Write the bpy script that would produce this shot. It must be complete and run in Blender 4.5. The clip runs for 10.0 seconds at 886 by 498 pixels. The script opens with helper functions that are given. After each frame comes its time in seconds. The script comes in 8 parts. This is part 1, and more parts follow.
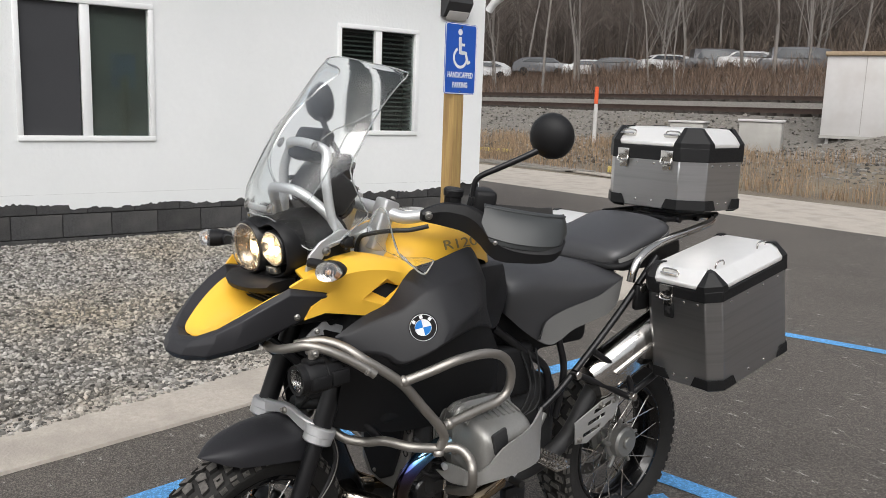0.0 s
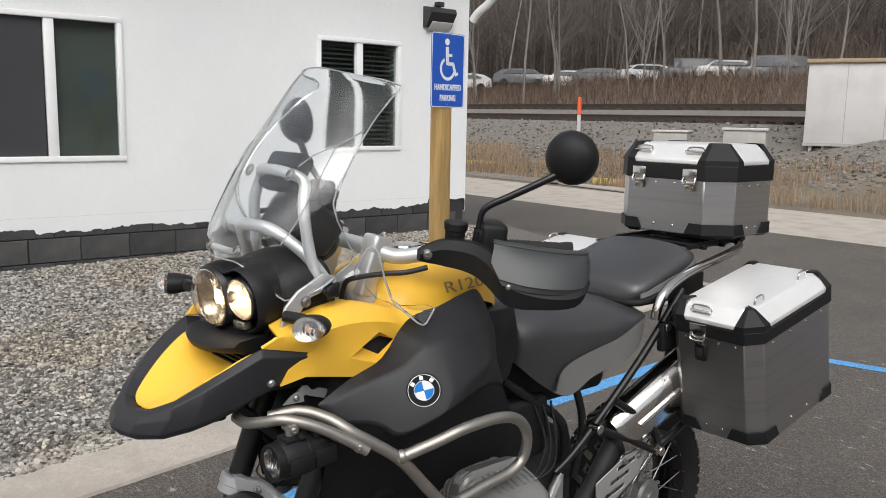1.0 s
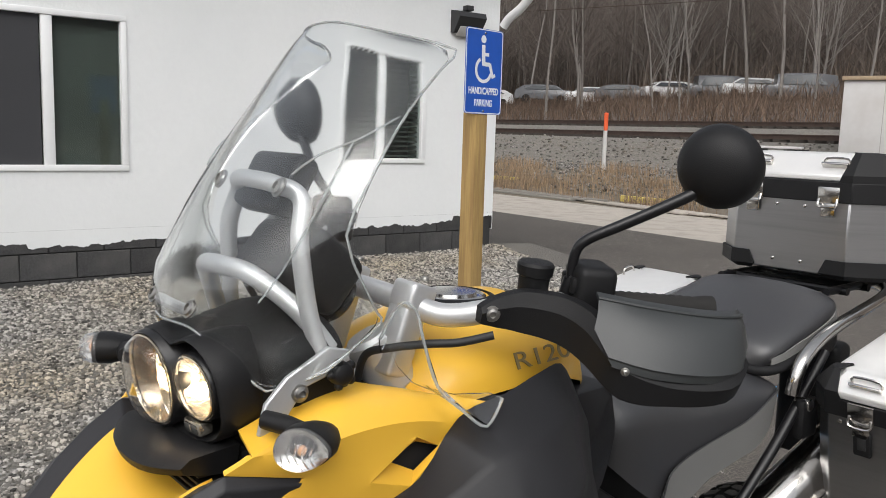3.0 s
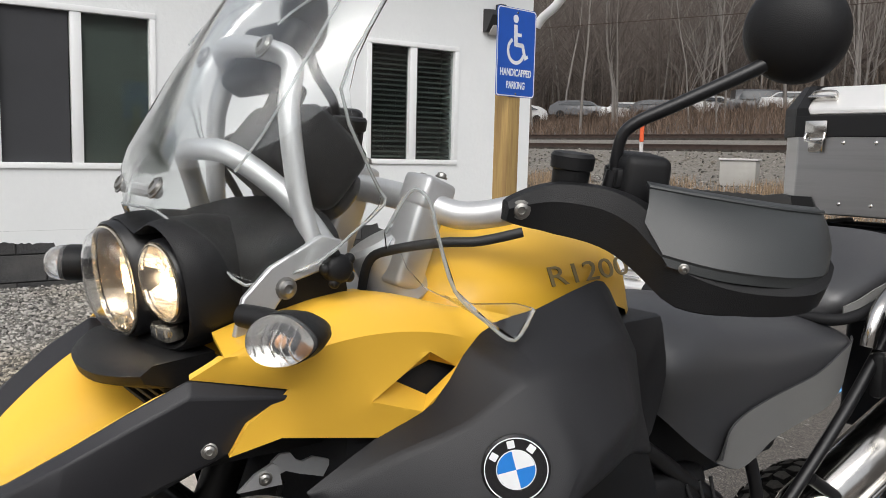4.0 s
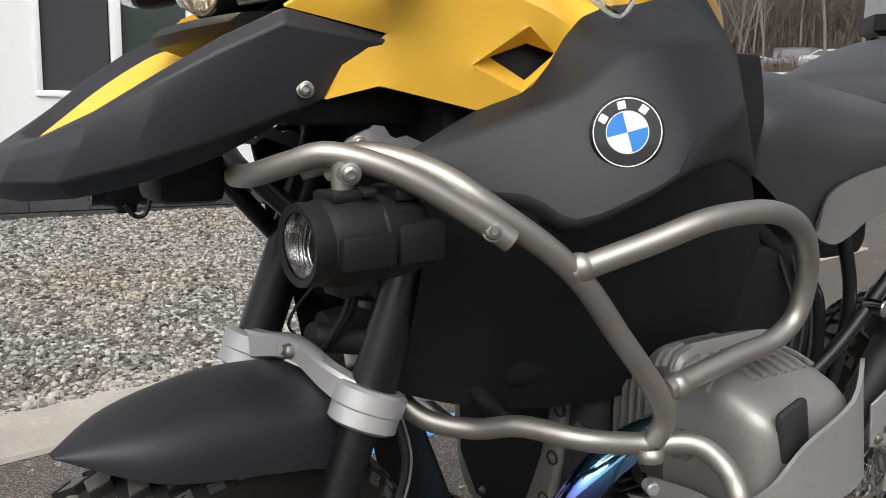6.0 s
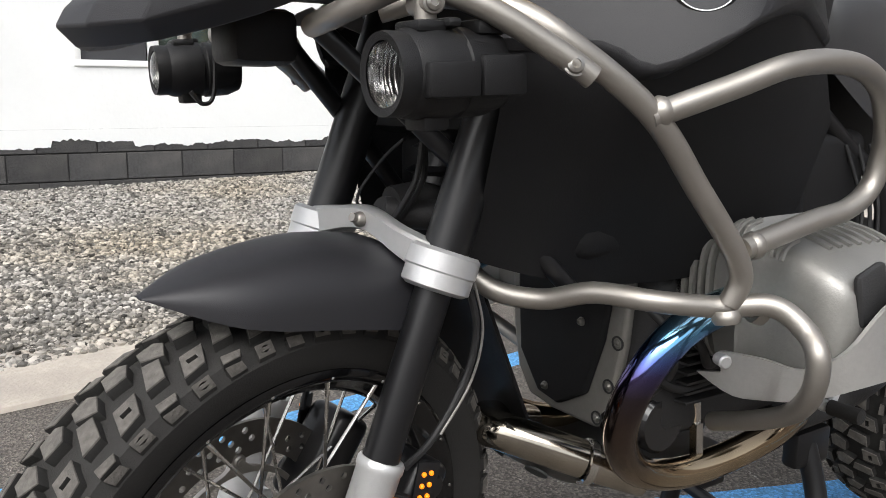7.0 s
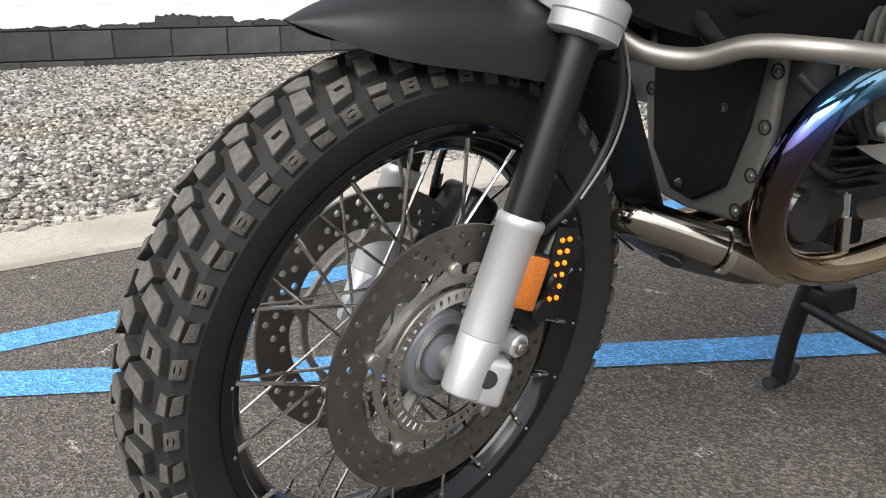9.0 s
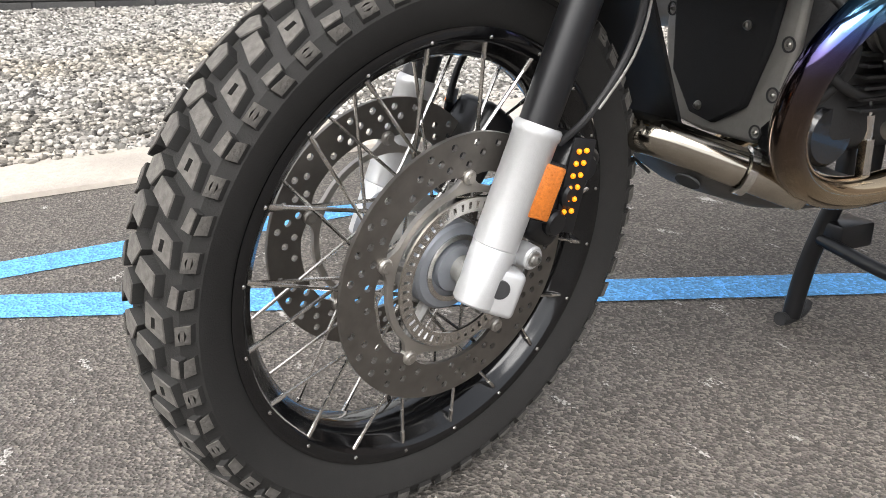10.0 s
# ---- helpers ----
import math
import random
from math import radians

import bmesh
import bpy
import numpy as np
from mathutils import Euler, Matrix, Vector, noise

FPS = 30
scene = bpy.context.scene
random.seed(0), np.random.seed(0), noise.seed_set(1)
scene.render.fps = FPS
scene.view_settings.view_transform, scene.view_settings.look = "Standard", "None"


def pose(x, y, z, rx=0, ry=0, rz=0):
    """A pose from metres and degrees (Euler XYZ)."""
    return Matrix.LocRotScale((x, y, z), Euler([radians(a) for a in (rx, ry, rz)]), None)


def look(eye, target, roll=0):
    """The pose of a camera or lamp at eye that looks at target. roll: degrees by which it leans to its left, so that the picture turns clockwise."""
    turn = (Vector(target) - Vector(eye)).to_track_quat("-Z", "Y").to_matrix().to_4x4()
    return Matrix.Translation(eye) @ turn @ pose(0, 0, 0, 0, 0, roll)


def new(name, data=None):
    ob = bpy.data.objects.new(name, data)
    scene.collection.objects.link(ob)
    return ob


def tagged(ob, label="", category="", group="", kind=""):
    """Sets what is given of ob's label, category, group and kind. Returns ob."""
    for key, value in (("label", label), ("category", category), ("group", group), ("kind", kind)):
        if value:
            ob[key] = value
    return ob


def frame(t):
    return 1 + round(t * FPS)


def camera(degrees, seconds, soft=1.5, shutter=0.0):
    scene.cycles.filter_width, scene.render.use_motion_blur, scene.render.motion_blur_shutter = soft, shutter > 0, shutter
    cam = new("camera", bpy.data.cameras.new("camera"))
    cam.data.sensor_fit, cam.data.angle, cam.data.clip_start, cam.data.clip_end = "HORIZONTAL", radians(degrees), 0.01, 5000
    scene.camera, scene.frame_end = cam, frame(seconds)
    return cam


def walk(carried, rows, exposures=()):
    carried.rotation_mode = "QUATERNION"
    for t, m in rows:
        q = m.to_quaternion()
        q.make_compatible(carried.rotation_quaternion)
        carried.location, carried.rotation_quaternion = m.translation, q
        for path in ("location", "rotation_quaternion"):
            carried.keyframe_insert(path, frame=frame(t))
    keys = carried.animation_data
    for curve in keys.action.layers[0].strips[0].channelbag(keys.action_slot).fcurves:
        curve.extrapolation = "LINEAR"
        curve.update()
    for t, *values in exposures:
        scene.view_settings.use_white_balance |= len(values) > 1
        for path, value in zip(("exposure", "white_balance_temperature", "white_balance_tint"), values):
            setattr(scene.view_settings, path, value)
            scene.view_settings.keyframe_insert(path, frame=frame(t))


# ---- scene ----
cam = camera(55.2, 10.0, soft=0.85)
PATH = [
    (0, (1.501, 1.645, 1.471), (-0.064, 2.844, 1.137), 1.9),
    (0.5, (1.336, 1.707, 1.485), (-0.202, 2.948, 1.175), 1.7),
    (1, (1.208, 1.818, 1.482), (-0.336, 3.051, 1.177), 1.1),
    (1.5, (1.07, 1.961, 1.499), (-0.496, 3.164, 1.182), 0.6),
    (2, (0.935, 2.031, 1.5), (-0.632, 3.23, 1.172), 0.6),
    (2.2, (0.869, 2.049, 1.499), (-0.692, 3.25, 1.156), 0.8),
    (3.3, (0.628, 2.216, 1.408), (-0.959, 3.408, 1.161), 1.9),
    (3.5, (0.607, 2.256, 1.386), (-1.013, 3.397, 1.112), 1.9),
    (4, (0.556, 2.264, 1.265), (-1.072, 3.403, 1.036), 1.4),
    (4.5, (0.538, 2.254, 1.172), (-1.101, 3.383, 0.974), 1.0),
    (5, (0.525, 2.252, 1.068), (-1.119, 3.372, 0.865), 0.8),
    (5.5, (0.523, 2.243, 1.013), (-1.137, 3.329, 0.758), 1.1),
    (5.7, (0.518, 2.234, 0.996), (-1.137, 3.313, 0.711), 1.1),
    (6.8, (0.499, 2.183, 0.863), (-1.175, 3.228, 0.535), 0.2),
    (7, (0.502, 2.173, 0.842), (-1.186, 3.186, 0.493), 0.1),
    (7.5, (0.497, 2.148, 0.803), (-1.206, 3.118, 0.407), -0.1),
    (8, (0.487, 2.136, 0.766), (-1.237, 3.037, 0.302), -0.4),
    (8.5, (0.482, 2.125, 0.726), (-1.254, 2.964, 0.196), -0.4),
    (9, (0.482, 2.122, 0.693), (-1.255, 2.925, 0.111), -0.4),
    (9.5, (0.484, 2.121, 0.662), (-1.245, 2.898, 0.024), -0.2),
    (10, (0.485, 2.116, 0.643), (-1.232, 2.885, -0.037), 0.4),
]
walk(cam, [(t, look(eye, target, roll)) for t, eye, target, roll in PATH], [(0, 0.38), (2, 0.33), (3.5, 0.28), (5, 0.3), (5.7, 0.46), (7, 0.85), (8.5, 0.91), (9, 0.97), (9.5, 1.05), (10, 1.4)])

# ---- light ----
world = bpy.data.worlds.new("overcast_sky")
scene.world = world
world.use_nodes = True
wn = world.node_tree.nodes
sky = wn.new("ShaderNodeTexSky")
sky.sky_type = "NISHITA"
sky.sun_disc = False
sky.sun_elevation, sky.sun_rotation = radians(48), radians(150)
sky.air_density, sky.dust_density, sky.ozone_density = 1.0, 4.0, 1.0
hue = wn.new("ShaderNodeHueSaturation")
hue.inputs["Saturation"].default_value = 0.26
world.node_tree.links.new(sky.outputs[0], hue.inputs["Color"])
world.node_tree.links.new(hue.outputs[0], wn["Background"].inputs[0])
wn["Background"].inputs[1].default_value = 0.15
sun = new("sun", bpy.data.lights.new("sun", "SUN"))
sun.data.energy, sun.data.angle, sun.data.color = 1.0, radians(35), (1.0, 0.98, 0.95)
sun.matrix_basis = look((5.0, 0.4, 5.0), (0, 2.4, 0))


# ---- materials ----
def mat(name, base, rough=0.6, metal=0.0, scale=30.0, vary=0.15, bump=0.0, bump_scale=None, big=3.0, big_vary=0.1,
        coat=0.0, tint=None, transmission=0.0, ior=1.5, rand=0.0, stretch=None):
    """A surface with grain at two sizes, tint towards a second colour, and fine relief."""
    m = bpy.data.materials.new(name)
    m.use_nodes = True
    n, l = m.node_tree.nodes, m.node_tree.links
    b = n["Principled BSDF"]
    b.inputs["Roughness"].default_value, b.inputs["Metallic"].default_value = rough, metal
    b.inputs["Coat Weight"].default_value, b.inputs["IOR"].default_value = coat, ior
    b.inputs["Transmission Weight"].default_value = transmission
    co = n.new("ShaderNodeTexCoord").outputs["Object"]
    if stretch:
        mp = n.new("ShaderNodeMapping")
        mp.inputs["Scale"].default_value = stretch
        l.new(co, mp.inputs[0])
        co = mp.outputs[0]
    fine, large = n.new("ShaderNodeTexNoise"), n.new("ShaderNodeTexNoise")
    fine.inputs["Scale"].default_value, large.inputs["Scale"].default_value = scale, big
    fine.inputs["Detail"].default_value, large.inputs["Detail"].default_value = 4, 3
    l.new(co, fine.inputs["Vector"]), l.new(co, large.inputs["Vector"])
    lo = [c * (1 - vary) for c in base]
    hi = [min(1, c * (1 + vary)) for c in base]
    ramp = n.new("ShaderNodeMix")
    ramp.data_type = "RGBA"
    ramp.inputs[6].default_value, ramp.inputs[7].default_value = (*lo, 1), (*hi, 1)
    l.new(fine.outputs[0], ramp.inputs[0])
    mix = n.new("ShaderNodeMix")
    mix.data_type = "RGBA"
    t = tint or [c * (1 - 2 * big_vary) for c in base]
    mix.inputs[7].default_value = (*t, 1)
    cr = n.new("ShaderNodeMapRange")
    cr.inputs[1].default_value, cr.inputs[2].default_value = 0.45, 0.75
    cr.inputs[4].default_value = 0.9 if tint else 0.6
    l.new(large.outputs[0], cr.inputs[0]), l.new(cr.outputs[0], mix.inputs[0]), l.new(ramp.outputs[2], mix.inputs[6])
    out = mix.outputs[2]
    if rand:
        info = n.new("ShaderNodeObjectInfo")
        hs = n.new("ShaderNodeHueSaturation")
        mr = n.new("ShaderNodeMapRange")
        mr.inputs[3].default_value, mr.inputs[4].default_value = 1 - rand, 1 + rand
        l.new(info.outputs["Random"], mr.inputs[0]), l.new(mr.outputs[0], hs.inputs["Value"]), l.new(out, hs.inputs["Color"])
        out = hs.outputs[0]
    l.new(out, b.inputs["Base Color"])
    rr = n.new("ShaderNodeMapRange")
    rr.inputs[3].default_value, rr.inputs[4].default_value = max(0, rough - 0.08), min(1, rough + 0.08)
    l.new(fine.outputs[0], rr.inputs[0]), l.new(rr.outputs[0], b.inputs["Roughness"])
    if bump:
        bn = n.new("ShaderNodeTexNoise")
        bn.inputs["Scale"].default_value = bump_scale or scale
        bn.inputs["Detail"].default_value = 5
        l.new(co, bn.inputs["Vector"])
        bp = n.new("ShaderNodeBump")
        bp.inputs["Strength"].default_value, bp.inputs["Distance"].default_value = 1.0, bump
        l.new(bn.outputs[0], bp.inputs["Height"]), l.new(bp.outputs[0], b.inputs["Normal"])
    return m


def dull(m, level):
    """Lower the mirror share of a grained plastic."""
    m.node_tree.nodes["Principled BSDF"].inputs["Specular IOR Level"].default_value = level
    return m


def island(m, amount):
    """Vary a material from piece to piece of a joined mesh."""
    n, l = m.node_tree.nodes, m.node_tree.links
    b = n["Principled BSDF"]
    src = b.inputs["Base Color"].links[0].from_socket
    g, mr, hs = n.new("ShaderNodeNewGeometry"), n.new("ShaderNodeMapRange"), n.new("ShaderNodeHueSaturation")
    mr.inputs[3].default_value, mr.inputs[4].default_value = 1 - amount, 1 + amount
    l.new(g.outputs["Random Per Island"], mr.inputs[0]), l.new(mr.outputs[0], hs.inputs["Value"])
    l.new(src, hs.inputs["Color"]), l.new(hs.outputs[0], b.inputs["Base Color"])
    return m


def glass(name, colour=(1, 1, 1), rough=0.02, ior=1.45):
    return mat(name, colour, rough, 0, 5, 0.0, transmission=1.0, ior=ior, big_vary=0.0)


def glow(name, colour, strength):
    m = bpy.data.materials.new(name)
    m.use_nodes = True
    b = m.node_tree.nodes["Principled BSDF"]
    b.inputs["Base Color"].default_value = (*colour, 1)
    b.inputs["Emission Color"].default_value, b.inputs["Emission Strength"].default_value = (*colour, 1), strength
    return m




def aggregate(name, base, spread, scuff=None, scale=200.0):
    """Rolled stone chips in binder: each chip has its own shade; scuff adds pale scraped patches."""
    m = mat(name, base, 0.88, 0, 35, 0.18, 0, None, 0.9, 0.2)
    n, l = m.node_tree.nodes, m.node_tree.links
    b = n["Principled BSDF"]
    src = b.inputs["Base Color"].links[0].from_socket
    co = n["Texture Coordinate"].outputs["Object"]
    vo = n.new("ShaderNodeTexVoronoi")
    vo.inputs["Scale"].default_value = scale
    l.new(co, vo.inputs["Vector"])
    sep, mr, hs = n.new("ShaderNodeSeparateColor"), n.new("ShaderNodeMapRange"), n.new("ShaderNodeHueSaturation")
    mr.inputs[3].default_value, mr.inputs[4].default_value = 1 - spread, 1 + spread * 1.6
    pw = n.new("ShaderNodeMath")
    pw.operation = "POWER"
    pw.inputs[1].default_value = 1.8
    l.new(vo.outputs["Color"], sep.inputs[0]), l.new(sep.outputs[0], pw.inputs[0]), l.new(pw.outputs[0], mr.inputs[0])
    l.new(mr.outputs[0], hs.inputs["Value"]), l.new(src, hs.inputs["Color"])
    out = hs.outputs[0]
    if scuff:
        mp, a, c, x, gt = n.new("ShaderNodeMapping"), n.new("ShaderNodeTexNoise"), n.new("ShaderNodeTexNoise"), n.new("ShaderNodeMath"), n.new("ShaderNodeMapRange")
        mp.inputs["Rotation"].default_value, mp.inputs["Scale"].default_value = (0, 0, 0.5), (1.0, 2.2, 1.0)
        l.new(co, mp.inputs[0]), l.new(mp.outputs[0], a.inputs["Vector"]), l.new(co, c.inputs["Vector"])
        a.inputs["Scale"].default_value, c.inputs["Scale"].default_value = 9, 170
        a.inputs["Detail"].default_value, a.inputs["Roughness"].default_value = 4, 0.7
        x.operation = "MULTIPLY_ADD"
        x.inputs[1].default_value = 0.35
        l.new(c.outputs[0], x.inputs[0]), l.new(a.outputs[0], x.inputs[2])
        gt.inputs[1].default_value, gt.inputs[2].default_value, gt.inputs[4].default_value = 0.824, 0.866, 0.75
        mx = n.new("ShaderNodeMix")
        mx.data_type = "RGBA"
        mx.inputs[7].default_value = (*scuff, 1)
        l.new(x.outputs[0], gt.inputs[0]), l.new(gt.outputs[0], mx.inputs[0]), l.new(out, mx.inputs[6])
        out = mx.outputs[2]
    l.new(out, b.inputs["Base Color"])
    bp = n.new("ShaderNodeBump")
    bp.inputs["Strength"].default_value, bp.inputs["Distance"].default_value = 0.8, 0.004
    l.new(vo.outputs["Distance"], bp.inputs["Height"]), l.new(bp.outputs[0], b.inputs["Normal"])
    return m


ASPHALT = aggregate("asphalt", (0.108, 0.096, 0.084), 0.50, (0.46, 0.44, 0.41))
CONCRETE = mat("concrete", (0.42, 0.38, 0.33), 0.9, 0, 45, 0.25, 0.004, 80, 3, 0.2, tint=(0.30, 0.27, 0.235))
GRAVEL_BED = mat("gravel_bed", (0.150, 0.140, 0.124), 0.95, 0, 75, 0.7, 0.02, 70, 1.5, 0.15)
PEBBLE = island(mat("gravel_stone", (0.262, 0.250, 0.230), 0.9, 0, 40, 0.35, 0.002, 60, 1.1, 0.15, tint=(0.270, 0.232, 0.172)), 0.86)
BANK_STONE = island(mat("weathered_ballast_stone", (0.165, 0.155, 0.14), 0.9, 0, 40, 0.35, 0.002, 60, 0.8, 0.15, tint=(0.15, 0.128, 0.10)), 0.7)
BLUE_PAINT = aggregate("blue_road_paint", (0.105, 0.34, 0.67), 0.28, None, 170)
WHITE_WALL = mat("white_wall_paint", (0.775, 0.79, 0.79), 0.8, 0, 18, 0.03, 0.0035, 30, 0.7, 0.06, tint=(0.715, 0.735, 0.735))
BLOCK = mat("dark_painted_block", (0.045, 0.045, 0.046), 0.9, 0, 55, 0.5, 0.006, 70, 4, 0.2, rand=0.25, tint=(0.075, 0.073, 0.07))
MORTAR = mat("dark_mortar", (0.03, 0.03, 0.03), 0.95, 0, 60, 0.4, 0.004)
VINYL = mat("white_vinyl", (0.82, 0.83, 0.83), 0.45, 0, 20, 0.03, big_vary=0.03)
# dark colour that stands for the shade inside openings
INNER_SHADE = mat("inner_shade", (0.03, 0.032, 0.032), 0.9)
BLIND = mat("window_blind", (0.046, 0.056, 0.051), 0.6, 0, 20, 0.1)
# blind colour holds the green that the pane reflects from the hillside
REFLECTION_BLIND = mat("blind_with_reflected_green", (0.085, 0.098, 0.088), 0.6, 0, 20, 0.1, big=2, big_vary=0.3)
SCREEN = mat("insect_screen", (0.036, 0.037, 0.041), 0.7, 0, 400, 0.4)
SIGN_BLUE = mat("sign_blue", (0.015, 0.10, 0.50), 0.35, 0, 30, 0.08, coat=0.3)
SIGN_WHITE = mat("sign_white", (0.82, 0.83, 0.85), 0.4, 0, 30, 0.03)
TIMBER = mat("treated_timber", (0.36, 0.235, 0.085), 0.8, 0, 14, 0.35, 0.002, 40, 3, 0.2, stretch=(9, 9, 0.6), tint=(0.22, 0.13, 0.05))
GREY_TIMBER = mat("weathered_timber", (0.24, 0.225, 0.20), 0.9, 0, 20, 0.3, 0.003, 40, 4, 0.2, stretch=(1, 6, 6))
YELLOW_STOP = mat("faded_yellow_paint", (0.55, 0.44, 0.12), 0.8, 0, 30, 0.2, 0.003)
TAN_TIMBER = mat("tan_roof_board", (0.33, 0.25, 0.165), 0.9, 0, 20, 0.3, 0.003, 40, 4, 0.2)
LAMP_BLACK = mat("lamp_casing", (0.03, 0.03, 0.032), 0.5, 0, 60, 0.2)
DRY_EARTH = mat("dry_earth", (0.15, 0.125, 0.095), 0.95, 0, 18, 0.5, 0.03, 20, 1.2, 0.25, tint=(0.20, 0.165, 0.115))
DRY_GRASS = island(mat("dry_grass", (0.27, 0.19, 0.118), 0.85, 0, 10, 0.2), 0.45)
BALLAST = mat("track_ballast", (0.165, 0.152, 0.133), 0.95, 0, 14, 0.7, 0.05, 12, 0.7, 0.2, tint=(0.16, 0.15, 0.135))
RAIL = mat("rusty_rail", (0.075, 0.052, 0.042), 0.7, 0.4, 12, 0.4)
TIE = mat("railway_tie", (0.055, 0.046, 0.04), 0.95, 0, 12, 0.4)
BARK = island(mat("pale_bark", (0.20, 0.182, 0.165), 0.9, 0, 6, 0.35), 0.35)
TWIG = island(mat("bare_twigs", (0.115, 0.095, 0.082), 0.9, 0, 3, 0.3), 0.45)
BRUSH = island(mat("dry_brush", (0.12, 0.082, 0.058), 0.9, 0, 4, 0.3), 0.5)
HILL = mat("leaf_littered_hillside", (0.095, 0.077, 0.066), 0.95, 0, 0.5, 0.45, 0.4, 0.9, 0.03, 0.2, tint=(0.072, 0.062, 0.058))
SHED_WHITE = mat("shed_paint", (0.52, 0.51, 0.50), 0.7, 0, 6, 0.06, tint=(0.45, 0.43, 0.41), big=1.2)
BOX_CONCRETE = mat("precast_concrete", (0.36, 0.35, 0.325), 0.9, 0, 8, 0.15, big=2)
UNDERGROWTH = island(mat("tangled_undergrowth", (0.115, 0.088, 0.068), 0.9, 0, 3, 0.3), 0.5)
MARKER_ORANGE = mat("marker_orange", (0.75, 0.11, 0.03), 0.6, 0, 20, 0.1)
CAR_WHITE = mat("car_white", (0.50, 0.50, 0.50), 0.3, 0, 3, 0.05, coat=0.5)
CAR_DARK = mat("car_grey", (0.07, 0.072, 0.078), 0.3, 0.2, 3, 0.1, coat=0.5)
CAR_GLASS = mat("car_window", (0.03, 0.035, 0.04), 0.1)

YELLOW = mat("yellow_fairing_paint", (0.87, 0.50, 0.050), 0.36, 0, 6, 0.03, coat=0.2, big_vary=0.02)
BLACK_PLASTIC = dull(mat("grained_black_plastic", (0.0085, 0.0085, 0.0092), 0.52, 0, 300, 0.2, 0.0004, 900, 8, 0.1), 0.3)
BEAK_BLACK = dull(mat("grained_beak_plastic", (0.019, 0.019, 0.022), 0.50, 0, 300, 0.12, 0.0002, 1100, 8, 0.08), 0.42)
# black with less mirror share, standing for shade under the tank
UNDER_SHADE_BLACK = dull(mat("under_shade_black", (0.0105, 0.0105, 0.0115), 0.62, 0, 200, 0.3, 0.0004, 500, 8, 0.1), 0.24)
PIPE_STEEL = mat("browned_exhaust_steel", (0.46, 0.42, 0.355), 0.16, 1.0, 30, 0.2, big=9, big_vary=0.2)
TANK_BLACK = dull(mat("satin_black_cover", (0.0175, 0.0175, 0.0195), 0.48, 0, 300, 0.15, 0.0003, 1100, 5, 0.1), 0.36)
BLACK_GLOSS = mat("gloss_black_paint", (0.012, 0.012, 0.013), 0.22, 0, 40, 0.1, coat=0.4)
RIM_BLACK = mat("polished_black_rim", (0.005, 0.005, 0.0055), 0.12, 0, 40, 0.1)
BLACK_METAL = dull(mat("black_coated_metal", (0.0085, 0.0085, 0.0095), 0.33, 0.0, 200, 0.06), 0.42)
RUBBER = dull(mat("tyre_rubber", (0.0235, 0.0225, 0.0215), 0.8, 0, 80, 0.3, 0.0006, 500, 6, 0.2), 0.3)
KNOB = island(mat("dusty_tread_rubber", (0.098, 0.091, 0.082), 0.9, 0, 140, 0.55, 0.0014, 300, 45, 0.2, tint=(0.050, 0.047, 0.044)), 0.10)
SILVER = mat("silver_cast_paint", (0.56, 0.565, 0.57), 0.38, 0.55, 200, 0.06, 0.0002, 600)
ALU_PAINT = mat("pale_cast_aluminium", (0.42, 0.415, 0.40), 0.45, 0.6, 160, 0.1, 0.0003, 400)
FLANGE_GREY = mat("grey_cast_flange", (0.26, 0.25, 0.235), 0.45, 0.5, 120, 0.15, 0.0004, 300)
DULL_ALU = mat("dull_skid_plate", (0.12, 0.117, 0.11), 0.5, 0.8, 60, 0.3, 0.0006, 120)
ENGINE_GREY = mat("engine_grey_paint", (0.30, 0.295, 0.28), 0.45, 0.6, 160, 0.12, 0.0004, 400, 12, 0.15)
HUB_GREY = mat("blue_grey_hub", (0.26, 0.275, 0.30), 0.4, 0.5, 120, 0.1)
DARK_ENGINE = mat("dark_engine_casting", (0.030, 0.030, 0.031), 0.6, 0.3, 90, 0.3, 0.0006, 300)
BAR_STEEL = mat("satin_nickel_steel", (0.37, 0.348, 0.318), 0.44, 0.85, 220, 0.06, 0.0001, 900, 9, 0.12)
STEEL = mat("polished_steel", (0.62, 0.60, 0.57), 0.18, 1.0, 60, 0.08)
SCREW_STEEL = mat("dull_zinc_screw", (0.34, 0.33, 0.31), 0.34, 0.9, 90, 0.15)
DISC_STEEL = mat("brake_disc_steel", (0.175, 0.163, 0.148), 0.36, 0.85, 60, 0.3, stretch=(1, 1, 1), big=20)
SPOKE_STEEL = mat("spoke_steel", (0.62, 0.60, 0.57), 0.25, 1.0, 60, 0.08)
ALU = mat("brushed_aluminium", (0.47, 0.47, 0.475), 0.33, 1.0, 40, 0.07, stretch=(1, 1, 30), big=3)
# aluminium whitened for the sky that the lids reflect
ALU_SKYLIT = mat("skylit_aluminium", (0.86, 0.85, 0.83), 0.42, 0.55, 30, 0.05, big=4)
SEAT_BLACK = dull(mat("seat_vinyl_black", (0.033, 0.033, 0.036), 0.42, 0, 350, 0.15, 0.0003, 900), 0.9)
SEAT_GREY = mat("seat_vinyl_grey", (0.19, 0.188, 0.183), 0.6, 0, 350, 0.15, 0.0005, 900)
GUARD_GREY = mat("hand_guard_grey", (0.036, 0.039, 0.040), 0.42, 0, 250, 0.1, 0.0002, 900)
CLEAR = glass("clear_screen", (0.98, 1, 1), 0.0, 1.5)
CLEAR_EDGE = mat("polished_screen_edge", (0.72, 0.75, 0.75), 0.12, 0, 30, 0.1, transmission=0.7, ior=1.4)
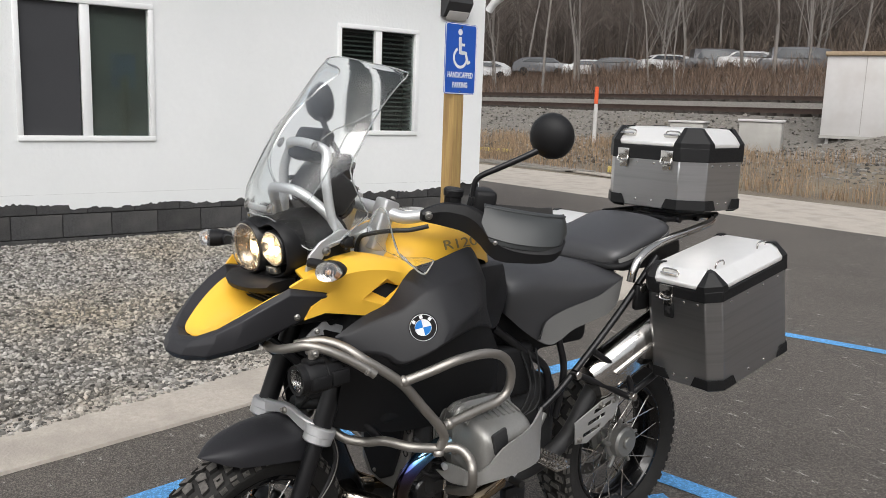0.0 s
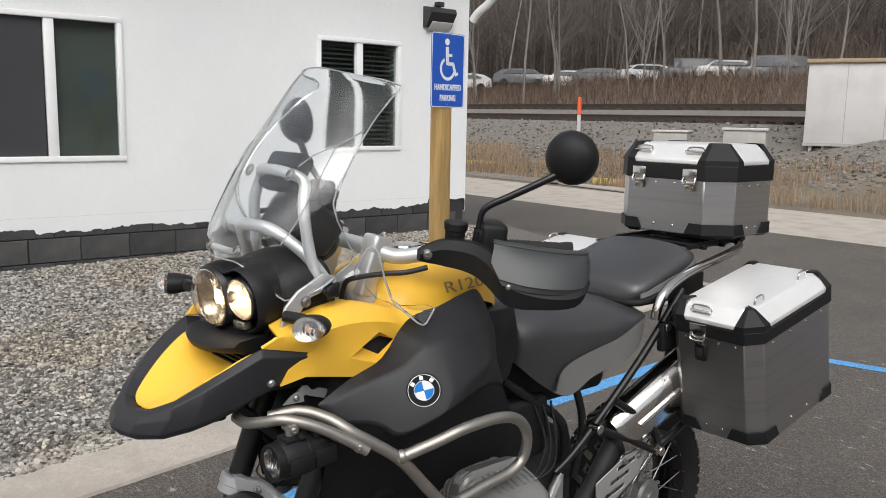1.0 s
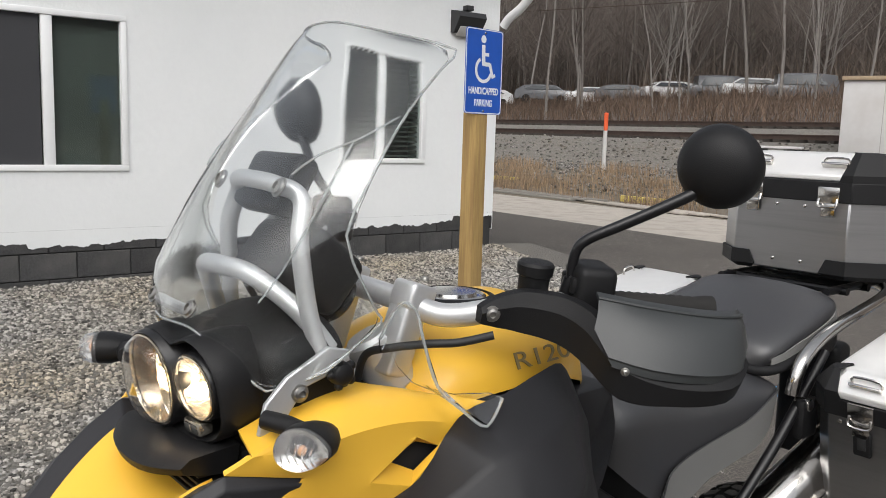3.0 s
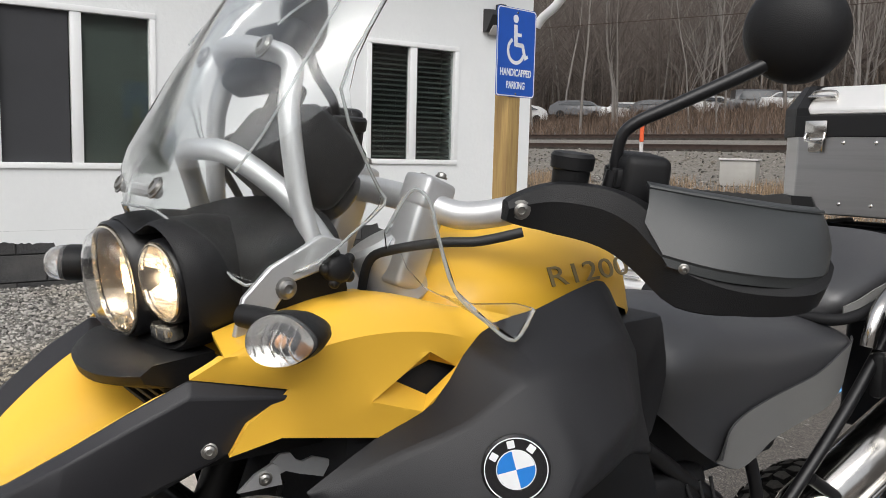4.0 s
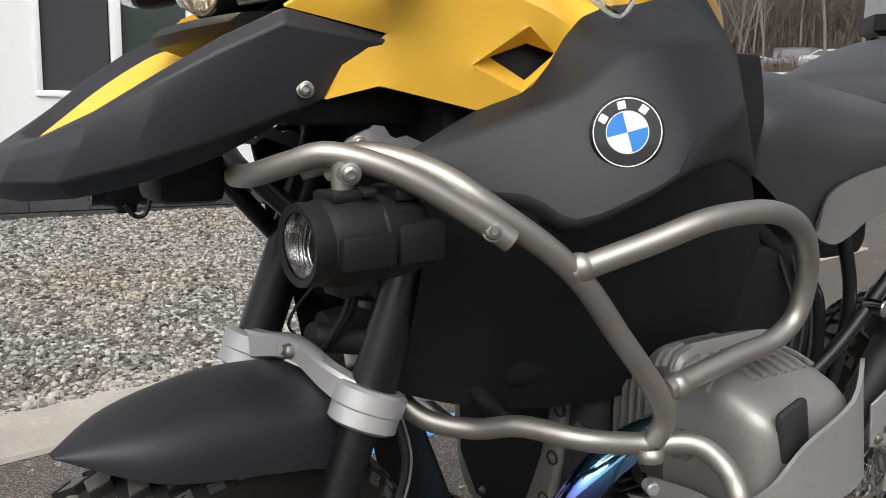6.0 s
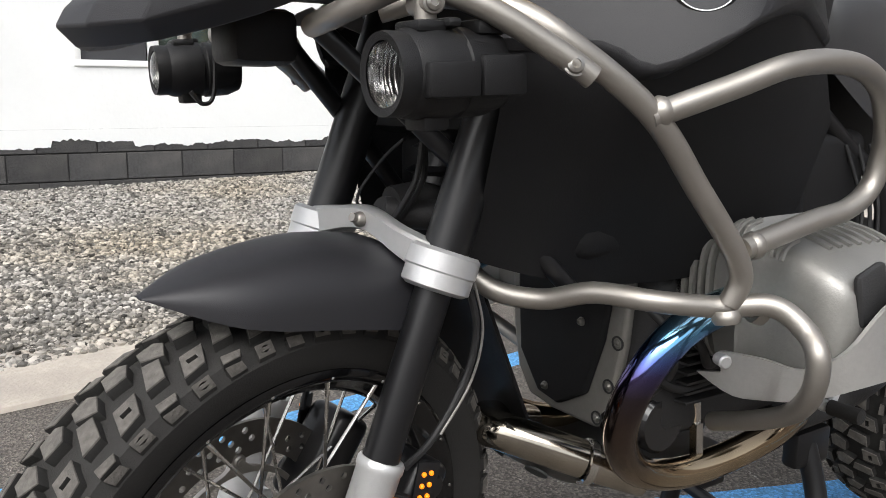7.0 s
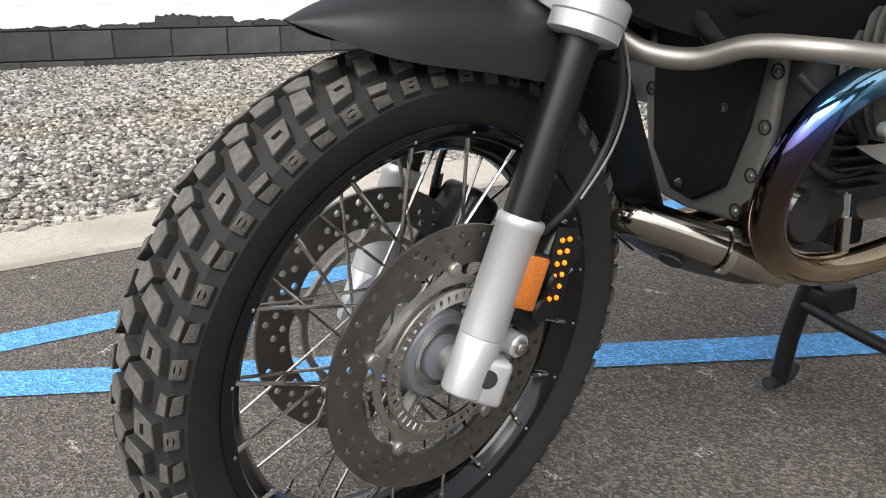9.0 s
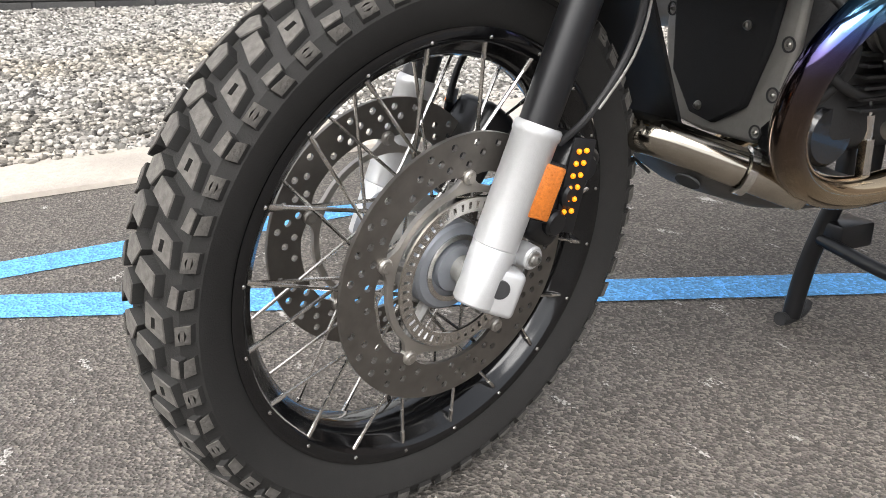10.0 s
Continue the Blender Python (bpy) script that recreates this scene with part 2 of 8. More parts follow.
FROSTED = mat("ribbed_clear_lens", (0.97, 0.97, 0.97), 0.12, 0, 30, 0.03, 0.0004, 420, transmission=0.92, ior=1.35)
LENS = glass("clear_lens", (1, 1, 1), 0.02, 1.3)
REFLECTOR = mat("lamp_reflector", (0.85, 0.84, 0.80), 0.12, 1.0, 20, 0.05)
FOG_MIRROR = mat("dull_lamp_mirror", (0.30, 0.30, 0.29), 0.18, 0.9, 20, 0.05)
HEAD_MIRROR = mat("warm_lamp_reflector", (0.86, 0.79, 0.66), 0.17, 0.95, 60, 0.12, 0.0012, 130)
# reflector browned in colour for the dark reflection along the bowl
BROWNED_MIRROR = mat("lamp_bowl_dark_reflection", (0.42, 0.34, 0.25), 0.20, 0.9, 60, 0.15)
BULB = glow("lit_bulb", (1.0, 0.74, 0.46), 90)
AMBER_LED = glow("amber_led", (1.0, 0.24, 0.006), 0.55)
AMBER = mat("amber_reflector", (0.44, 0.125, 0.015), 0.3, 0, 350, 0.6, 0.0012, 420, coat=0.5)
BULB_ORANGE = mat("orange_bulb", (0.62, 0.28, 0.10), 0.3)
BADGE_BLUE = mat("badge_blue", (0.02, 0.20, 0.62), 0.25, coat=0.5)
BADGE_WHITE = mat("badge_white", (0.80, 0.81, 0.82), 0.3, coat=0.5)
BADGE_BLACK = mat("badge_black", (0.012, 0.012, 0.013), 0.25, coat=0.5)
LETTER_GREY = mat("dark_grey_lettering", (0.27, 0.20, 0.085), 0.5)
CHAMOIS = mat("black_cable_cover", (0.016, 0.016, 0.017), 0.6)


# ---- mesh helpers ----
def finish(bm, sharp=35):
    bmesh.ops.recalc_face_normals(bm, faces=bm.faces[:])
    for f in bm.faces:
        f.smooth = True
    for e in bm.edges:
        e.smooth = len(e.link_faces) == 2 and e.calc_face_angle(0) < radians(sharp)


def part(name, bm, material, parent=None, label="", m=None, sharp=35, fix=True):
    """Link a bmesh as one mesh object, under a thing or a part."""
    if fix:
        finish(bm, sharp)
    me = bpy.data.meshes.new(name)
    bm.to_mesh(me)
    bm.free()
    for mt in (material if isinstance(material, (list, tuple)) else [material]):
        me.materials.append(mt)
    ob = new(name, me)
    if parent:
        ob.parent = parent
    if m is not None:
        ob.matrix_basis = m
    if label:
        ob["label"] = label
    return ob


def empty(name, m=None, parent=None):
    ob = new(name)
    ob.empty_display_size = 0.1
    if m is not None:
        ob.matrix_basis = m
    if parent:
        ob.parent = parent
    return ob


def box(bm, lo, hi, bevel=0.0, m=None, seg=2):
    g = bmesh.ops.create_cube(bm, size=1)["verts"]
    for v in g:
        v.co = Vector([(lo[i] + hi[i]) / 2 + v.co[i] * (hi[i] - lo[i]) for i in range(3)])
    if bevel:
        es = list({e for v in g for e in v.link_edges})
        r = bmesh.ops.bevel(bm, geom=es, offset=bevel, segments=seg, profile=0.5, affect="EDGES", clamp_overlap=True)
        g = list({v for f in r["faces"] for v in f.verts} | {v for v in g if v.is_valid})
    if m is not None:
        for v in g:
            v.co = m @ v.co
    return g


def boxed(lo, hi, bevel=0.0, m=None, seg=2):
    bm = bmesh.new()
    box(bm, lo, hi, bevel, m, seg)
    return bm


def smooth_line(pts, n=6, closed=False):
    """A Catmull-Rom curve through the points."""
    P = [Vector(p) for p in pts]
    if len(P) < 3:
        return P
    out = []
    k = len(P)
    for i in range(k if closed else k - 1):
        a, b, c, d = (P[(i - 1) % k] if closed or i else P[0], P[i], P[(i + 1) % k], P[(i + 2) % k] if closed or i + 2 < k else P[-1])
        for j in range(n):
            t = j / n
            out.append(0.5 * ((2 * b) + (c - a) * t + (2 * a - 5 * b + 4 * c - d) * t * t + (3 * b - a - 3 * c + d) * t ** 3))
    if not closed:
        out.append(P[-1])
    return out


def tube(bm, pts, r, seg=12, n=6, closed=False, r_end=None, smooth=True, caps=True):
    """A round bar along a smooth curve; r may be a number or one for each curve point."""
    line = smooth_line(pts, n, closed) if smooth else [Vector(p) for p in pts]
    k = len(line)
    rings = []
    up = None
    for i, p in enumerate(line):
        a = line[i - 1] if i or closed else p
        b = line[(i + 1) % k] if i + 1 < k or closed else p
        d = (b - a).normalized()
        if up is None:
            up = d.orthogonal().normalized()
        up = (up - d * up.dot(d)).normalized()
        side = d.cross(up)
        s = i / (k - 1)
        rr = r + ((r_end - r) * s if r_end is not None else 0)
        rings.append([bm.verts.new(p + rr * (up * math.cos(2 * math.pi * j / seg) + side * math.sin(2 * math.pi * j / seg))) for j in range(seg)])
    for i in range(k if closed else k - 1):
        A, B = rings[i], rings[(i + 1) % k]
        for j in range(seg):
            bm.faces.new((A[j], A[(j + 1) % seg], B[(j + 1) % seg], B[j]))
    if not closed and caps:
        bm.faces.new(rings[0]), bm.faces.new(rings[-1][::-1])
    return rings


def bar(pts, r, **k):
    bm = bmesh.new()
    tube(bm, pts, r, **k)
    return bm


def cyl(bm, a, b, r, seg=24, r2=None, bevel=0.0):
    """A round piece from a to b with softened rims."""
    a, b = Vector(a), Vector(b)
    r2 = r if r2 is None else r2
    h = (b - a).length
    prof = [(0, 0), (r - bevel, 0), (r, bevel), (r2, h - bevel), (r2 - bevel, h), (0, h)] if bevel else [(0, 0), (r, 0), (r2, h), (0, h)]
    return lathe(bm, prof, Matrix.Translation(a) @ (b - a).to_track_quat("Z", "Y").to_matrix().to_4x4(), seg)


def lathe(bm, prof, m=Matrix(), seg=32, closed=False):
    """Turn a profile of (radius, height) round the z axis of m."""
    rings = []
    for r, h in prof:
        if r < 1e-6:
            rings.append([bm.verts.new(m @ Vector((0, 0, h)))])
        else:
            rings.append([bm.verts.new(m @ Vector((r * math.cos(2 * math.pi * j / seg), r * math.sin(2 * math.pi * j / seg), h))) for j in range(seg)])
    pairs = list(zip(rings, rings[1:])) + ([(rings[-1], rings[0])] if closed else [])
    for A, B in pairs:
        for j in range(seg):
            i = (j + 1) % seg
            f = [A[j % len(A)], A[i % len(A)], B[i % len(B)], B[j % len(B)]]
            f = [v for k, v in enumerate(f) if v not in f[:k]]
            if len(f) > 2:
                bm.faces.new(f)
    return rings


def grid(bm, rows, close=False):
    """A skin over rows of points."""
    V = [[bm.verts.new(p) for p in r] for r in rows]
    for A, B in zip(V, V[1:]):
        n = len(A)
        for j in range(n if close else n - 1):
            bm.faces.new((A[j], A[(j + 1) % n], B[(j + 1) % n], B[j]))
    return V


def plate(outline, thick, holes=(), m=Matrix()):
    """A flat plate in the xy plane of m with holes through it, thick along z."""
    bm = bmesh.new()
    es = []
    for loop in (outline, *holes):
        vs = [bm.verts.new((x, y, 0)) for x, y in loop]
        es += [bm.edges.new((vs[i], vs[(i + 1) % len(vs)])) for i in range(len(vs))]
    bmesh.ops.triangle_fill(bm, edges=es, use_beauty=True)
    top = bmesh.ops.extrude_face_region(bm, geom=bm.faces[:])["geom"]
    for v in top:
        if isinstance(v, bmesh.types.BMVert):
            v.co.z += thick
    for v in bm.verts:
        v.co = m @ v.co
    return bm


def ring(r, n=48, c=(0, 0), start=0.0):
    return [(c[0] + r * math.cos(start + 2 * math.pi * i / n), c[1] + r * math.sin(start + 2 * math.pi * i / n)) for i in range(n)]


def add_mod(ob, kind, **k):
    md = ob.modifiers.new(kind.lower(), kind)
    if kind == "SOLIDIFY":
        md.thickness, md.offset = k["thickness"], k.get("offset", -1)
    if kind == "SUBSURF":
        md.levels = md.render_levels = k.get("levels", 2)
    if kind == "BEVEL":
        md.width, md.segments, md.limit_method, md.angle_limit = k["width"], k.get("segments", 2), "ANGLE", radians(k.get("angle", 35))
    return ob


def cloud_mesh(name, verts, faces, material, kind="stuff", label="", category=""):
    me = bpy.data.meshes.new(name)
    me.from_pydata(verts, [], faces)
    me.materials.append(material)
    ob = new(name, me)
    return tagged(ob, label, category, kind=kind)


def letters(body, size, material, parent, m, name="lettering", width=None, label="", weight=0.022):
    """Words as a thin raised mesh in the xy plane of m, centred."""
    cu = bpy.data.curves.new(name, "FONT")
    cu.body, cu.size, cu.align_x, cu.align_y, cu.extrude, cu.offset = body, size, "CENTER", "CENTER", 0.0008, size * weight
    tmp = new(name, cu)
    bpy.context.view_layer.update()
    me = bpy.data.meshes.new_from_object(tmp.evaluated_get(bpy.context.evaluated_depsgraph_get()))
    bpy.data.objects.remove(tmp)
    w = max(v.co.x for v in me.vertices) - min(v.co.x for v in me.vertices)
    if width:
        for v in me.vertices:
            v.co.x *= width / w
    me.materials.clear()
    me.materials.append(material)
    ob = new(name, me)
    ob.parent, ob.matrix_basis = parent, m
    if label:
        ob["label"] = label
    return ob


# ---- ground ----
WALL_X, WALL_END = -6.169, 8.015


def kerb_near(y):
    return -1.92 - 0.19 * (y - 1.9)


def kerb_far(y):
    return -2.345 - 0.24 * (y - 1.9)


# rolling land from the yard out to the far hillside; track bed runs along x
def land(x, y):
    z = 0.0
    if y > 16.8:
        z = 0.50 * min(1, (y - 16.8) / 3.2)
    if y > 25.8:
        z = 0.50 + 0.98 * min(1, (y - 25.8) / 1.7)
    if y > 30.6:
        z = 1.48 + 0.52 * min(1, (y - 30.6) / 1.4)
    if y > 35:
        z = 2.0 - 0.25 * min(1, y - 35) + max(0, y - 36) * 0.145
    if y > 60:
        z = 5.23 + (y - 60) * 0.06
    if y > 75:
        z = 6.13 + (y - 75) * 0.52
    return z


bm = bmesh.new()
ys = [-900, -200, -60, -20, -6, 0, 4, 8, 12.7, 15.9, 16.8, 18, 20, 22, 24, 25.8, 26.4, 27, 27.5, 30.6, 32, 33, 34, 35, 36, 40, 45, 50, 55, 60, 65, 70, 75, 82, 90, 105, 120, 150, 200, 300, 900]
xs = [-900, -300, -160, -110, -80, -65, -55, -45, -38, -32, -26, -21, -17, -13, -9, -5, -1, 4, 10, 20, 40, 80, 200, 900]
rows = []
for y in ys:
    rows.append([])
    for x in xs:
        z = land(x, y)
        r = 0.06 * noise.noise((x * 0.35, y * 0.35, 0)) if 17 < y < 23 else 0
        r += 2.5 * noise.noise((x * 0.03, y * 0.03, 3)) if y > 80 else 0
        rows[-1].append(Vector((x, y, z + r - (0.006 if y < 16 else 0.0))))
V = grid(bm, rows)
for f in bm.faces:
    y = f.calc_center_median().y
    f.material_index = 0 if y < 12.7 else 1 if y < 15.9 else 2 if y < 20 else 3 if y < 34.5 else 4
ground = part("ground", bm, [ASPHALT, CONCRETE, DRY_EARTH, BALLAST, HILL], fix=False)
for p in ground.data.polygons:
    p.use_smooth = True
tagged(ground, "dark asphalt yard running out to ballast and a brown hillside", "ground", kind="structure")

# low wooded ridge, unseen, added on the other sides for reflections
bm = bmesh.new()
rows = []
for k, (d, h) in enumerate(((60, -0.2), (75, 3), (110, 14), (170, 30))):
    rows.append([Vector((d * math.cos(a), d * math.sin(a), h + 3 * noise.noise((k, 9 * math.cos(a), 9 * math.sin(a))))) for a in [radians(-215 + 5 * i) for i in range(51)]])
grid(bm, rows)
tagged(part("backdrop", bm, HILL), "unseen brown wooded ridge added round the yard for reflections", "hill", kind="structure")

# asphalt yard surface near the kerb is the ground itself; pale kerb strip and gravel bed lie over it
Y0, Y1 = -5.0, 8.6
bm = bmesh.new()
rows = []
for i in range(120):
    y = Y0 + (Y1 - Y0) * i / 119
    j = 0.012 * noise.noise((y * 3, 0, 0)) + 0.006 * noise.noise((y * 14, 1, 0))
    k = 0.03 * noise.noise((y * 2, 5, 0)) - 0.05
    rows.append([Vector((kerb_near(y) + j, y, -0.004)), Vector((kerb_near(y) + j - 0.006, y, 0.010)), Vector(((kerb_near(y) + kerb_far(y)) / 2, y, 0.016 + 0.004 * noise.noise((y * 4, 2, 0)))), Vector((kerb_far(y) + k - 0.12, y, 0.018))])
grid(bm, rows)
tagged(part("kerb_strip", bm, CONCRETE), "dusty pale concrete strip between asphalt and gravel", "kerb", kind="structure")


def gravel_z(x, y):
    t = min(1, max(0, (kerb_far(y) - x) / (kerb_far(y) - WALL_X)))
    return 0.012 + 0.05 * min(1, t * 6) + (0.14 + 0.012 * (y - 3)) * t ** 1.3 + 0.02 * noise.noise((x * 1.3, y * 1.3, 0))


bm = bmesh.new()
rows = []
for i in range(110):
    y = Y0 + (Y1 - Y0) * i / 109
    a = kerb_far(y) + 0.04 * noise.noise((y * 2.5, 8, 0))
    rows.append([Vector((a + (WALL_X - 0.02 - a) * (k / 30), y, gravel_z(a + (WALL_X - 0.02 - a) * (k / 30), y) - (0.03 if k == 0 else 0))) for k in range(31)])
grid(bm, rows)
tagged(part("gravel_bed", bm, GRAVEL_BED), "grey crushed gravel bed rising to the wall", "gravel", kind="structure")


def stones(name, n, place, lo, hi, material, seed, label):
    """Loose angular stones in one mesh."""
    rng = np.random.RandomState(seed)
    base = bmesh.new()
    bmesh.ops.create_icosphere(base, subdivisions=1, radius=1)
    bv = np.array([v.co[:] for v in base.verts])
    bf = np.array([[v.index for v in f.verts] for f in base.faces])
    base.free()
    V, F = [], []
    for i in range(n):
        x, y, z = place(rng)
        s = lo + (hi - lo) * rng.rand() ** 2.2
        v = bv * (0.65 + 0.6 * rng.rand(*bv.shape[:1], 1)) * (s * (0.7 + 0.6 * rng.rand(3))) * (1, 1, 0.7)
        a = rng.rand() * 6.28
        R = np.array([[math.cos(a), -math.sin(a), 0], [math.sin(a), math.cos(a), 0], [0, 0, 1]])
        V.append(v @ R.T + (x, y, z + s * 0.25))
        F.append(bf + len(bv) * i)
    return cloud_mesh(name, np.concatenate(V).tolist(), np.concatenate(F).tolist(), material, "stuff", label, "gravel")


def on_gravel(rng):
    y = 1.2 + 6.9 * rng.rand()
    x = kerb_far(y) + 0.10 - (kerb_far(y) + 0.12 - WALL_X) * rng.rand() ** 1.1
    return x, y, gravel_z(x, y) if x < kerb_far(y) else 0.016


stones("gravel_stones", 92000, on_gravel, 0.0045, 0.0165, PEBBLE, 3, "loose grey and white crushed stones")


# painted parking lines, each a thin strip of worn paint
line_z = -0.0042


def paint_line(a, b, w=0.095):
    global line_z
    line_z += 0.0006
    a, b = Vector(a), Vector(b)
    d = (b - a).normalized()
    s = Vector((-d.y, d.x)) * w / 2
    bm = bmesh.new()
    n = max(2, int((b - a).length / 0.02))
    rows = []
    for i in range(n + 1):
        c = a + (b - a) * i / n
        u, v = 0.005 * noise.noise((c.x * 60, c.y * 60, 0)), 0.005 * noise.noise((c.x * 60, c.y * 60, 4))
        rows.append([Vector((*(c + s * (1 + 8 * u)), line_z)), Vector((*(c - s * (1 + 8 * v)), line_z))])
    grid(bm, rows)
    return tagged(part("parking_line", bm, BLUE_PAINT), "worn light blue painted parking line on asphalt", "line", kind="structure")


paint_line((-1.31, 1.45), (-1.74, 4.10), 0.105)
paint_line((-1.74, 4.10), (-1.98, 6.84), 0.105)
paint_line((-1.357, 1.45), (-0.385, 4.24), 0.11)
paint_line((-0.66, 4.355), (1.6, 4.73), 0.10)
paint_line((-1.98, 6.84), (2.4, 8.12), 0.11)

# ---- building ----
building = empty("white_building", pose(0, 0, 0))
tagged(building, "white painted single-storey building on a dark block base", "building", kind="structure")
W1, W2 = (3.10, 4.228, 1.070, 2.256), (6.092, 7.097, 1.138, 2.258)


def wall_panel(y0, y1, z0, z1):
    bm = boxed((WALL_X - 0.2, y0, z0), (WALL_X, y1, z1))
    return part("wall", bm, WHITE_WALL, building)


TOP = 3.25
for y0, y1, z0, z1 in ((-5, W1[0], 0.62, TOP), (W1[0], W1[1], 0.62, W1[2]), (W1[0], W1[1], W1[3], TOP), (W1[1], W2[0], 0.62, TOP),
                       (W2[0], W2[1], 0.62, W2[2]), (W2[0], W2[1], W2[3], TOP), (W2[1], WALL_END, 0.62, TOP)):
    wall_panel(y0, y1, z0, z1)
part("side_wall", boxed((WALL_X - 6, WALL_END - 0.2, 0.62), (WALL_X - 0.2, WALL_END, TOP)), WHITE_WALL, building)
part("side_wall", boxed((WALL_X - 6, -5.2, 0.0), (WALL_X, -5.0, TOP)), WHITE_WALL, building)
part("back_wall", boxed((WALL_X - 6.2, -5.2, 0.0), (WALL_X - 6, WALL_END, TOP)), WHITE_WALL, building)
bm = boxed((WALL_X - 6.5, -5.5, TOP), (WALL_X + 0.35, WALL_END + 0.3, TOP + 0.14), 0.01)
part("roof", bm, SHED_WHITE, building, "white roof edge above the wall")
part("rain_pipe", bar([(WALL_X + 0.02, 8.05, 2.55), (WALL_X + 0.10, 8.06, 2.63), (WALL_X + 0.28, 8.07, 2.73), (WALL_X + 0.45, 8.08, 2.91), (WALL_X + 0.5, 8.08, 3.2)], 0.045), VINYL, building, "white bent rain pipe at the corner")
part("base_core", boxed((WALL_X - 0.2, -5, -0.1), (WALL_X - 0.014, WALL_END - 0.02, 0.62)), MORTAR, building)
part("base_core", boxed((WALL_X - 6, WALL_END - 0.2, -0.1), (WALL_X - 0.2, WALL_END - 0.01, 0.62)), MORTAR, building)


# ragged lower edge of the white paint, over the blocks
def paint_skirt(axis):
    bm = bmesh.new()
    rows = []
    n = 700 if axis == "y" else 260
    for i in range(n + 1):
        s = i / n
        y = -1 + (WALL_END + 1) * s
        step = noise.noise((y * 2.2, 0, 7)) * 0.030 + noise.noise((y * 11, 0, 2)) * 0.026 + noise.noise((y * 38, 3, 2)) * 0.016
        z = 0.452 + 0.012 * y + step + (0.045 if noise.noise((y * 1.1, 4, 1)) > 0.15 else 0)
        z = min(z, 0.608)
        if axis == "y":
            rows.append([Vector((WALL_X + 0.0015, y, z)), Vector((WALL_X + 0.0015, y, 0.6195))])
        else:
            rows.append([Vector((WALL_X - 4 * s, WALL_END + 0.003, z)), Vector((WALL_X - 4 * s, WALL_END + 0.003, 0.6195))])
    grid(bm, rows)
    part("paint_edge", bm, WHITE_WALL, building, "ragged lower edge of white paint")


paint_skirt("y"), paint_skirt("x")


def window(w, left_dark):
    y0, y1, z0, z1 = w
    win = empty("window", pose(WALL_X, (y0 + y1) / 2, z0))
    tagged(win, "white vinyl sliding window with dark glass" + (" and blinds" if not left_dark else " and an insect screen"), "window", kind="structure")
    L, H = (y1 - y0) / 2, z1 - z0
    f = 0.045
    for nm, lo, hi in (("sill", (-0.06, -L, 0.0), (0.017, L, f)), ("head", (-0.06, -L, H - f), (0.014, L, H)),
                       ("jamb", (-0.06, -L, f), (0.014, -L + f, H - f)), ("jamb", (-0.06, L - f, f), (0.014, L, H - f)),
                       ("mullion", (-0.05, -0.048, f), (0.006, 0.030, H - f))):
        part(nm, boxed(lo, hi, 0.004), VINYL, win)
    bm = boxed((-0.036, -L + f, f), (-0.030, L - f, H - f))
    pane = part("pane", bm, PANE_GLASS, win, "dark reflecting glass")
    pane.visible_shadow = False
    # dark sheet in place of an unlit room
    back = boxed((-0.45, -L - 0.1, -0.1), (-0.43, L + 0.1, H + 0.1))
    part("room_dark_sheet", back, INNER_SHADE, win, "dark sheet standing for the unlit room")
    if left_dark:
        part("insect_screen", boxed((-0.026, -L + f, f), (-0.022, -0.06, H - f)), SCREEN, win, "dark insect screen")
    bm = bmesh.new()
    n = 22
    for i in range(n):
        z = f + (H - 2 * f) * (i + 0.5) / n
        box(bm, (-0.012 if not left_dark else -0.031, (-L + f) if not left_dark else 0.0, -0.001), (0.012 if not left_dark else 0.031, L - f, 0.001), m=pose(-0.075, 0, z, 0, 86 if left_dark else 48, 0))
    part("blind", bm, REFLECTION_BLIND if left_dark else BLIND, win, "shut blind coloured for the hillside reflected in the glass" if left_dark else "grey slatted blind")
    return win


PANE_GLASS = glass("window_glass", (0.55, 0.62, 0.6), 0.01, 1.5)
window(W1, True)
window(W2, False)

# flood lamp on the wall near the corner
lamp = empty("wall_lamp", pose(WALL_X, 7.55, 2.43))
tagged(lamp, "dark bronze wall pack lamp with a frosted lens", "lamp")
bm = bmesh.new()
grid(bm, [[Vector(p) for p in ((0, -0.17, 0.22), (0.13, -0.17, 0.20), (0.15, -0.17, 0.15), (0.05, -0.17, 0.0), (0, -0.17, 0.0))],
          [Vector(p) for p in ((0, 0.17, 0.22), (0.13, 0.17, 0.20), (0.15, 0.17, 0.15), (0.05, 0.17, 0.0), (0, 0.17, 0.0))]])
for s in (-0.17, 0.17):
    bm.faces.new([bm.verts.new((x, s, z)) for x, z in ((0, 0.22), (0.13, 0.20), (0.15, 0.15), (0.05, 0), (0, 0))])
part("casing", bm, LAMP_BLACK, lamp)
part("lens", boxed((0.06, -0.14, 0.0), (0.068, 0.14, 0.115), 0.003, pose(0.0, 0, 0.012, 0, 41, 0)), SHED_WHITE, lamp, "frosted glass lens")
part("knockout", boxed((0.02, -0.04, 0.218), (0.1, 0.04, 0.27), 0.008), LAMP_BLACK, lamp)

# ---- parking sign ----
sign = empty("parking_sign", pose(-2.77, 5.009, 0.0, 0, 0, 9))
tagged(sign, "blue and white handicapped parking sign on a timber post", "sign")
bm = boxed((-0.098, -0.045, 0.0), (-0.006, 0.045, 1.70), 0.005)
part("post", bm, TIMBER, sign, "square treated timber post")


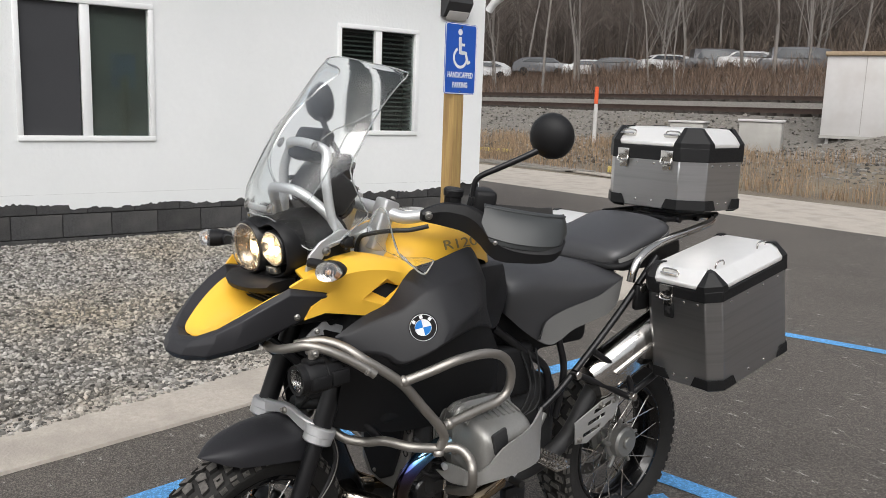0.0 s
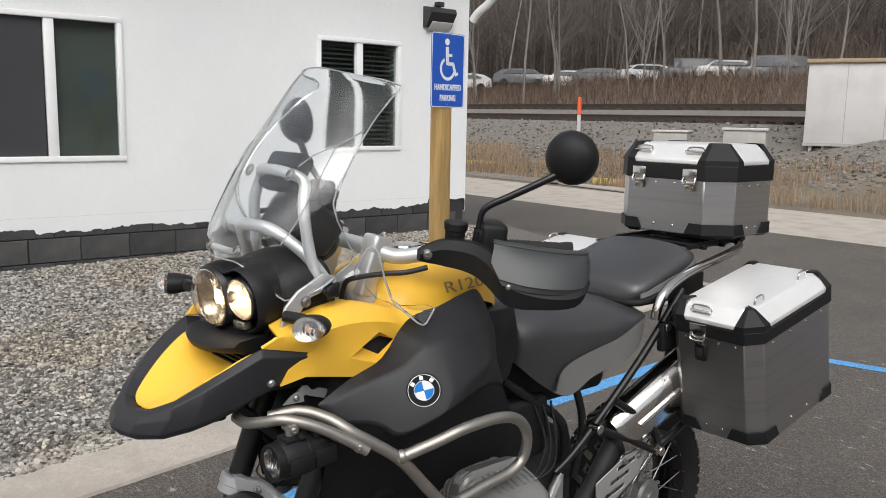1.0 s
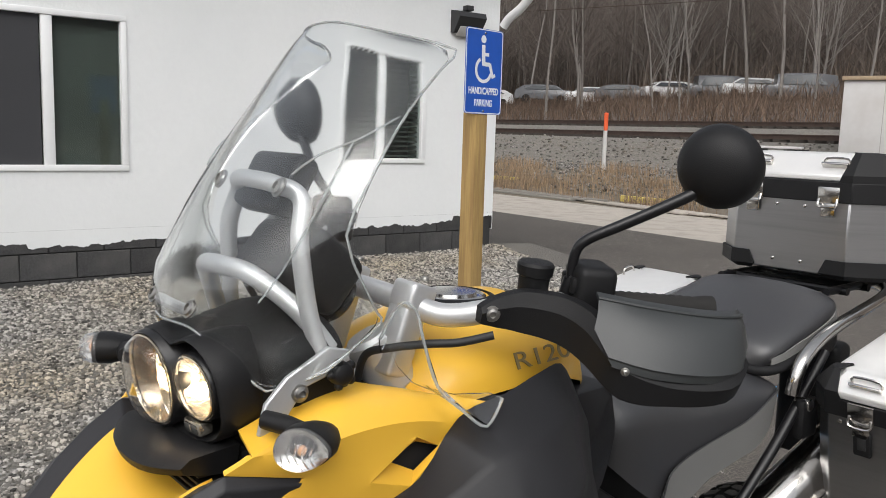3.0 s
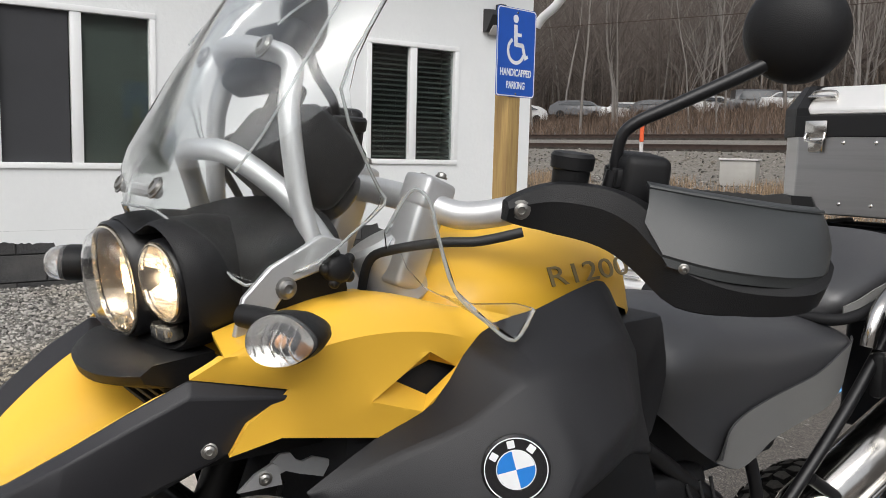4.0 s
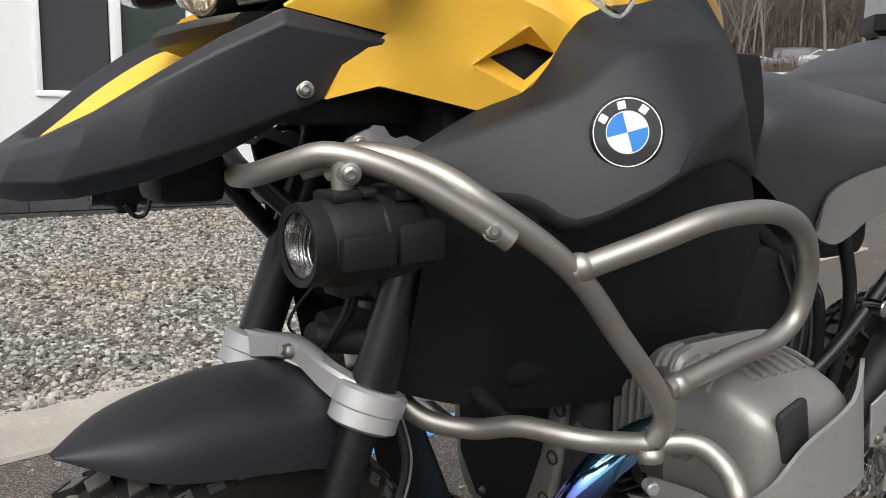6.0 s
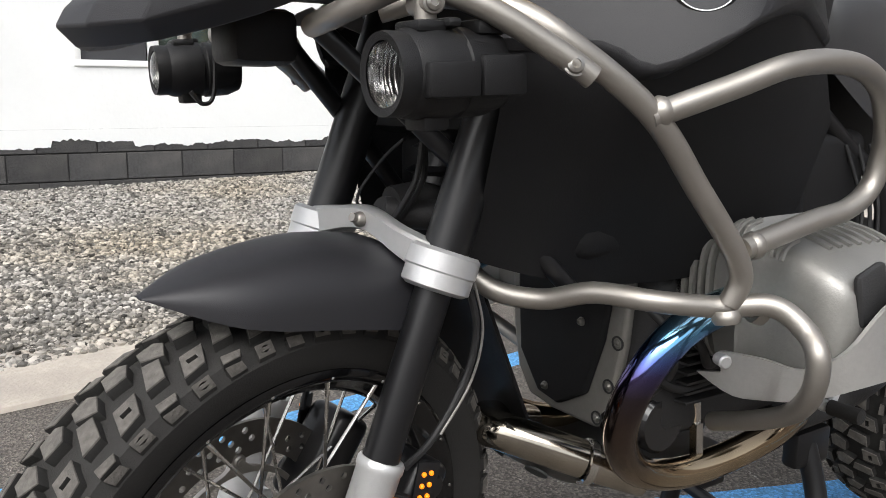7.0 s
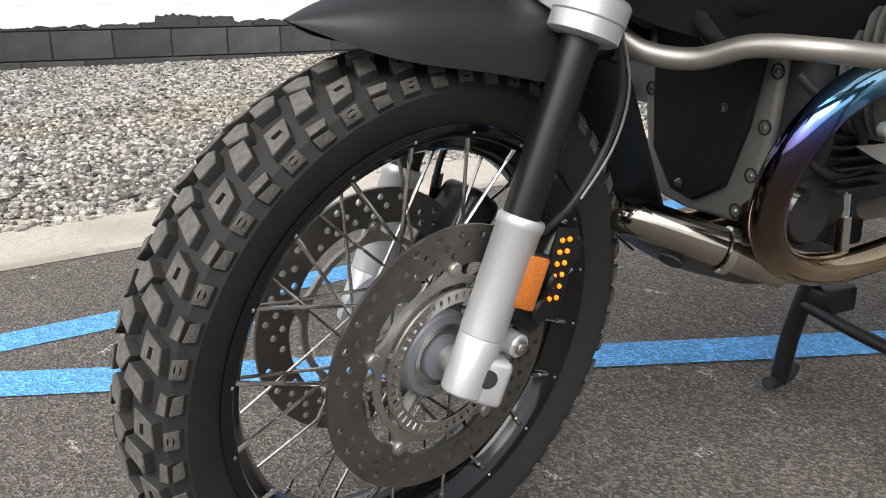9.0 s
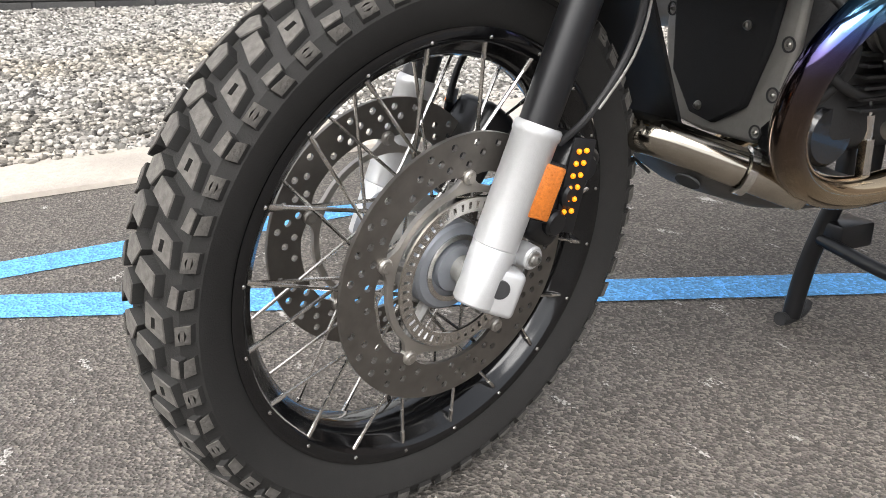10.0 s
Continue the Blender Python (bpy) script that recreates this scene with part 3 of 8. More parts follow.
def rounded(w, h, r, n=6):
    out = []
    for cx, cy, a in ((w / 2 - r, h / 2 - r, 0), (-w / 2 + r, h / 2 - r, 90), (-w / 2 + r, -h / 2 + r, 180), (w / 2 - r, -h / 2 + r, 270)):
        out += [(cx + r * math.cos(radians(a + 90 * i / n)), cy + r * math.sin(radians(a + 90 * i / n))) for i in range(n + 1)]
    return out


FACE = Matrix(((0, 0, 1, 0), (1, 0, 0, 0), (0, 1, 0, 1.760), (0, 0, 0, 1))) @ Matrix.Diagonal((0.947, 0.947, 1, 1))
part("sign_plate", plate(rounded(0.305, 0.457, 0.02), 0.003, m=FACE @ pose(0, 0, -0.005)), SIGN_BLUE, sign)
part("border", plate(rounded(0.300, 0.452, 0.019), 0.0008, [rounded(0.290, 0.442, 0.016)[::-1]], FACE @ pose(0, 0, -0.002)), SIGN_WHITE, sign, "white edge line")
S = FACE @ pose(0, 0.055, -0.0018)
bm = bmesh.new()


def flat(bm, pts, m, w=0.016):
    """A flat painted stroke along a line."""
    P = [Vector(p) for p in pts]
    rows = []
    for i, p in enumerate(P):
        d = (P[min(i + 1, len(P) - 1)] - P[max(i - 1, 0)]).normalized()
        s = Vector((-d.y, d.x)) * w / 2
        rows.append([m @ Vector((*(p + s), 0.001)), m @ Vector((*(p - s), 0.001))])
    grid(bm, rows)


flat(bm, [(-0.005 + 0.062 * math.cos(radians(a)), -0.045 + 0.062 * math.sin(radians(a))) for a in range(118, 352, 9)], S, 0.019)
flat(bm, [(-0.012, 0.088), (-0.010, 0.03), (-0.006, -0.022)], S, 0.028)
flat(bm, [(-0.006, -0.014), (0.048, -0.014)], S, 0.022)
flat(bm, [(0.044, -0.010), (0.068, -0.078)], S, 0.022)
flat(bm, [(0.062, -0.082), (0.092, -0.068)], S, 0.018)
flat(bm, [(-0.008, 0.038), (0.036, 0.038)], S, 0.018)
c = [bm.verts.new(S @ Vector((-0.012 + 0.021 * math.cos(a), 0.118 + 0.021 * math.sin(a), 0.001))) for a in [i * math.pi / 12 for i in range(24)]]
bm.faces.new(c)
part("wheelchair_symbol", bm, SIGN_WHITE, sign, "white wheelchair symbol")
letters("HANDICAPPED", 0.052, SIGN_WHITE, sign, FACE @ pose(0, -0.105, -0.0015), width=0.245)
letters("PARKING", 0.052, SIGN_WHITE, sign, FACE @ pose(0, -0.170, -0.0015), width=0.145)
for z in (0.205, -0.212):
    bm = bmesh.new()
    cyl(bm, FACE @ Vector((0, z, -0.002)), FACE @ Vector((0, z, 0.002)), 0.006, 12, bevel=0.001)
    part("bolt", bm, STEEL, sign)


# ---- beyond the yard ----
def timber(name, a, b, w, h, material, label):
    a, b = Vector(a), Vector(b)
    d = b - a
    m = Matrix.Translation((a + b) / 2) @ Matrix.Rotation(math.atan2(d.y, d.x), 4, "Z")
    ob = part(name, boxed((-d.length / 2, -w / 2, 0), (d.length / 2, w / 2, h), min(w, h) * 0.12), material, m=m)
    return tagged(ob, label, name.replace("_", " "))


timber("parking_stop", (-12.2, 17.05, 0.03), (-11.1, 17.15, 0.03), 0.16, 0.14, YELLOW_STOP, "faded yellow parking stop on the dry verge")
timber("parking_stop", (-18.0, 17.9, 0.14), (-16.9, 18.1, 0.14), 0.16, 0.15, YELLOW_STOP, "faded yellow parking stop near the building corner")
for i in range(5):
    timber("plank", (-16.7 + 0.1 * i, 16.45 + 0.13 * i, 0.03 * (i % 2)), (-12.9 + 0.25 * i, 16.2 + 0.12 * i, 0.03 * (i % 2)), 0.14, 0.04, GREY_TIMBER, "weathered grey plank lying on the verge")["group"] = "planks on the verge"
for i in range(3):
    timber("plank", (-12.6 + 0.5 * i, 16.35 + 0.12 * i, 0.01), (-9.6 + 0.4 * i, 15.9 + 0.14 * i, 0.01), 0.18, 0.035, CONCRETE, "pale bleached plank lying on the verge")["group"] = "planks on the verge"

marker = empty("marker_post", pose(-15.48, 20.0, 0.48))
tagged(marker, "white marker post with an orange top", "post")
part("shaft", bar([(0, 0, 0), (0, 0, 1.17)], 0.055, smooth=False), SHED_WHITE, marker)
bm = bmesh.new()
cyl(bm, (0, 0, 1.17), (0, 0, 1.66), 0.057, 16, bevel=0.02)
part("cap", bm, MARKER_ORANGE, marker, "bright orange cap")

shed = empty("equipment_shed", pose(-12.02, 26.0, 0.50, 0, 0, 24))
tagged(shed, "white metal equipment cabin raised on short steel legs", "shed")
part("body", boxed((0, 0, 0.44), (4.2, 2.2, 2.78), 0.02), SHED_WHITE, shed)
part("roof", boxed((-0.06, -0.08, 2.78), (4.3, 2.3, 2.90), 0.02), TAN_TIMBER, shed, "weathered brown roof edge")
for x in (0.15, 0.5, 0.95, 1.4, 2.2, 3.0, 4.0):
    part("leg", boxed((x, 0.1, -0.3), (x + 0.09, 0.19, 0.42)), SHED_WHITE, shed)
for x in (1.05, 2.1):
    part("panel_joint", boxed((x, -0.008, 0.5), (x + 0.02, 0.0, 2.76)), BOX_CONCRETE, shed)
part("skirt", boxed((-0.02, -0.015, 0.38), (4.22, 0.0, 0.47)), BOX_CONCRETE, shed)

for (x, y, s, lab) in ((-12.1, 22.0, 1.08, "square precast concrete box among the stones"), (-14.4, 22.0, 0.95, "small weathered concrete box near the verge")):
    cb = empty("concrete_box", pose(x, y, 0.47, 0, 0, 28))
    tagged(cb, lab, "box")
    part("body", boxed((0, 0, 0), (s, s * 0.9, s * 0.78), 0.02), BOX_CONCRETE, cb)
    part("cover", boxed((-0.04, -0.04, s * 0.78), (s + 0.04, s * 0.94, s * 0.84), 0.01), SHED_WHITE, cb)

# railway
track = empty("railway_track", pose(0, 28.4, 1.48))
tagged(track, "rusty railway track on dark ties over a ballast bed", "railway", kind="structure")
for y in (0.0, 1.5, 4.2, 5.7):
    bm = bmesh.new()
    for lo, hi in (((-120, -0.07, 0.10), (60, 0.07, 0.12)), ((-120, -0.012, 0.12), (60, 0.012, 0.24)), ((-120, -0.037, 0.24), (60, 0.037, 0.275))):
        box(bm, lo, hi)
    part("rail", bm, RAIL, track, m=pose(0, y, 0.52 if y > 3 else 0))
bm = bmesh.new()
for i in range(230):
    for y, h in ((0, 0), (4.2, 0.52)):
        x = -112 + 0.62 * i
        box(bm, (x, y - 0.5, -0.05 + h), (x + 0.23, y + 2.0, 0.10 + h))
tagged(part("ties", bm, TIE, track), kind="stuff")


def scatter_blades(name, n, place, h, w, material, seed, label, category, lean=0.5, joints=2):
    """Thin upright stalks with bends, in one mesh."""
    rng = np.random.RandomState(seed)
    V, F = [], []
    for i in range(n):
        x, y, z = place(rng)
        hh = h * (0.4 + 0.8 * rng.rand())
        a = rng.rand() * 6.28
        dx, dy = math.cos(a), math.sin(a)
        l = lean * rng.rand() * hh
        b = rng.rand() * 6.28
        ux, uy = math.cos(b) * w, math.sin(b) * w
        k = len(V)
        V += [(x - ux, y - uy, z - 0.05), (x + ux, y + uy, z - 0.05), (x + dx * l * 0.35 + ux * 0.7, y + dy * l * 0.35 + uy * 0.7, z + hh * 0.6),
              (x + dx * l * 0.35 - ux * 0.7, y + dy * l * 0.35 - uy * 0.7, z + hh * 0.6), (x + dx * l, y + dy * l, z + hh)]
        F += [(k, k + 1, k + 2, k + 3), (k + 3, k + 2, k + 4)]
    return cloud_mesh(name, V, F, material, "stuff", label, category)


def on_verge(rng):
    while True:
        x, y = -22 + 21 * rng.rand(), 16.5 + 4.2 * rng.rand() ** 1.3
        if noise.noise((x * 0.5, y * 0.6, 0)) + 0.35 > rng.rand() * 0.9:
            return x, y, land(x, y)


scatter_blades("dry_grass", 9000, on_verge, 0.34, 0.007, DRY_GRASS, 5, "tall dry straw-coloured grass along the verge", "grass")


def on_slope(rng):
    x, y = -95 + 110 * rng.rand(), 35 + 30 * rng.rand()
    return x, y, land(x, y)


scatter_blades("brush", 24000, on_slope, 1.35, 0.022, BRUSH, 6, "tangled reddish brown brush on the bank", "brush", 1.1)


def up_hill(rng):
    x, y = -105 + 115 * rng.rand(), 56 + 60 * rng.rand()
    return x, y, land(x, y)


scatter_blades("undergrowth", 26000, up_hill, 3.2, 0.028, UNDERGROWTH, 26, "tangled bare undergrowth on the wooded hillside", "brush", 1.6)


def near_cars(rng):
    x = -62 + 40 * rng.rand()
    y = 41 + 11 * rng.rand() + (x + 55) * 0.10
    return x, y, land(x, y)


scatter_blades("brush", 2600, near_cars, 1.3, 0.016, BRUSH, 16, "tall thin brush in front of the parked cars", "brush", 0.9)


def bank_stones(rng):
    x, y = -32 + 32 * rng.rand(), 17.6 + 9.9 * rng.rand()
    return x, y, land(x, y)


stones("ballast_stones", 14000, bank_stones, 0.025, 0.075, BANK_STONE, 8, "loose grey ballast stones on the bank")


# parked cars on the bank, half hidden by brush
def car(m, paint, label, van=False):
    c = empty("car", m)
    tagged(c, label, "car", "cars parked on the bank")
    h = 1.75 if van else 1.42
    prof = [(-2.2, 0.3), (-2.25, 0.75), (-2.1, 0.98), (-1.55, 1.02), (-1.0 if not van else -1.5, h - 0.05), (-0.4, h), (0.9, h), (1.6 if not van else 2.0, h - 0.12), (2.15, 0.98), (2.25, 0.6), (2.2, 0.3)]
    bm = bmesh.new()
    rows = []
    for y, s in ((-0.86, 0.9), (-0.82, 1), (-0.6, 1.0), (0.6, 1.0), (0.82, 1), (0.86, 0.9)):
        rows.append([Vector((x, y * (0.80 if z > 1.1 else 1.0), 0.3 + (z - 0.3) * (s if z < 1.1 else 1))) for x, z in prof])
    V = grid(bm, rows)
    bm.faces.new(V[0]), bm.faces.new(V[-1][::-1])
    part("body", bm, paint, c, sharp=25)
    for s in (-1, 1):
        bm = bmesh.new()
        bm.faces.new([bm.verts.new((x, s * y, z)) for x, y, z in ((-1.4, 0.885, 1.03), (-0.95, 0.735, h - 0.12), (0.85, 0.735, h - 0.12), (1.5, 0.885, 1.03))])
        ob = part("side_window", bm, CAR_GLASS, c)
        add_mod(ob, "SOLIDIFY", thickness=0.02)
        for x in (-1.35, 1.35):
            bm = bmesh.new()
            cyl(bm, (x, s * 0.88, 0.32), (x, s * 0.68, 0.32), 0.32, 20, bevel=0.03)
            part("wheel", bm, RUBBER, c)
    bm = bmesh.new()
    grid(bm, [[Vector((-1.54, y, 1.05)), Vector((-1.06 if not van else -1.5, y * 0.9, h - 0.1))] for y in (-0.6, 0.6)])
    add_mod(part("windscreen", bm, CAR_GLASS, c), "SOLIDIFY", thickness=0.02)
    return c


for x, y, yaw, paint, van, lab in ((-53.0, 47.0, 20, CAR_WHITE, False, "white car parked behind brush on the bank"), (-49.0, 49.5, 200, CAR_DARK, False, "dark grey car parked behind brush on the bank"),
                                   (-46.4, 52.3, 25, CAR_WHITE, False, "white hatchback parked behind brush"), (-44.2, 53.6, 190, CAR_DARK, False, "grey saloon car parked in a row"),
                                   (-41.5, 55.6, 30, CAR_WHITE, False, "white saloon car parked in a row"), (-36.8, 55.0, 20, CAR_DARK, True, "dark van with pale windscreen on the bank"),
                                   (-34.6, 56.0, 15, CAR_WHITE, False, "white car beside a dark van"), (-29.5, 53.5, 10, CAR_DARK, True, "grey van half hidden by brush")):
    car(pose(x, y, land(x, y) - 0.25 + (0.6 if y < 50 else 0.1), 0, 0, yaw + 30), paint, lab, van)


# ---- bare trees ----
def tree_mesh(seed, h, r, depth=3, spread=0.6):
    """Tapered trunk with forking limbs; returns trunk and twig geometry."""
    rng = random.Random(seed)
    trunk, crown = ([], []), ([], [])

    def limb(store, p, d, length, rad, level):
        V, F = store
        seg = 5 if level == 0 else 3
        n = 5 if level == 0 else 3
        pts = [p]
        for i in range(n):
            d = (d + Vector((rng.uniform(-1, 1), rng.uniform(-1, 1), rng.uniform(-0.3, 0.6))) * (0.13 if level == 0 else 0.20)).normalized()
            pts.append(pts[-1] + d * length / n)
        for i, q in enumerate(pts):
            rr = rad * (1 - 0.8 * i / n)
            a = d.orthogonal().normalized()
            b = d.cross(a)
            for j in range(seg):
                V.append(q + rr * (a * math.cos(6.283 * j / seg) + b * math.sin(6.283 * j / seg)))
            if i:
                k = len(V) - 2 * seg
                for j in range(seg):
                    F.append((k + j, k + (j + 1) % seg, k + seg + (j + 1) % seg, k + seg + j))
        if level >= depth:
            return
        for i in range({0: 13, 1: 6, 2: 4}.get(level, 3)):
            s = rng.uniform(0.14 if level == 0 else 0.15, 1.0)
            q = pts[min(int(s * n), n - 1)].lerp(pts[min(int(s * n) + 1, n)], s * n % 1)
            a = rng.uniform(0, 6.283)
            o = Vector((math.cos(a), math.sin(a), 0))
            nd = (d * 0.75 + o * spread * rng.uniform(0.5, 1.2) + Vector((0, 0, 0.25))).normalized()
            limb(crown if level else crown, q, nd, length * rng.uniform(0.3, 0.5) * (1.15 - 0.55 * s if level == 0 else 1), rad * 0.42 * (1.1 - 0.6 * s), level + 1)

    limb(trunk, Vector((0, 0, -0.3)), Vector((0, 0, 1)), h, r, 0)
    return trunk, crown


variants = []
for k in range(7):
    (tv, tf), (cv, cf) = tree_mesh(20 + k, 12 + 1.5 * (k % 4), 0.075 + 0.018 * (k % 3))
    mt, mc = bpy.data.meshes.new("trunk"), bpy.data.meshes.new("crown")
    mt.from_pydata([v[:] for v in tv], [], tf), mc.from_pydata([v[:] for v in cv], [], cf)
    mt.materials.append(BARK), mc.materials.append(BARK if k % 3 == 0 else TWIG)
    for me in (mt, mc):
        for p in me.polygons:
            p.use_smooth = True
    variants.append((mt, mc))
rng = random.Random(11)
spots = []
for i in range(64):
    d = rng.uniform(52, 95)
    a = radians(rng.uniform(112, 142))
    spots.append((1.5 + d * math.cos(a), 1.6 + d * math.sin(a), rng.uniform(0.75, 1.3)))
for x, y, s in spots:
    t = empty("tree", Matrix.Translation((x, y, land(x, y))) @ Matrix.Rotation(rng.uniform(0, 6.28), 4, "Z") @ Matrix.Diagonal((s, s, s, 1)))
    tagged(t, "bare winter tree with pale slender trunk and fine branches", "tree", "bare trees on the bank")
    mt, mc = variants[rng.randrange(7)]
    for nm, me in (("trunk", mt), ("crown", mc)):
        o = new(nm, me)
        o.parent = t

# far woods: thin stems and twigs in one mesh, thickening up the hillside
rs = np.random.RandomState(9)
V, F = [], []
for i in range(6000):
    d, a = 72 + 130 * rs.rand() ** 1.3, radians(106 + 42 * rs.rand())
    x, y = 1.5 + d * math.cos(a), 1.6 + d * math.sin(a)
    z, hh, w = land(x, y), 5 + 9 * rs.rand(), 0.02 + 0.07 * rs.rand() ** 2
    k = len(V)
    lx = rs.randn() * 1.1
    V += [(x - w, y, z), (x + w, y, z), (x + lx + w * 0.3, y + rs.randn() * 0.4, z + hh)]
    F.append((k, k + 1, k + 2))
    for j in range(16):
        t0 = 0.25 + 0.7 * rs.rand()
        bx, by, bz = x + lx * t0, y, z + hh * t0
        l = hh * 0.28 * (1.25 - t0)
        a2 = rs.rand() * 6.28
        k = len(V)
        V += [(bx, by, bz - 0.03), (bx, by, bz + 0.05), (bx + math.cos(a2) * l, by + math.sin(a2) * l, bz + l * (0.5 + rs.rand()))]
        F.append((k, k + 1, k + 2))
tagged(cloud_mesh("far_woods", V, F, TWIG, "stuff", "bare grey-brown woodland covering the hillside", "woods"))
part_wire = bar([(-60, 30, 9.0), (-20, 42, 8.6), (30, 56, 9.2)], 0.02, seg=5)
tagged(part("overhead_wire", part_wire, RAIL), "thin overhead wire strung across the hillside", "wire")

# wall blocks, one by one, in running bond
blocks = []
block_me = None
for c in range(3):
    z = 0.045 + 0.203 * c
    for i in range(23):
        y = -1.13 + 0.4064 * i + (0.2032 if c % 2 == 0 else 0) + 0.08
        if y + 0.4 > WALL_END:
            continue
        if block_me is None:
            b0 = part("block", boxed((-0.012, 0.004, 0), (0.0, 0.4, 0.194), 0.003, seg=1), BLOCK, building)
            block_me = b0.data
        else:
            b0 = new("block", block_me)
            b0.parent = building
        b0.matrix_basis = pose(WALL_X + 0.0005 * (i % 3) - 0.003, y, z)
for c in range(3):
    for i in range(9):
        b0 = new("block", block_me)
        b0.parent = building
        b0.matrix_basis = Matrix.Translation((WALL_X - 0.41 * i - (0.2 if c % 2 else 0), WALL_END, 0.045 + 0.203 * c)) @ Matrix.Rotation(math.pi / 2, 4, "Z")


# ---- motorcycle ----
# bike frame: x forward, y to its left, z up, origin on the ground below the front axle
bike = empty("motorcycle", pose(-0.35, 2.46, 0, 0, 0, -88))
tagged(bike, "yellow and black touring motorcycle with aluminium cases on its stand", "motorcycle")
RAKE = radians(26)
PIVOT = Vector((-0.045, 0, 0.325))
STEER = Matrix.Translation(PIVOT) @ Matrix.Rotation(radians(15.5), 4, Vector((-math.sin(RAKE), 0, math.cos(RAKE)))) @ Matrix.Translation(-PIVOT)
AXLE = Matrix(((0, 1, 0, 0), (0, 0, 1, 0), (1, 0, 0, 0), (0, 0, 0, 1)))
UP = Vector((-0.342, 0, 0.94))


def bpart(name, bm, material, label="", m=None, parent=None, sharp=35):
    return part(name, bm, material, parent or bike, label, m, sharp)


def both(name, make, material, label="", m=None, parent=None, sharp=35):
    """One part for each side of the machine."""
    for s in (1, -1):
        bm = make()
        if s < 0:
            for v in bm.verts:
                v.co.y *= -1
        bpart(name, bm, material, label, m, parent, sharp)


def screw(p, d, r=0.009, parent=None, m=None, name="screw"):
    """Domed steel screw with a socket."""
    p, d = Vector(p), Vector(d).normalized()
    q = Matrix.Translation(p) @ d.to_track_quat("Z", "Y").to_matrix().to_4x4()
    bm = bmesh.new()
    lathe(bm, [(r * 1.25, 0), (r * 1.25, 0.0015), (r, 0.002), (r * 0.9, 0.005), (r * 0.5, 0.0065), (r * 0.45, 0.003), (0, 0.003)], q, 14)
    bpart(name, bm, SCREW_STEEL, "", m, parent)


# -- tyres and wheels --
def tyre_mesh(r_top, half, bead):
    """Round casing without its tread blocks."""
    k = half / 0.056
    bm = bmesh.new()
    c = r_top - 0.012
    prof = [(bead, -0.040 * k), (bead + 0.012, -0.049 * k), (bead + 0.035, -0.056 * k), (c - 0.026, -0.057 * k), (c - 0.011, -0.050 * k), (c - 0.003, -0.032 * k), (c, 0),
            (c - 0.003, 0.032 * k), (c - 0.011, 0.050 * k), (c - 0.026, 0.057 * k), (bead + 0.035, 0.056 * k), (bead + 0.012, 0.049 * k), (bead, 0.040 * k), (bead - 0.006, 0)]
    lathe(bm, prof, AXLE, 120, closed=True)
    return bm


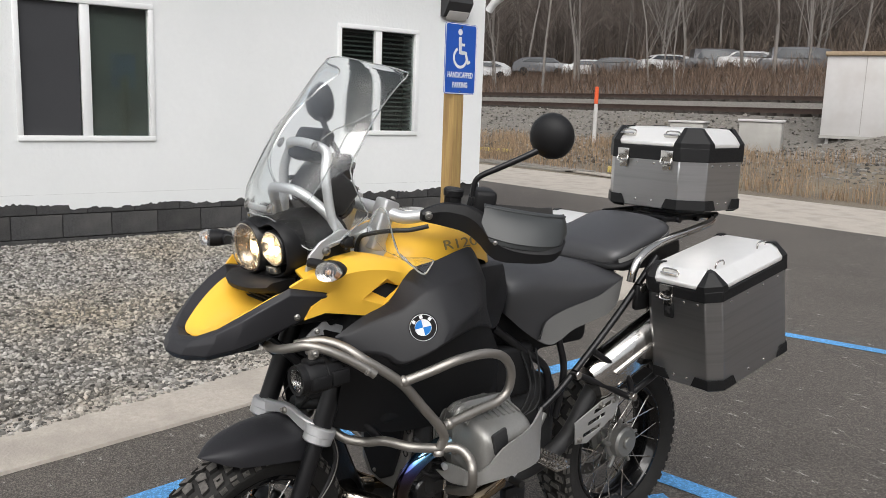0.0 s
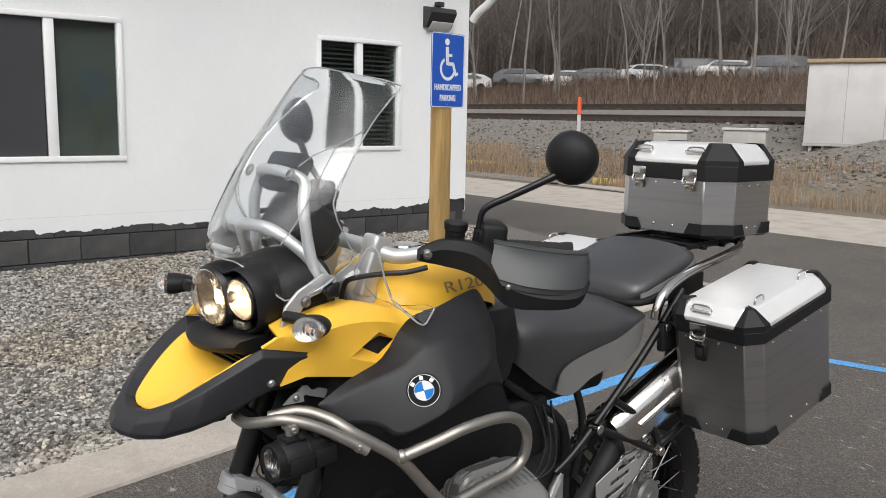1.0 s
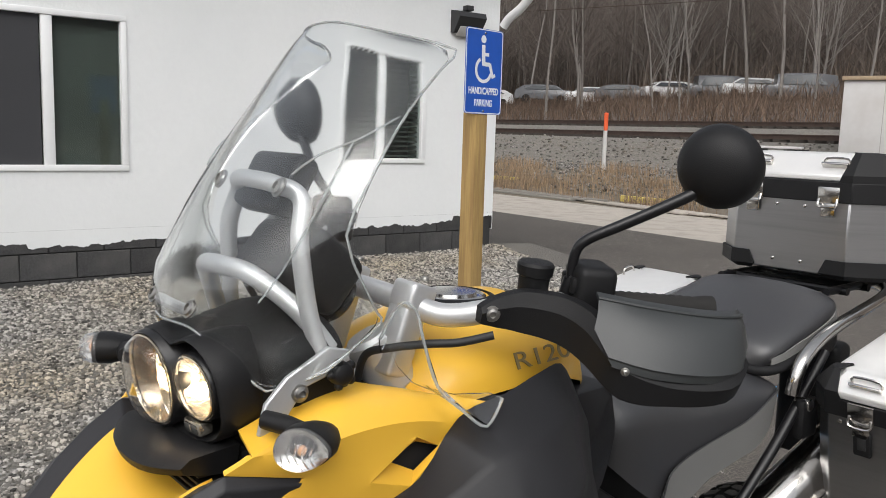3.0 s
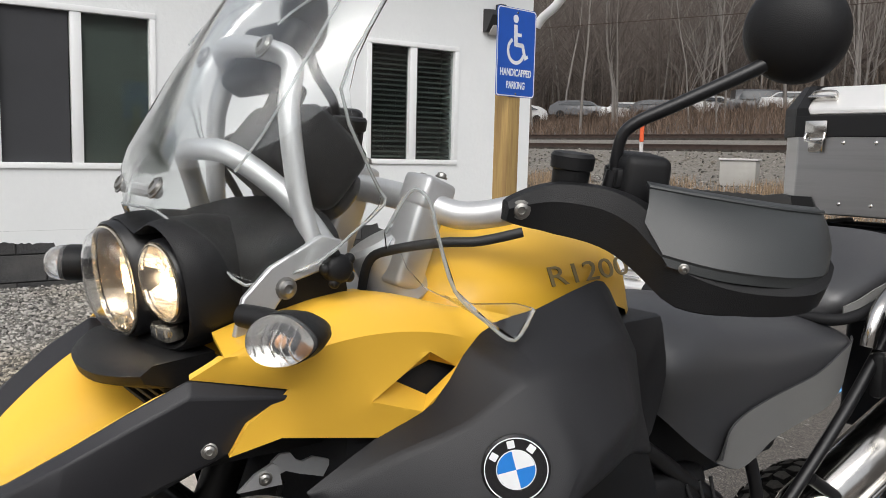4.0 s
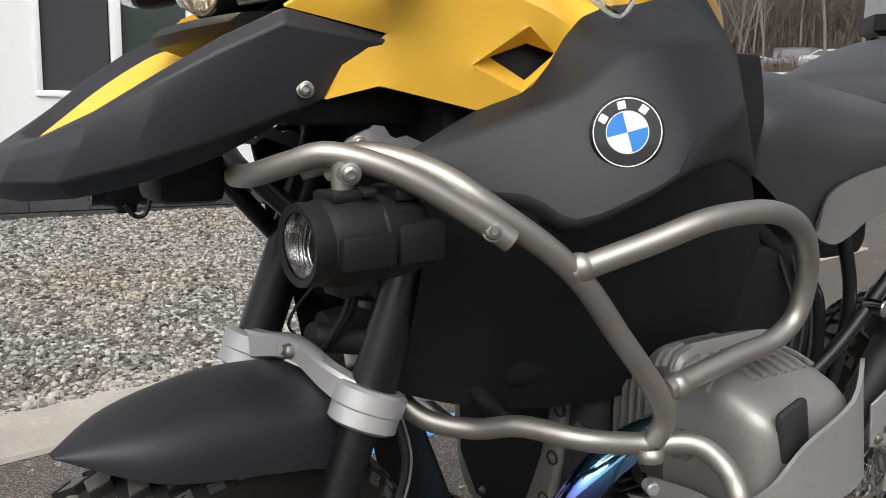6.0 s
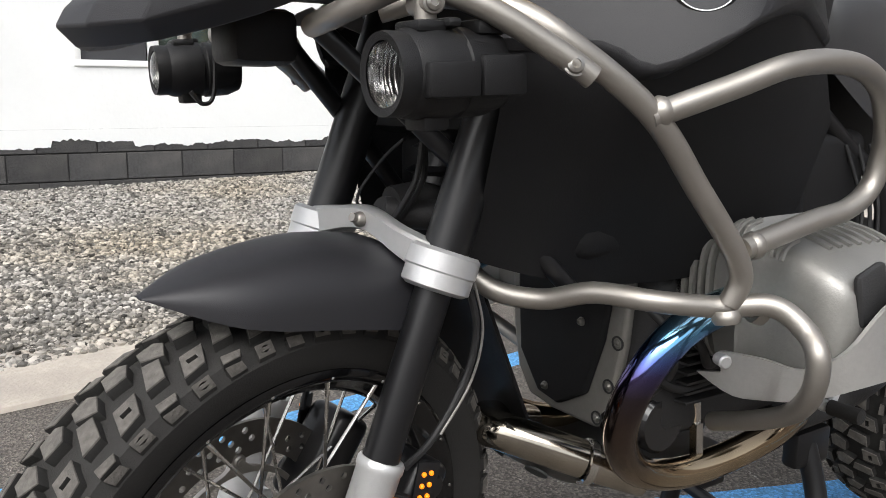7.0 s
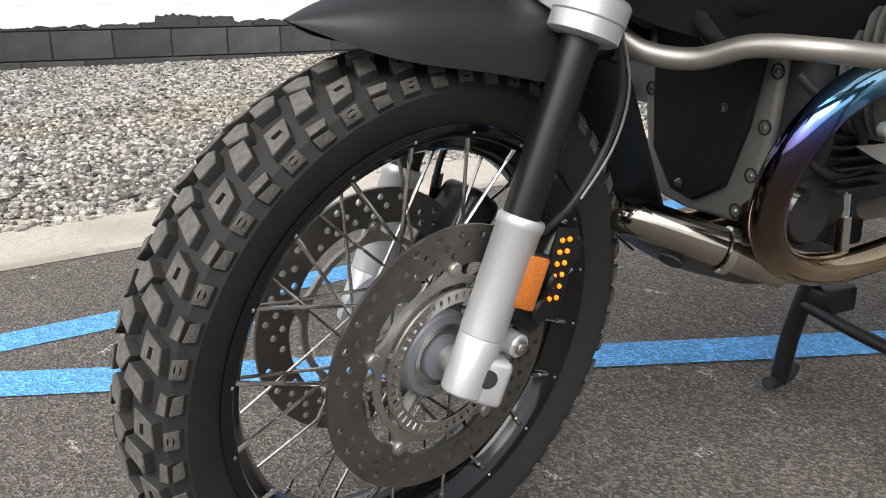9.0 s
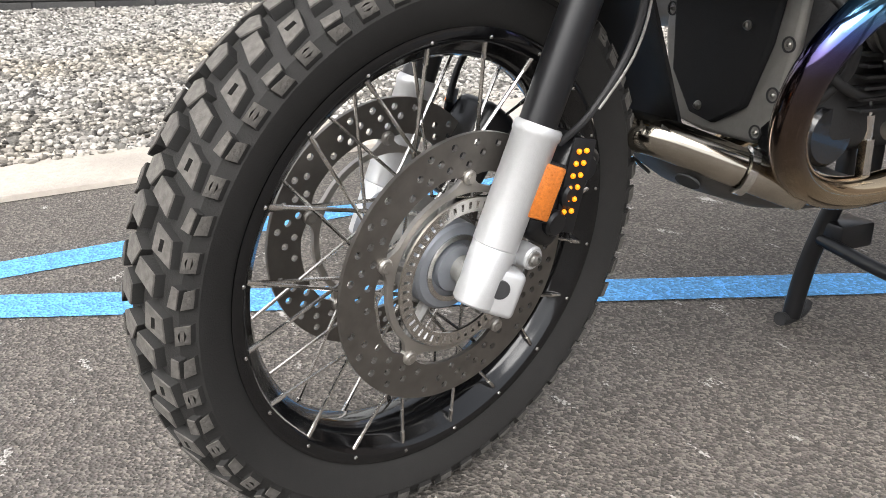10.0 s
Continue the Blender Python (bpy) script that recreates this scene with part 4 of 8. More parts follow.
def tread(w, r_top, half, periods):
    """Tread blocks, each its own piece: slotted diamonds, pointed lugs, centre lugs, shoulder lugs."""
    k = half / 0.056
    p = 2 * math.pi / periods

    def at(u, phi, drop):
        a, over = abs(u) / 0.056, max(0.0, abs(u) - 0.048)
        y = min(abs(u), 0.048) + 0.012 * (1 - math.exp(-over / 0.012))
        fall = 0.004 * a + 0.015 * a ** 3 if over == 0 else 0.0128 + 0.66 * over + 8 * over * over
        tilt = min(0.8, 14 * max(0.0, abs(u) - 0.036))
        r = r_top - fall - drop * (1 - 0.35 * tilt)
        return Vector((r * math.cos(phi), math.copysign(y - drop * tilt * 0.6, u) * k, r * math.sin(phi)))

    def block(corners, slot):
        bm = bmesh.new()
        n = len(corners)
        cy, cp = sum(a for a, b in corners) / n, sum(b for a, b in corners) / n

        def scaled(f, drop, g=None):
            return [bm.verts.new(at(cy + (a - cy) * f, (cp + (b - cp) * (g or f)) * p, drop)) for a, b in corners]
        loops = [scaled(1.04, 0.015), scaled(1.0, 0.0012), scaled(0.95, 0.0)]
        if slot:
            loops.append([bm.verts.new(at(cy + a * 0.0021, (cp + b * 0.075) * p, 0.0)) for a, b in ((-1, 1), (1, 1), (1, -1), (-1, -1))])
            loops.append([bm.verts.new(at(cy + a * 0.0019, (cp + b * 0.070) * p, 0.006)) for a, b in ((-1, 1), (1, 1), (1, -1), (-1, -1))])
        for j, (A, B) in enumerate(zip(loops, loops[1:])):
            for i in range(n):
                f = bm.faces.new((A[i], A[(i + 1) % n], B[(i + 1) % n], B[i]))
                # plain rubber on sides and slot floors, darkening them for shade in the gaps
                f.material_index = 1 if j in (0, 3) else 0
        bm.faces.new(loops[-1]).material_index = 1 if slot else 0
        return bm

    shapes = [([(0.0255, 0.53), (0.0440, 0.39), (0.0460, 0.05), (0.0255, 0.19)], True), ([(0.0115, 1.03), (0.0335, 0.91), (0.0335, 0.62), (0.0065, 0.81)], False),
              ([(0.0545, 0.04), (0.0680, 0.05), (0.0680, 0.33), (0.0545, 0.31)], True), ([(0.0475, 0.57), (0.0550, 0.54), (0.0560, 0.81), (0.0500, 0.86)], False), ([(0.0590, 0.54), (0.0700, 0.57), (0.0700, 0.84), (0.0610, 0.80)], False),
              ([(0.0115, 0.11), (-0.0050, 0.24), (-0.0150, 0.16), (-0.0150, -0.10), (0.0005, -0.15)], False), ([(0.0035, 0.62), (-0.0120, 0.75), (-0.0200, 0.67), (-0.0200, 0.40), (0.0010, 0.33)], False),
              ([(-0.0262, 1.03), (-0.0440, 0.89), (-0.0460, 0.55), (-0.0262, 0.69)], True), ([(-0.0235, 0.50), (-0.0350, 0.41), (-0.0350, 0.12), (-0.0235, 0.28)], False),
              ([(-0.0545, 0.54), (-0.0680, 0.55), (-0.0680, 0.83), (-0.0545, 0.81)], True), ([(-0.0475, 0.07), (-0.0680, 0.04), (-0.0680, 0.31), (-0.0500, 0.36)], False)]
    for cs, slot in shapes:
        me = None
        for i in range(periods):
            if me is None:
                o = part("tread_block", block(cs, slot), [KNOB, RUBBER], w, sharp=30)
                me = o.data
            else:
                o = new("tread_block", me)
                o.parent = w
            o.matrix_basis = Matrix.Rotation(-p * i, 4, "Y")


TREADS = []


def wheel(name, m, r_top, half, rim_r, pitches, discs, label):
    w = empty(name, m, bike)
    w["label"] = label
    part("tyre", tyre_mesh(r_top, half, rim_r), RUBBER, w, "dusty knobbly black tyre", sharp=30)
    TREADS.append((w, r_top, half, pitches))
    k = half / 0.056
    bm = bmesh.new()
    R = rim_r
    lathe(bm, [(R + 0.004, -0.045 * k), (R - 0.003, -0.047 * k), (R - 0.010, -0.044 * k), (R - 0.014, -0.036 * k), (R - 0.022, -0.030 * k), (R - 0.030, -0.014 * k), (R - 0.031, 0.014 * k),
               (R - 0.022, 0.030 * k), (R - 0.014, 0.036 * k), (R - 0.010, 0.044 * k), (R - 0.003, 0.047 * k), (R + 0.004, 0.045 * k)], AXLE, 96, closed=True)
    part("rim", bm, RIM_BLACK, w, "gloss black rim", sharp=50)
    # crossed spokes from hub flanges to the rim's shoulders
    kinds = {}
    for i in range(40):
        s, lead = (1 if i % 2 else -1), (1 if (i // 2) % 2 else -1)
        key = (s, lead)
        if key not in kinds:
            a = radians(lead * 62)
            h = Vector((0.050 * math.cos(a), s * 0.030, 0.050 * math.sin(a)))
            e = Vector((R - 0.012, s * 0.038 * k, 0))
            bm = bmesh.new()
            tube(bm, [h, e], 0.0021, seg=6, smooth=False)
            d = (e - h).normalized()
            tube(bm, [e - d * 0.016, e + d * 0.002], 0.0028, seg=8, smooth=False)
            bmesh.ops.create_uvsphere(bm, u_segments=8, v_segments=5, radius=0.0024, matrix=Matrix.Translation((R - 0.005, s * 0.0455 * k, 0)))
            sp = part("spoke", bm, SPOKE_STEEL, w)
            kinds[key] = sp.data
        else:
            sp = new("spoke", kinds[key])
            sp.parent = w
        sp.matrix_basis = Matrix.Rotation(-2 * math.pi * i / 40, 4, "Y")
    bm = bmesh.new()
    lathe(bm, [(0.0, -0.062), (0.02, -0.062), (0.022, -0.045), (0.054, -0.040), (0.056, -0.028), (0.036, -0.022), (0.034, 0.022), (0.056, 0.028), (0.054, 0.040), (0.022, 0.045), (0.020, 0.062), (0, 0.062)], AXLE, 40)
    part("hub", bm, ENGINE_GREY, w, "grey cast hub")
    for j in range(5):
        a = 2 * math.pi * j / 5
        bm = bmesh.new()
        tube(bm, [(0.03 * math.cos(a), 0.040, 0.03 * math.sin(a)), (0.062 * math.cos(a + 0.2), 0.047, 0.062 * math.sin(a + 0.2)), (0.092 * math.cos(a + 0.3), 0.052, 0.092 * math.sin(a + 0.3))], 0.008, seg=8, r_end=0.006)
        part("hub_arm", bm, ENGINE_GREY, w)
    for s in discs:
        bm = bmesh.new()
        q = AXLE if s > 0 else AXLE @ Matrix.Rotation(math.pi, 4, "X")
        lathe(bm, [(0.050, 0.030), (0.050, 0.058), (0.047, 0.061), (0.038, 0.062), (0.036, 0.058), (0.027, 0.058), (0.026, 0.066), (0.020, 0.067), (0.0, 0.067)], q, 40)
        part("bearing_seat", bm, HUB_GREY, w, "blue-grey machined bearing seat")
        bm = bmesh.new()
        lathe(bm, [(0.0385, 0.0622), (0.0385, 0.064), (0.033, 0.0642), (0.033, 0.0615)], q, 40)
        part("bearing_ring", bm, STEEL, w)
    for s in discs:
        y = 0.066 if s > 0 else -0.072
        holes = []
        for j in range(30):
            for q, (rr, da) in enumerate(((0.120, 0), (0.131, 0.075), (0.142, 0.15))):
                a = 2 * math.pi * j / 30 + da
                if (j + q) % 5 != 4:
                    holes.append(ring(0.0042, 8, (rr * math.cos(a), rr * math.sin(a))))
        flip = Matrix.Translation((0, y, 0)) @ AXLE
        inner = [((0.1115 - 0.006 * max(0, math.cos(5 * t)) ** 3) * math.cos(t), (0.1115 - 0.006 * max(0, math.cos(5 * t)) ** 3) * math.sin(t)) for t in [2 * math.pi * i / 72 for i in range(72)]]
        dk = part("brake_disc", plate(ring(0.1525, 96), 0.0048, [inner] + holes, flip), DISC_STEEL, w, "drilled steel brake disc")
        car_o = [((0.0955 + 0.0125 * max(0, math.cos(5 * t)) ** 5) * math.cos(t), (0.0955 + 0.0125 * max(0, math.cos(5 * t)) ** 5) * math.sin(t)) for t in [2 * math.pi * i / 96 for i in range(96)]]
        part("disc_carrier", plate(car_o, 0.006, [ring(0.0885, 64)], flip @ pose(0, 0, -0.001 if s > 0 else 0.0)), BAR_STEEL, w, "steel disc carrier")
        slots = []
        for j in range(48):
            a = 2 * math.pi * j / 48
            slots.append([(rr * math.cos(a + o), rr * math.sin(a + o)) for rr, o in ((0.0735, -0.022), (0.0815, -0.022), (0.0815, 0.022), (0.0735, 0.022))])
        if s > 0:
            part("sensor_ring", plate(ring(0.0855, 72), 0.003, [ring(0.070, 64)] + slots, flip @ pose(0, 0, s * 0.009)), STEEL, w, "slotted steel sensor ring")
        for j in range(5):
            a = 2 * math.pi * j / 5
            bm = bmesh.new()
            q = flip @ pose(0.1065 * math.cos(a), 0.1065 * math.sin(a), 0)
            cyl(bm, q @ Vector((0, 0, -0.004)), q @ Vector((0, 0, 0.010)), 0.0082, 16, bevel=0.002)
            cyl(bm, q @ Vector((0, 0, -0.005)), q @ Vector((0, 0, 0.011)), 0.004, 6)
            part("rivet", bm, BAR_STEEL, w)
    return w


FRONT = STEER @ pose(0.005, -0.003, 0.324)
front_wheel = wheel("front_wheel", FRONT, 0.326, 0.056, 0.247, 28, (1, -1), "spoked front wheel turned slightly to its left")
rear_wheel = wheel("rear_wheel", pose(-1.41, 0, 0.322), 0.314, 0.072, 0.218, 26, (-1,), "spoked rear wheel with knobbly tyre")


# -- fork --
def fk(z, dx=0.0, y=0.0):
    """A point on the fork leg's axis at height z."""
    return Vector((0.009 - 0.35 * (z - 0.30) + dx, y, z))


LEG = 0.097
SIDE = Matrix.Rotation(math.atan(0.364), 4, "Y")
for s in (1, -1):
    y = s * LEG
    bm = bmesh.new()
    q = Matrix.Translation(fk(0.30, 0, y)) @ Matrix.Rotation(-math.atan(0.364), 4, "Y")
    lathe(bm, [(0, 0.0), (0.0215, 0.0), (0.0235, 0.0025), (0.0240, 0.064), (0.0232, 0.0655), (0.0243, 0.067), (0.0243, 0.184), (0.0256, 0.186), (0.0256, 0.194), (0.0235, 0.197), (0.0, 0.197)], q, 40)
    slider = bpart("fork_slider", bm, SILVER, "silver painted fork slider", STEER)
    bm = bmesh.new()
    ql0 = q @ Matrix.Rotation(radians(-30 * s), 4, "Z")
    box(bm, (-0.041, min(-s * 0.020, s * 0.019), -0.004), (-0.002, max(-s * 0.020, s * 0.019), 0.048), 0.007, m=ql0, seg=3)
    bpart("axle_lug", bm, SILVER, "cast silver axle clamp", parent=slider)
    # solid dark disc, the axle hole's shade put into its colour
    bm = bmesh.new()
    cyl(bm, ql0 @ Vector((-0.016, s * 0.012, 0.026)), ql0 @ Vector((-0.016, s * 0.0205, 0.026)), 0.0105, 24, bevel=0.001)
    bpart("axle_end", bm, DARK_ENGINE, "dark disc standing for the shaded axle hole", parent=slider)
    bm = bmesh.new()
    cyl(bm, (0.0, y - s * 0.004, 0.324), (0.0, s * 0.03, 0.324), 0.0155, 24)
    lathe(bm, [(0.0155, 0.0), (0.020, 0.002), (0.020, 0.008), (0.0155, 0.010)], Matrix.Translation((0, s * 0.076, 0.324)) @ Matrix.Rotation(radians(-90 * s), 4, 'X'), 24)
    bpart("axle", bm, ENGINE_GREY, "", STEER)
    bm = bmesh.new()
    tube(bm, [fk(0.47, 0, y), fk(0.66, 0, y)], 0.0200, seg=28, smooth=False)
    bpart("fork_tube", bm, BLACK_METAL, "black lower fork tube", STEER)
    bm = bmesh.new()
    tube(bm, [fk(0.68, 0, y), fk(1.08, 0, y)], 0.0248, seg=28, smooth=False)
    bpart("fork_tube", bm, BLACK_METAL, "glossy black upper fork tube", STEER)
    bm = bmesh.new()
    q2 = Matrix.Translation(fk(0.659, 0, y)) @ Matrix.Rotation(-math.atan(0.364), 4, "Y")
    lathe(bm, [(0, 0), (0.031, 0), (0.0370, 0.004), (0.0370, 0.020), (0.0385, 0.022), (0.0385, 0.040), (0.0350, 0.044), (0, 0.044)], q2, 40)
    bpart("fork_clamp", bm, SILVER, "silver fork clamp", STEER)
    # amber side reflector on a black backing
    qr = Matrix.Translation(fk(0.4205, -0.021, y + s * 0.019)) @ Matrix.Rotation(-math.atan(0.35), 4, "Y") @ Matrix.Rotation(radians(s * -24), 4, "Z")
    bm = bmesh.new()
    box(bm, (-0.0175, -0.007, -0.0315), (0.0165, 0.004, 0.0315), 0.003, m=qr)
    rb = bpart("reflector_base", bm, BLACK_PLASTIC, "", STEER)
    bm = bmesh.new()
    box(bm, (-0.0140, min(s * 0.003, s * 0.010), -0.0290), (0.0140, max(s * 0.003, s * 0.010), 0.0290), 0.003, m=qr)
    bpart("reflector", bm, AMBER, "amber ribbed side reflector", parent=rb)
    # brake caliper behind the leg
    cal = bmesh.new()
    qc = Matrix.Translation(fk(0.40, -0.085, s * 0.068)) @ Matrix.Rotation(-math.atan(0.364) - 0.25, 4, "Y")
    box(cal, (-0.030, -0.032, -0.062), (0.028, 0.034, 0.062), 0.014, m=qc, seg=3)
    for dz in (-0.034, 0.0, 0.034):
        a, b = qc @ Vector((0, s * 0.030, dz)), qc @ Vector((0, s * 0.043, dz))
        cyl(cal, a, b, 0.015, 18, bevel=0.003)
    cp = bpart("brake_caliper", cal, BLACK_METAL, "black brake caliper", STEER)
    lug = bmesh.new()
    tube(lug, [fk(0.345, -0.02, y), fk(0.335, -0.055, y - s * 0.006), fk(0.31, -0.075, s * 0.075)], 0.011, seg=10)
    a = fk(0.345, -0.045, y)
    cyl(lug, a, a + Vector((0, s * 0.022, 0)), 0.0135, 20, bevel=0.002)
    bpart("caliper_lug", lug, SILVER, "", STEER)
    screw(a + Vector((0, s * 0.022, 0)), (0, s, 0), 0.007, slider)
    # strip of amber lights on a dark plate
    ql = Matrix.Translation(fk(0.414, -0.081, y + s * 0.010)) @ Matrix.Rotation(-0.16, 4, "Y") @ Matrix.Rotation(radians(s * -22), 4, "Z")
    bm = bmesh.new()
    box(bm, (-0.014, -0.002, -0.055), (0.012, 0.002, 0.050), 0.001, m=ql)
    strip = bpart("light_strip", bm, BLACK_METAL, "dark plate of small lamps", STEER)
    for i in range(6):
        for k in (0, 1):
            bm = bmesh.new()
            c = ql @ Vector((-0.0045 + 0.0085 * k, s * 0.003, 0.038 - 0.0135 * i - 0.002 * k))
            bmesh.ops.create_uvsphere(bm, u_segments=10, v_segments=6, radius=0.0030, matrix=Matrix.Translation(c))
            bpart("led", bm, AMBER_LED, "small lit amber lamp", parent=strip)
bm = bmesh.new()
br = smooth_line([fk(0.690, 0.012, LEG), fk(0.704, 0.026, 0.055), fk(0.716, 0.028, 0.0), fk(0.704, 0.026, -0.055), fk(0.690, 0.012, -LEG)], 8)
rows = []
for i, p in enumerate(br):
    h = 0.020 - 0.007 * math.sin(math.pi * i / (len(br) - 1))
    rows.append([p + Vector((a * 0.010, 0, b * h)) for a, b in ((1, -0.8), (1, 0.8), (0.6, 1), (-0.6, 1), (-1, 0.8), (-1, -0.8), (-0.6, -1), (0.6, -1))])
V = grid(bm, rows, close=True)
bm.faces.new(V[0]), bm.faces.new(V[-1])
brace = bpart("fork_brace", bm, SILVER, "silver cast fork brace", STEER)
bm = bmesh.new()
c = fk(0.716, 0.040, 0)
bmesh.ops.create_uvsphere(bm, u_segments=16, v_segments=10, radius=0.0085, matrix=Matrix.Translation(c))
cyl(bm, c, c + Vector((0.012, 0, 0.004)), 0.005, 8)
bpart("brace_bolt", bm, BAR_STEEL, "", parent=brace)
bm = bmesh.new()
tube(bm, [(-0.16, 0, 0.72), (-0.30, 0, 0.735), (-0.42, 0, 0.72)], 0.024, seg=14)
tube(bm, [(-0.15, 0.0, 0.715), (-0.28, 0.06, 0.70), (-0.42, 0.11, 0.66)], 0.018, seg=12)
tube(bm, [(-0.15, 0.0, 0.715), (-0.28, -0.06, 0.70), (-0.42, -0.11, 0.66)], 0.018, seg=12)
bpart("front_arm", bm, DARK_ENGINE, "dark cast front suspension arm")
bm = bmesh.new()
tube(bm, [(-0.22, 0, 0.74), (-0.30, 0, 0.98)], 0.03, seg=16, smooth=False)
for i in range(8):
    coil = bmesh.new()
    lathe(coil, [(0.030, -0.006), (0.041, 0.0), (0.030, 0.006)], Matrix.Translation(Vector((-0.225 - 0.009 * i, 0, 0.76 + 0.027 * i))), 20)
    bpart("spring_coil", coil, BLACK_METAL)
bpart("front_shock", bm, BLACK_METAL, "black front suspension strut")


# -- front fender and rear flap --
def fender():
    bm = bmesh.new()
    C = smooth_line([(0.158, 0, 0.676), (0.085, 0, 0.694), (-0.02, 0, 0.704), (-0.112, 0, 0.694)], 6)
    W = smooth_line([(0, 0.006, 0.6745), (0, 0.058, 0.648), (0, 0.078, 0.630), (0, 0.084, 0.612)], 6)
    rows = []
    for c, w in zip(C, W):
        row = []
        for i in range(17):
            a = radians(-90 + 180 * i / 16)
            sy, sz = math.sin(a), math.cos(a)
            row.append(Vector((c.x, w.y * math.copysign(abs(sy) ** 0.62, sy), w.z + (c.z - w.z) * abs(sz) ** 0.72)))
        rows.append(row)
    grid(bm, rows)
    return bm


add_mod(bpart("front_fender", fender(), BEAK_BLACK, "matt black front fender", STEER), "SOLIDIFY", thickness=0.003)
bm = bmesh.new()
rows = []
for i in range(9):
    s = i / 8
    p = Vector((-0.262 - 0.105 * s, 0, 0.612 - 0.225 * s))
    w = 0.052 + 0.030 * s
    rows.append([p + Vector((-0.025 * (1 - abs(t) ** 2), t * w, 0)) for t in (-1, -0.66, -0.33, 0, 0.33, 0.66, 1)])
grid(bm, rows)
add_mod(bpart("rear_flap", bm, BLACK_PLASTIC, "black mud flap behind the front wheel", STEER), "SOLIDIFY", thickness=0.004)
for s in (1, -1):
    bm = bmesh.new()
    tube(bm, [(-0.150, s * 0.112, 0.67), (-0.172, s * 0.114, 0.61), (-0.165, s * 0.110, 0.55), (-0.125, s * 0.106, 0.49), (-0.10, s * 0.09, 0.455)], 0.0042, seg=8)
    bpart("brake_hose", bm, CHAMOIS, "black brake hose", STEER)
bm = bmesh.new()
tube(bm, [(-0.155, 0.116, 0.672), (-0.177, 0.119, 0.61), (-0.170, 0.115, 0.548), (-0.130, 0.112, 0.495)], 0.0016, seg=6)
bpart("sensor_cable", bm, FLANGE_GREY, "thin grey sensor cable", STEER)
for k, (dx, c) in enumerate(((0.0, CHAMOIS), (0.012, CHAMOIS))):
    bm = bmesh.new()
    tube(bm, [(-0.155 + dx, 0.0, 0.705), (-0.165 + dx, 0.025, 0.76), (-0.15, 0.035, 0.82), (-0.17, 0.03, 0.90)], 0.0035, seg=7)
    bpart("cable", bm, c, "", STEER)
bm = bmesh.new()
tube(bm, [(-0.155, -0.02, 0.70), (-0.14, -0.055, 0.72), (-0.15, -0.03, 0.77), (-0.155, 0.0, 0.80)], 0.002, seg=6)
bpart("cable", bm, CHAMOIS, "", STEER)


# -- nose and beak --
def mirrored(rows):
    """Rows of points from the left edge to the middle, carried on to the right edge."""
    return [[Vector(p) for p in r] + [Vector((p[0], -p[1], p[2])) for p in r[::-1] if abs(p[1]) > 1e-6] for r in rows]


def skin(rows, thick=0.003, crease=()):
    bm = bmesh.new()
    grid(bm, [[Vector(p) for p in r] for r in rows])
    return bm


T = [(-0.130, 0.183, 1.037), (-0.040, 0.168, 1.055), (0.010, 0.155, 1.029), (0.054, 0.135, 1.000), (0.100, 0.100, 0.966), (0.135, 0.055, 0.943), (0.152, 0.0, 0.937)]
M1 = [(-0.112, 0.180, 1.014), (-0.028, 0.176, 1.010), (0.020, 0.165, 0.985), (0.068, 0.146, 0.962), (0.118, 0.112, 0.936), (0.160, 0.060, 0.922), (0.176, 0.0, 0.920)]
M2 = [(-0.074, 0.170, 0.978), (0.004, 0.156, 0.948), (0.040, 0.147, 0.934), (0.082, 0.132, 0.920), (0.132, 0.100, 0.905), (0.168, 0.052, 0.903), (0.184, 0.0, 0.905)]
M3 = [(-0.060, 0.150, 0.966), (0.002, 0.128, 0.928), (0.036, 0.118, 0.914), (0.072, 0.106, 0.902), (0.116, 0.082, 0.890), (0.150, 0.042, 0.885), (0.166, 0.0, 0.886)]
M4 = [(-0.060, 0.10, 0.965), (0.0, 0.09, 0.935), (0.03, 0.08, 0.925), (0.06, 0.07, 0.915), (0.10, 0.05, 0.905), (0.13, 0.03, 0.90), (0.14, 0.0, 0.90)]
M0 = [(-0.127, 0.1885, 1.030), (-0.036, 0.1785, 1.041), (0.017, 0.166, 1.015), (0.064, 0.146, 0.987), (0.112, 0.109, 0.956), (0.149, 0.060, 0.936), (0.166, 0.0, 0.930)]
IN = [(-0.120, 0.150, 1.020), (-0.030, 0.127, 1.031), (0.012, 0.118, 1.009), (0.054, 0.098, 0.983), (0.098, 0.070, 0.950), (0.121, 0.046, 0.936), (0.130, 0.0, 0.933)]
bm = bmesh.new()
grid(bm, mirrored([IN]) + mirrored([T]) + mirrored([M0]) + mirrored([M1]) + mirrored([M2]) + mirrored([M3]) + mirrored([M4]))
beak = bpart("beak_edge", bm, BEAK_BLACK, "grained black plastic beak edge", sharp=22)
add_mod(beak, "BEVEL", width=0.0025, segments=3, angle=20)
E0 = [(-0.050, 0.124, 1.036), (-0.025, 0.128, 1.034), (0.012, 0.119, 1.012), (0.054, 0.099, 0.986), (0.098, 0.071, 0.953), (0.121, 0.047, 0.939), (0.130, 0.0, 0.936)]
E1 = [(-0.052, 0.098, 1.024), (-0.028, 0.098, 1.018), (0.011, 0.086, 1.000), (0.050, 0.071, 0.978), (0.088, 0.049, 0.951), (0.111, 0.026, 0.938), (0.119, 0.0, 0.936)]
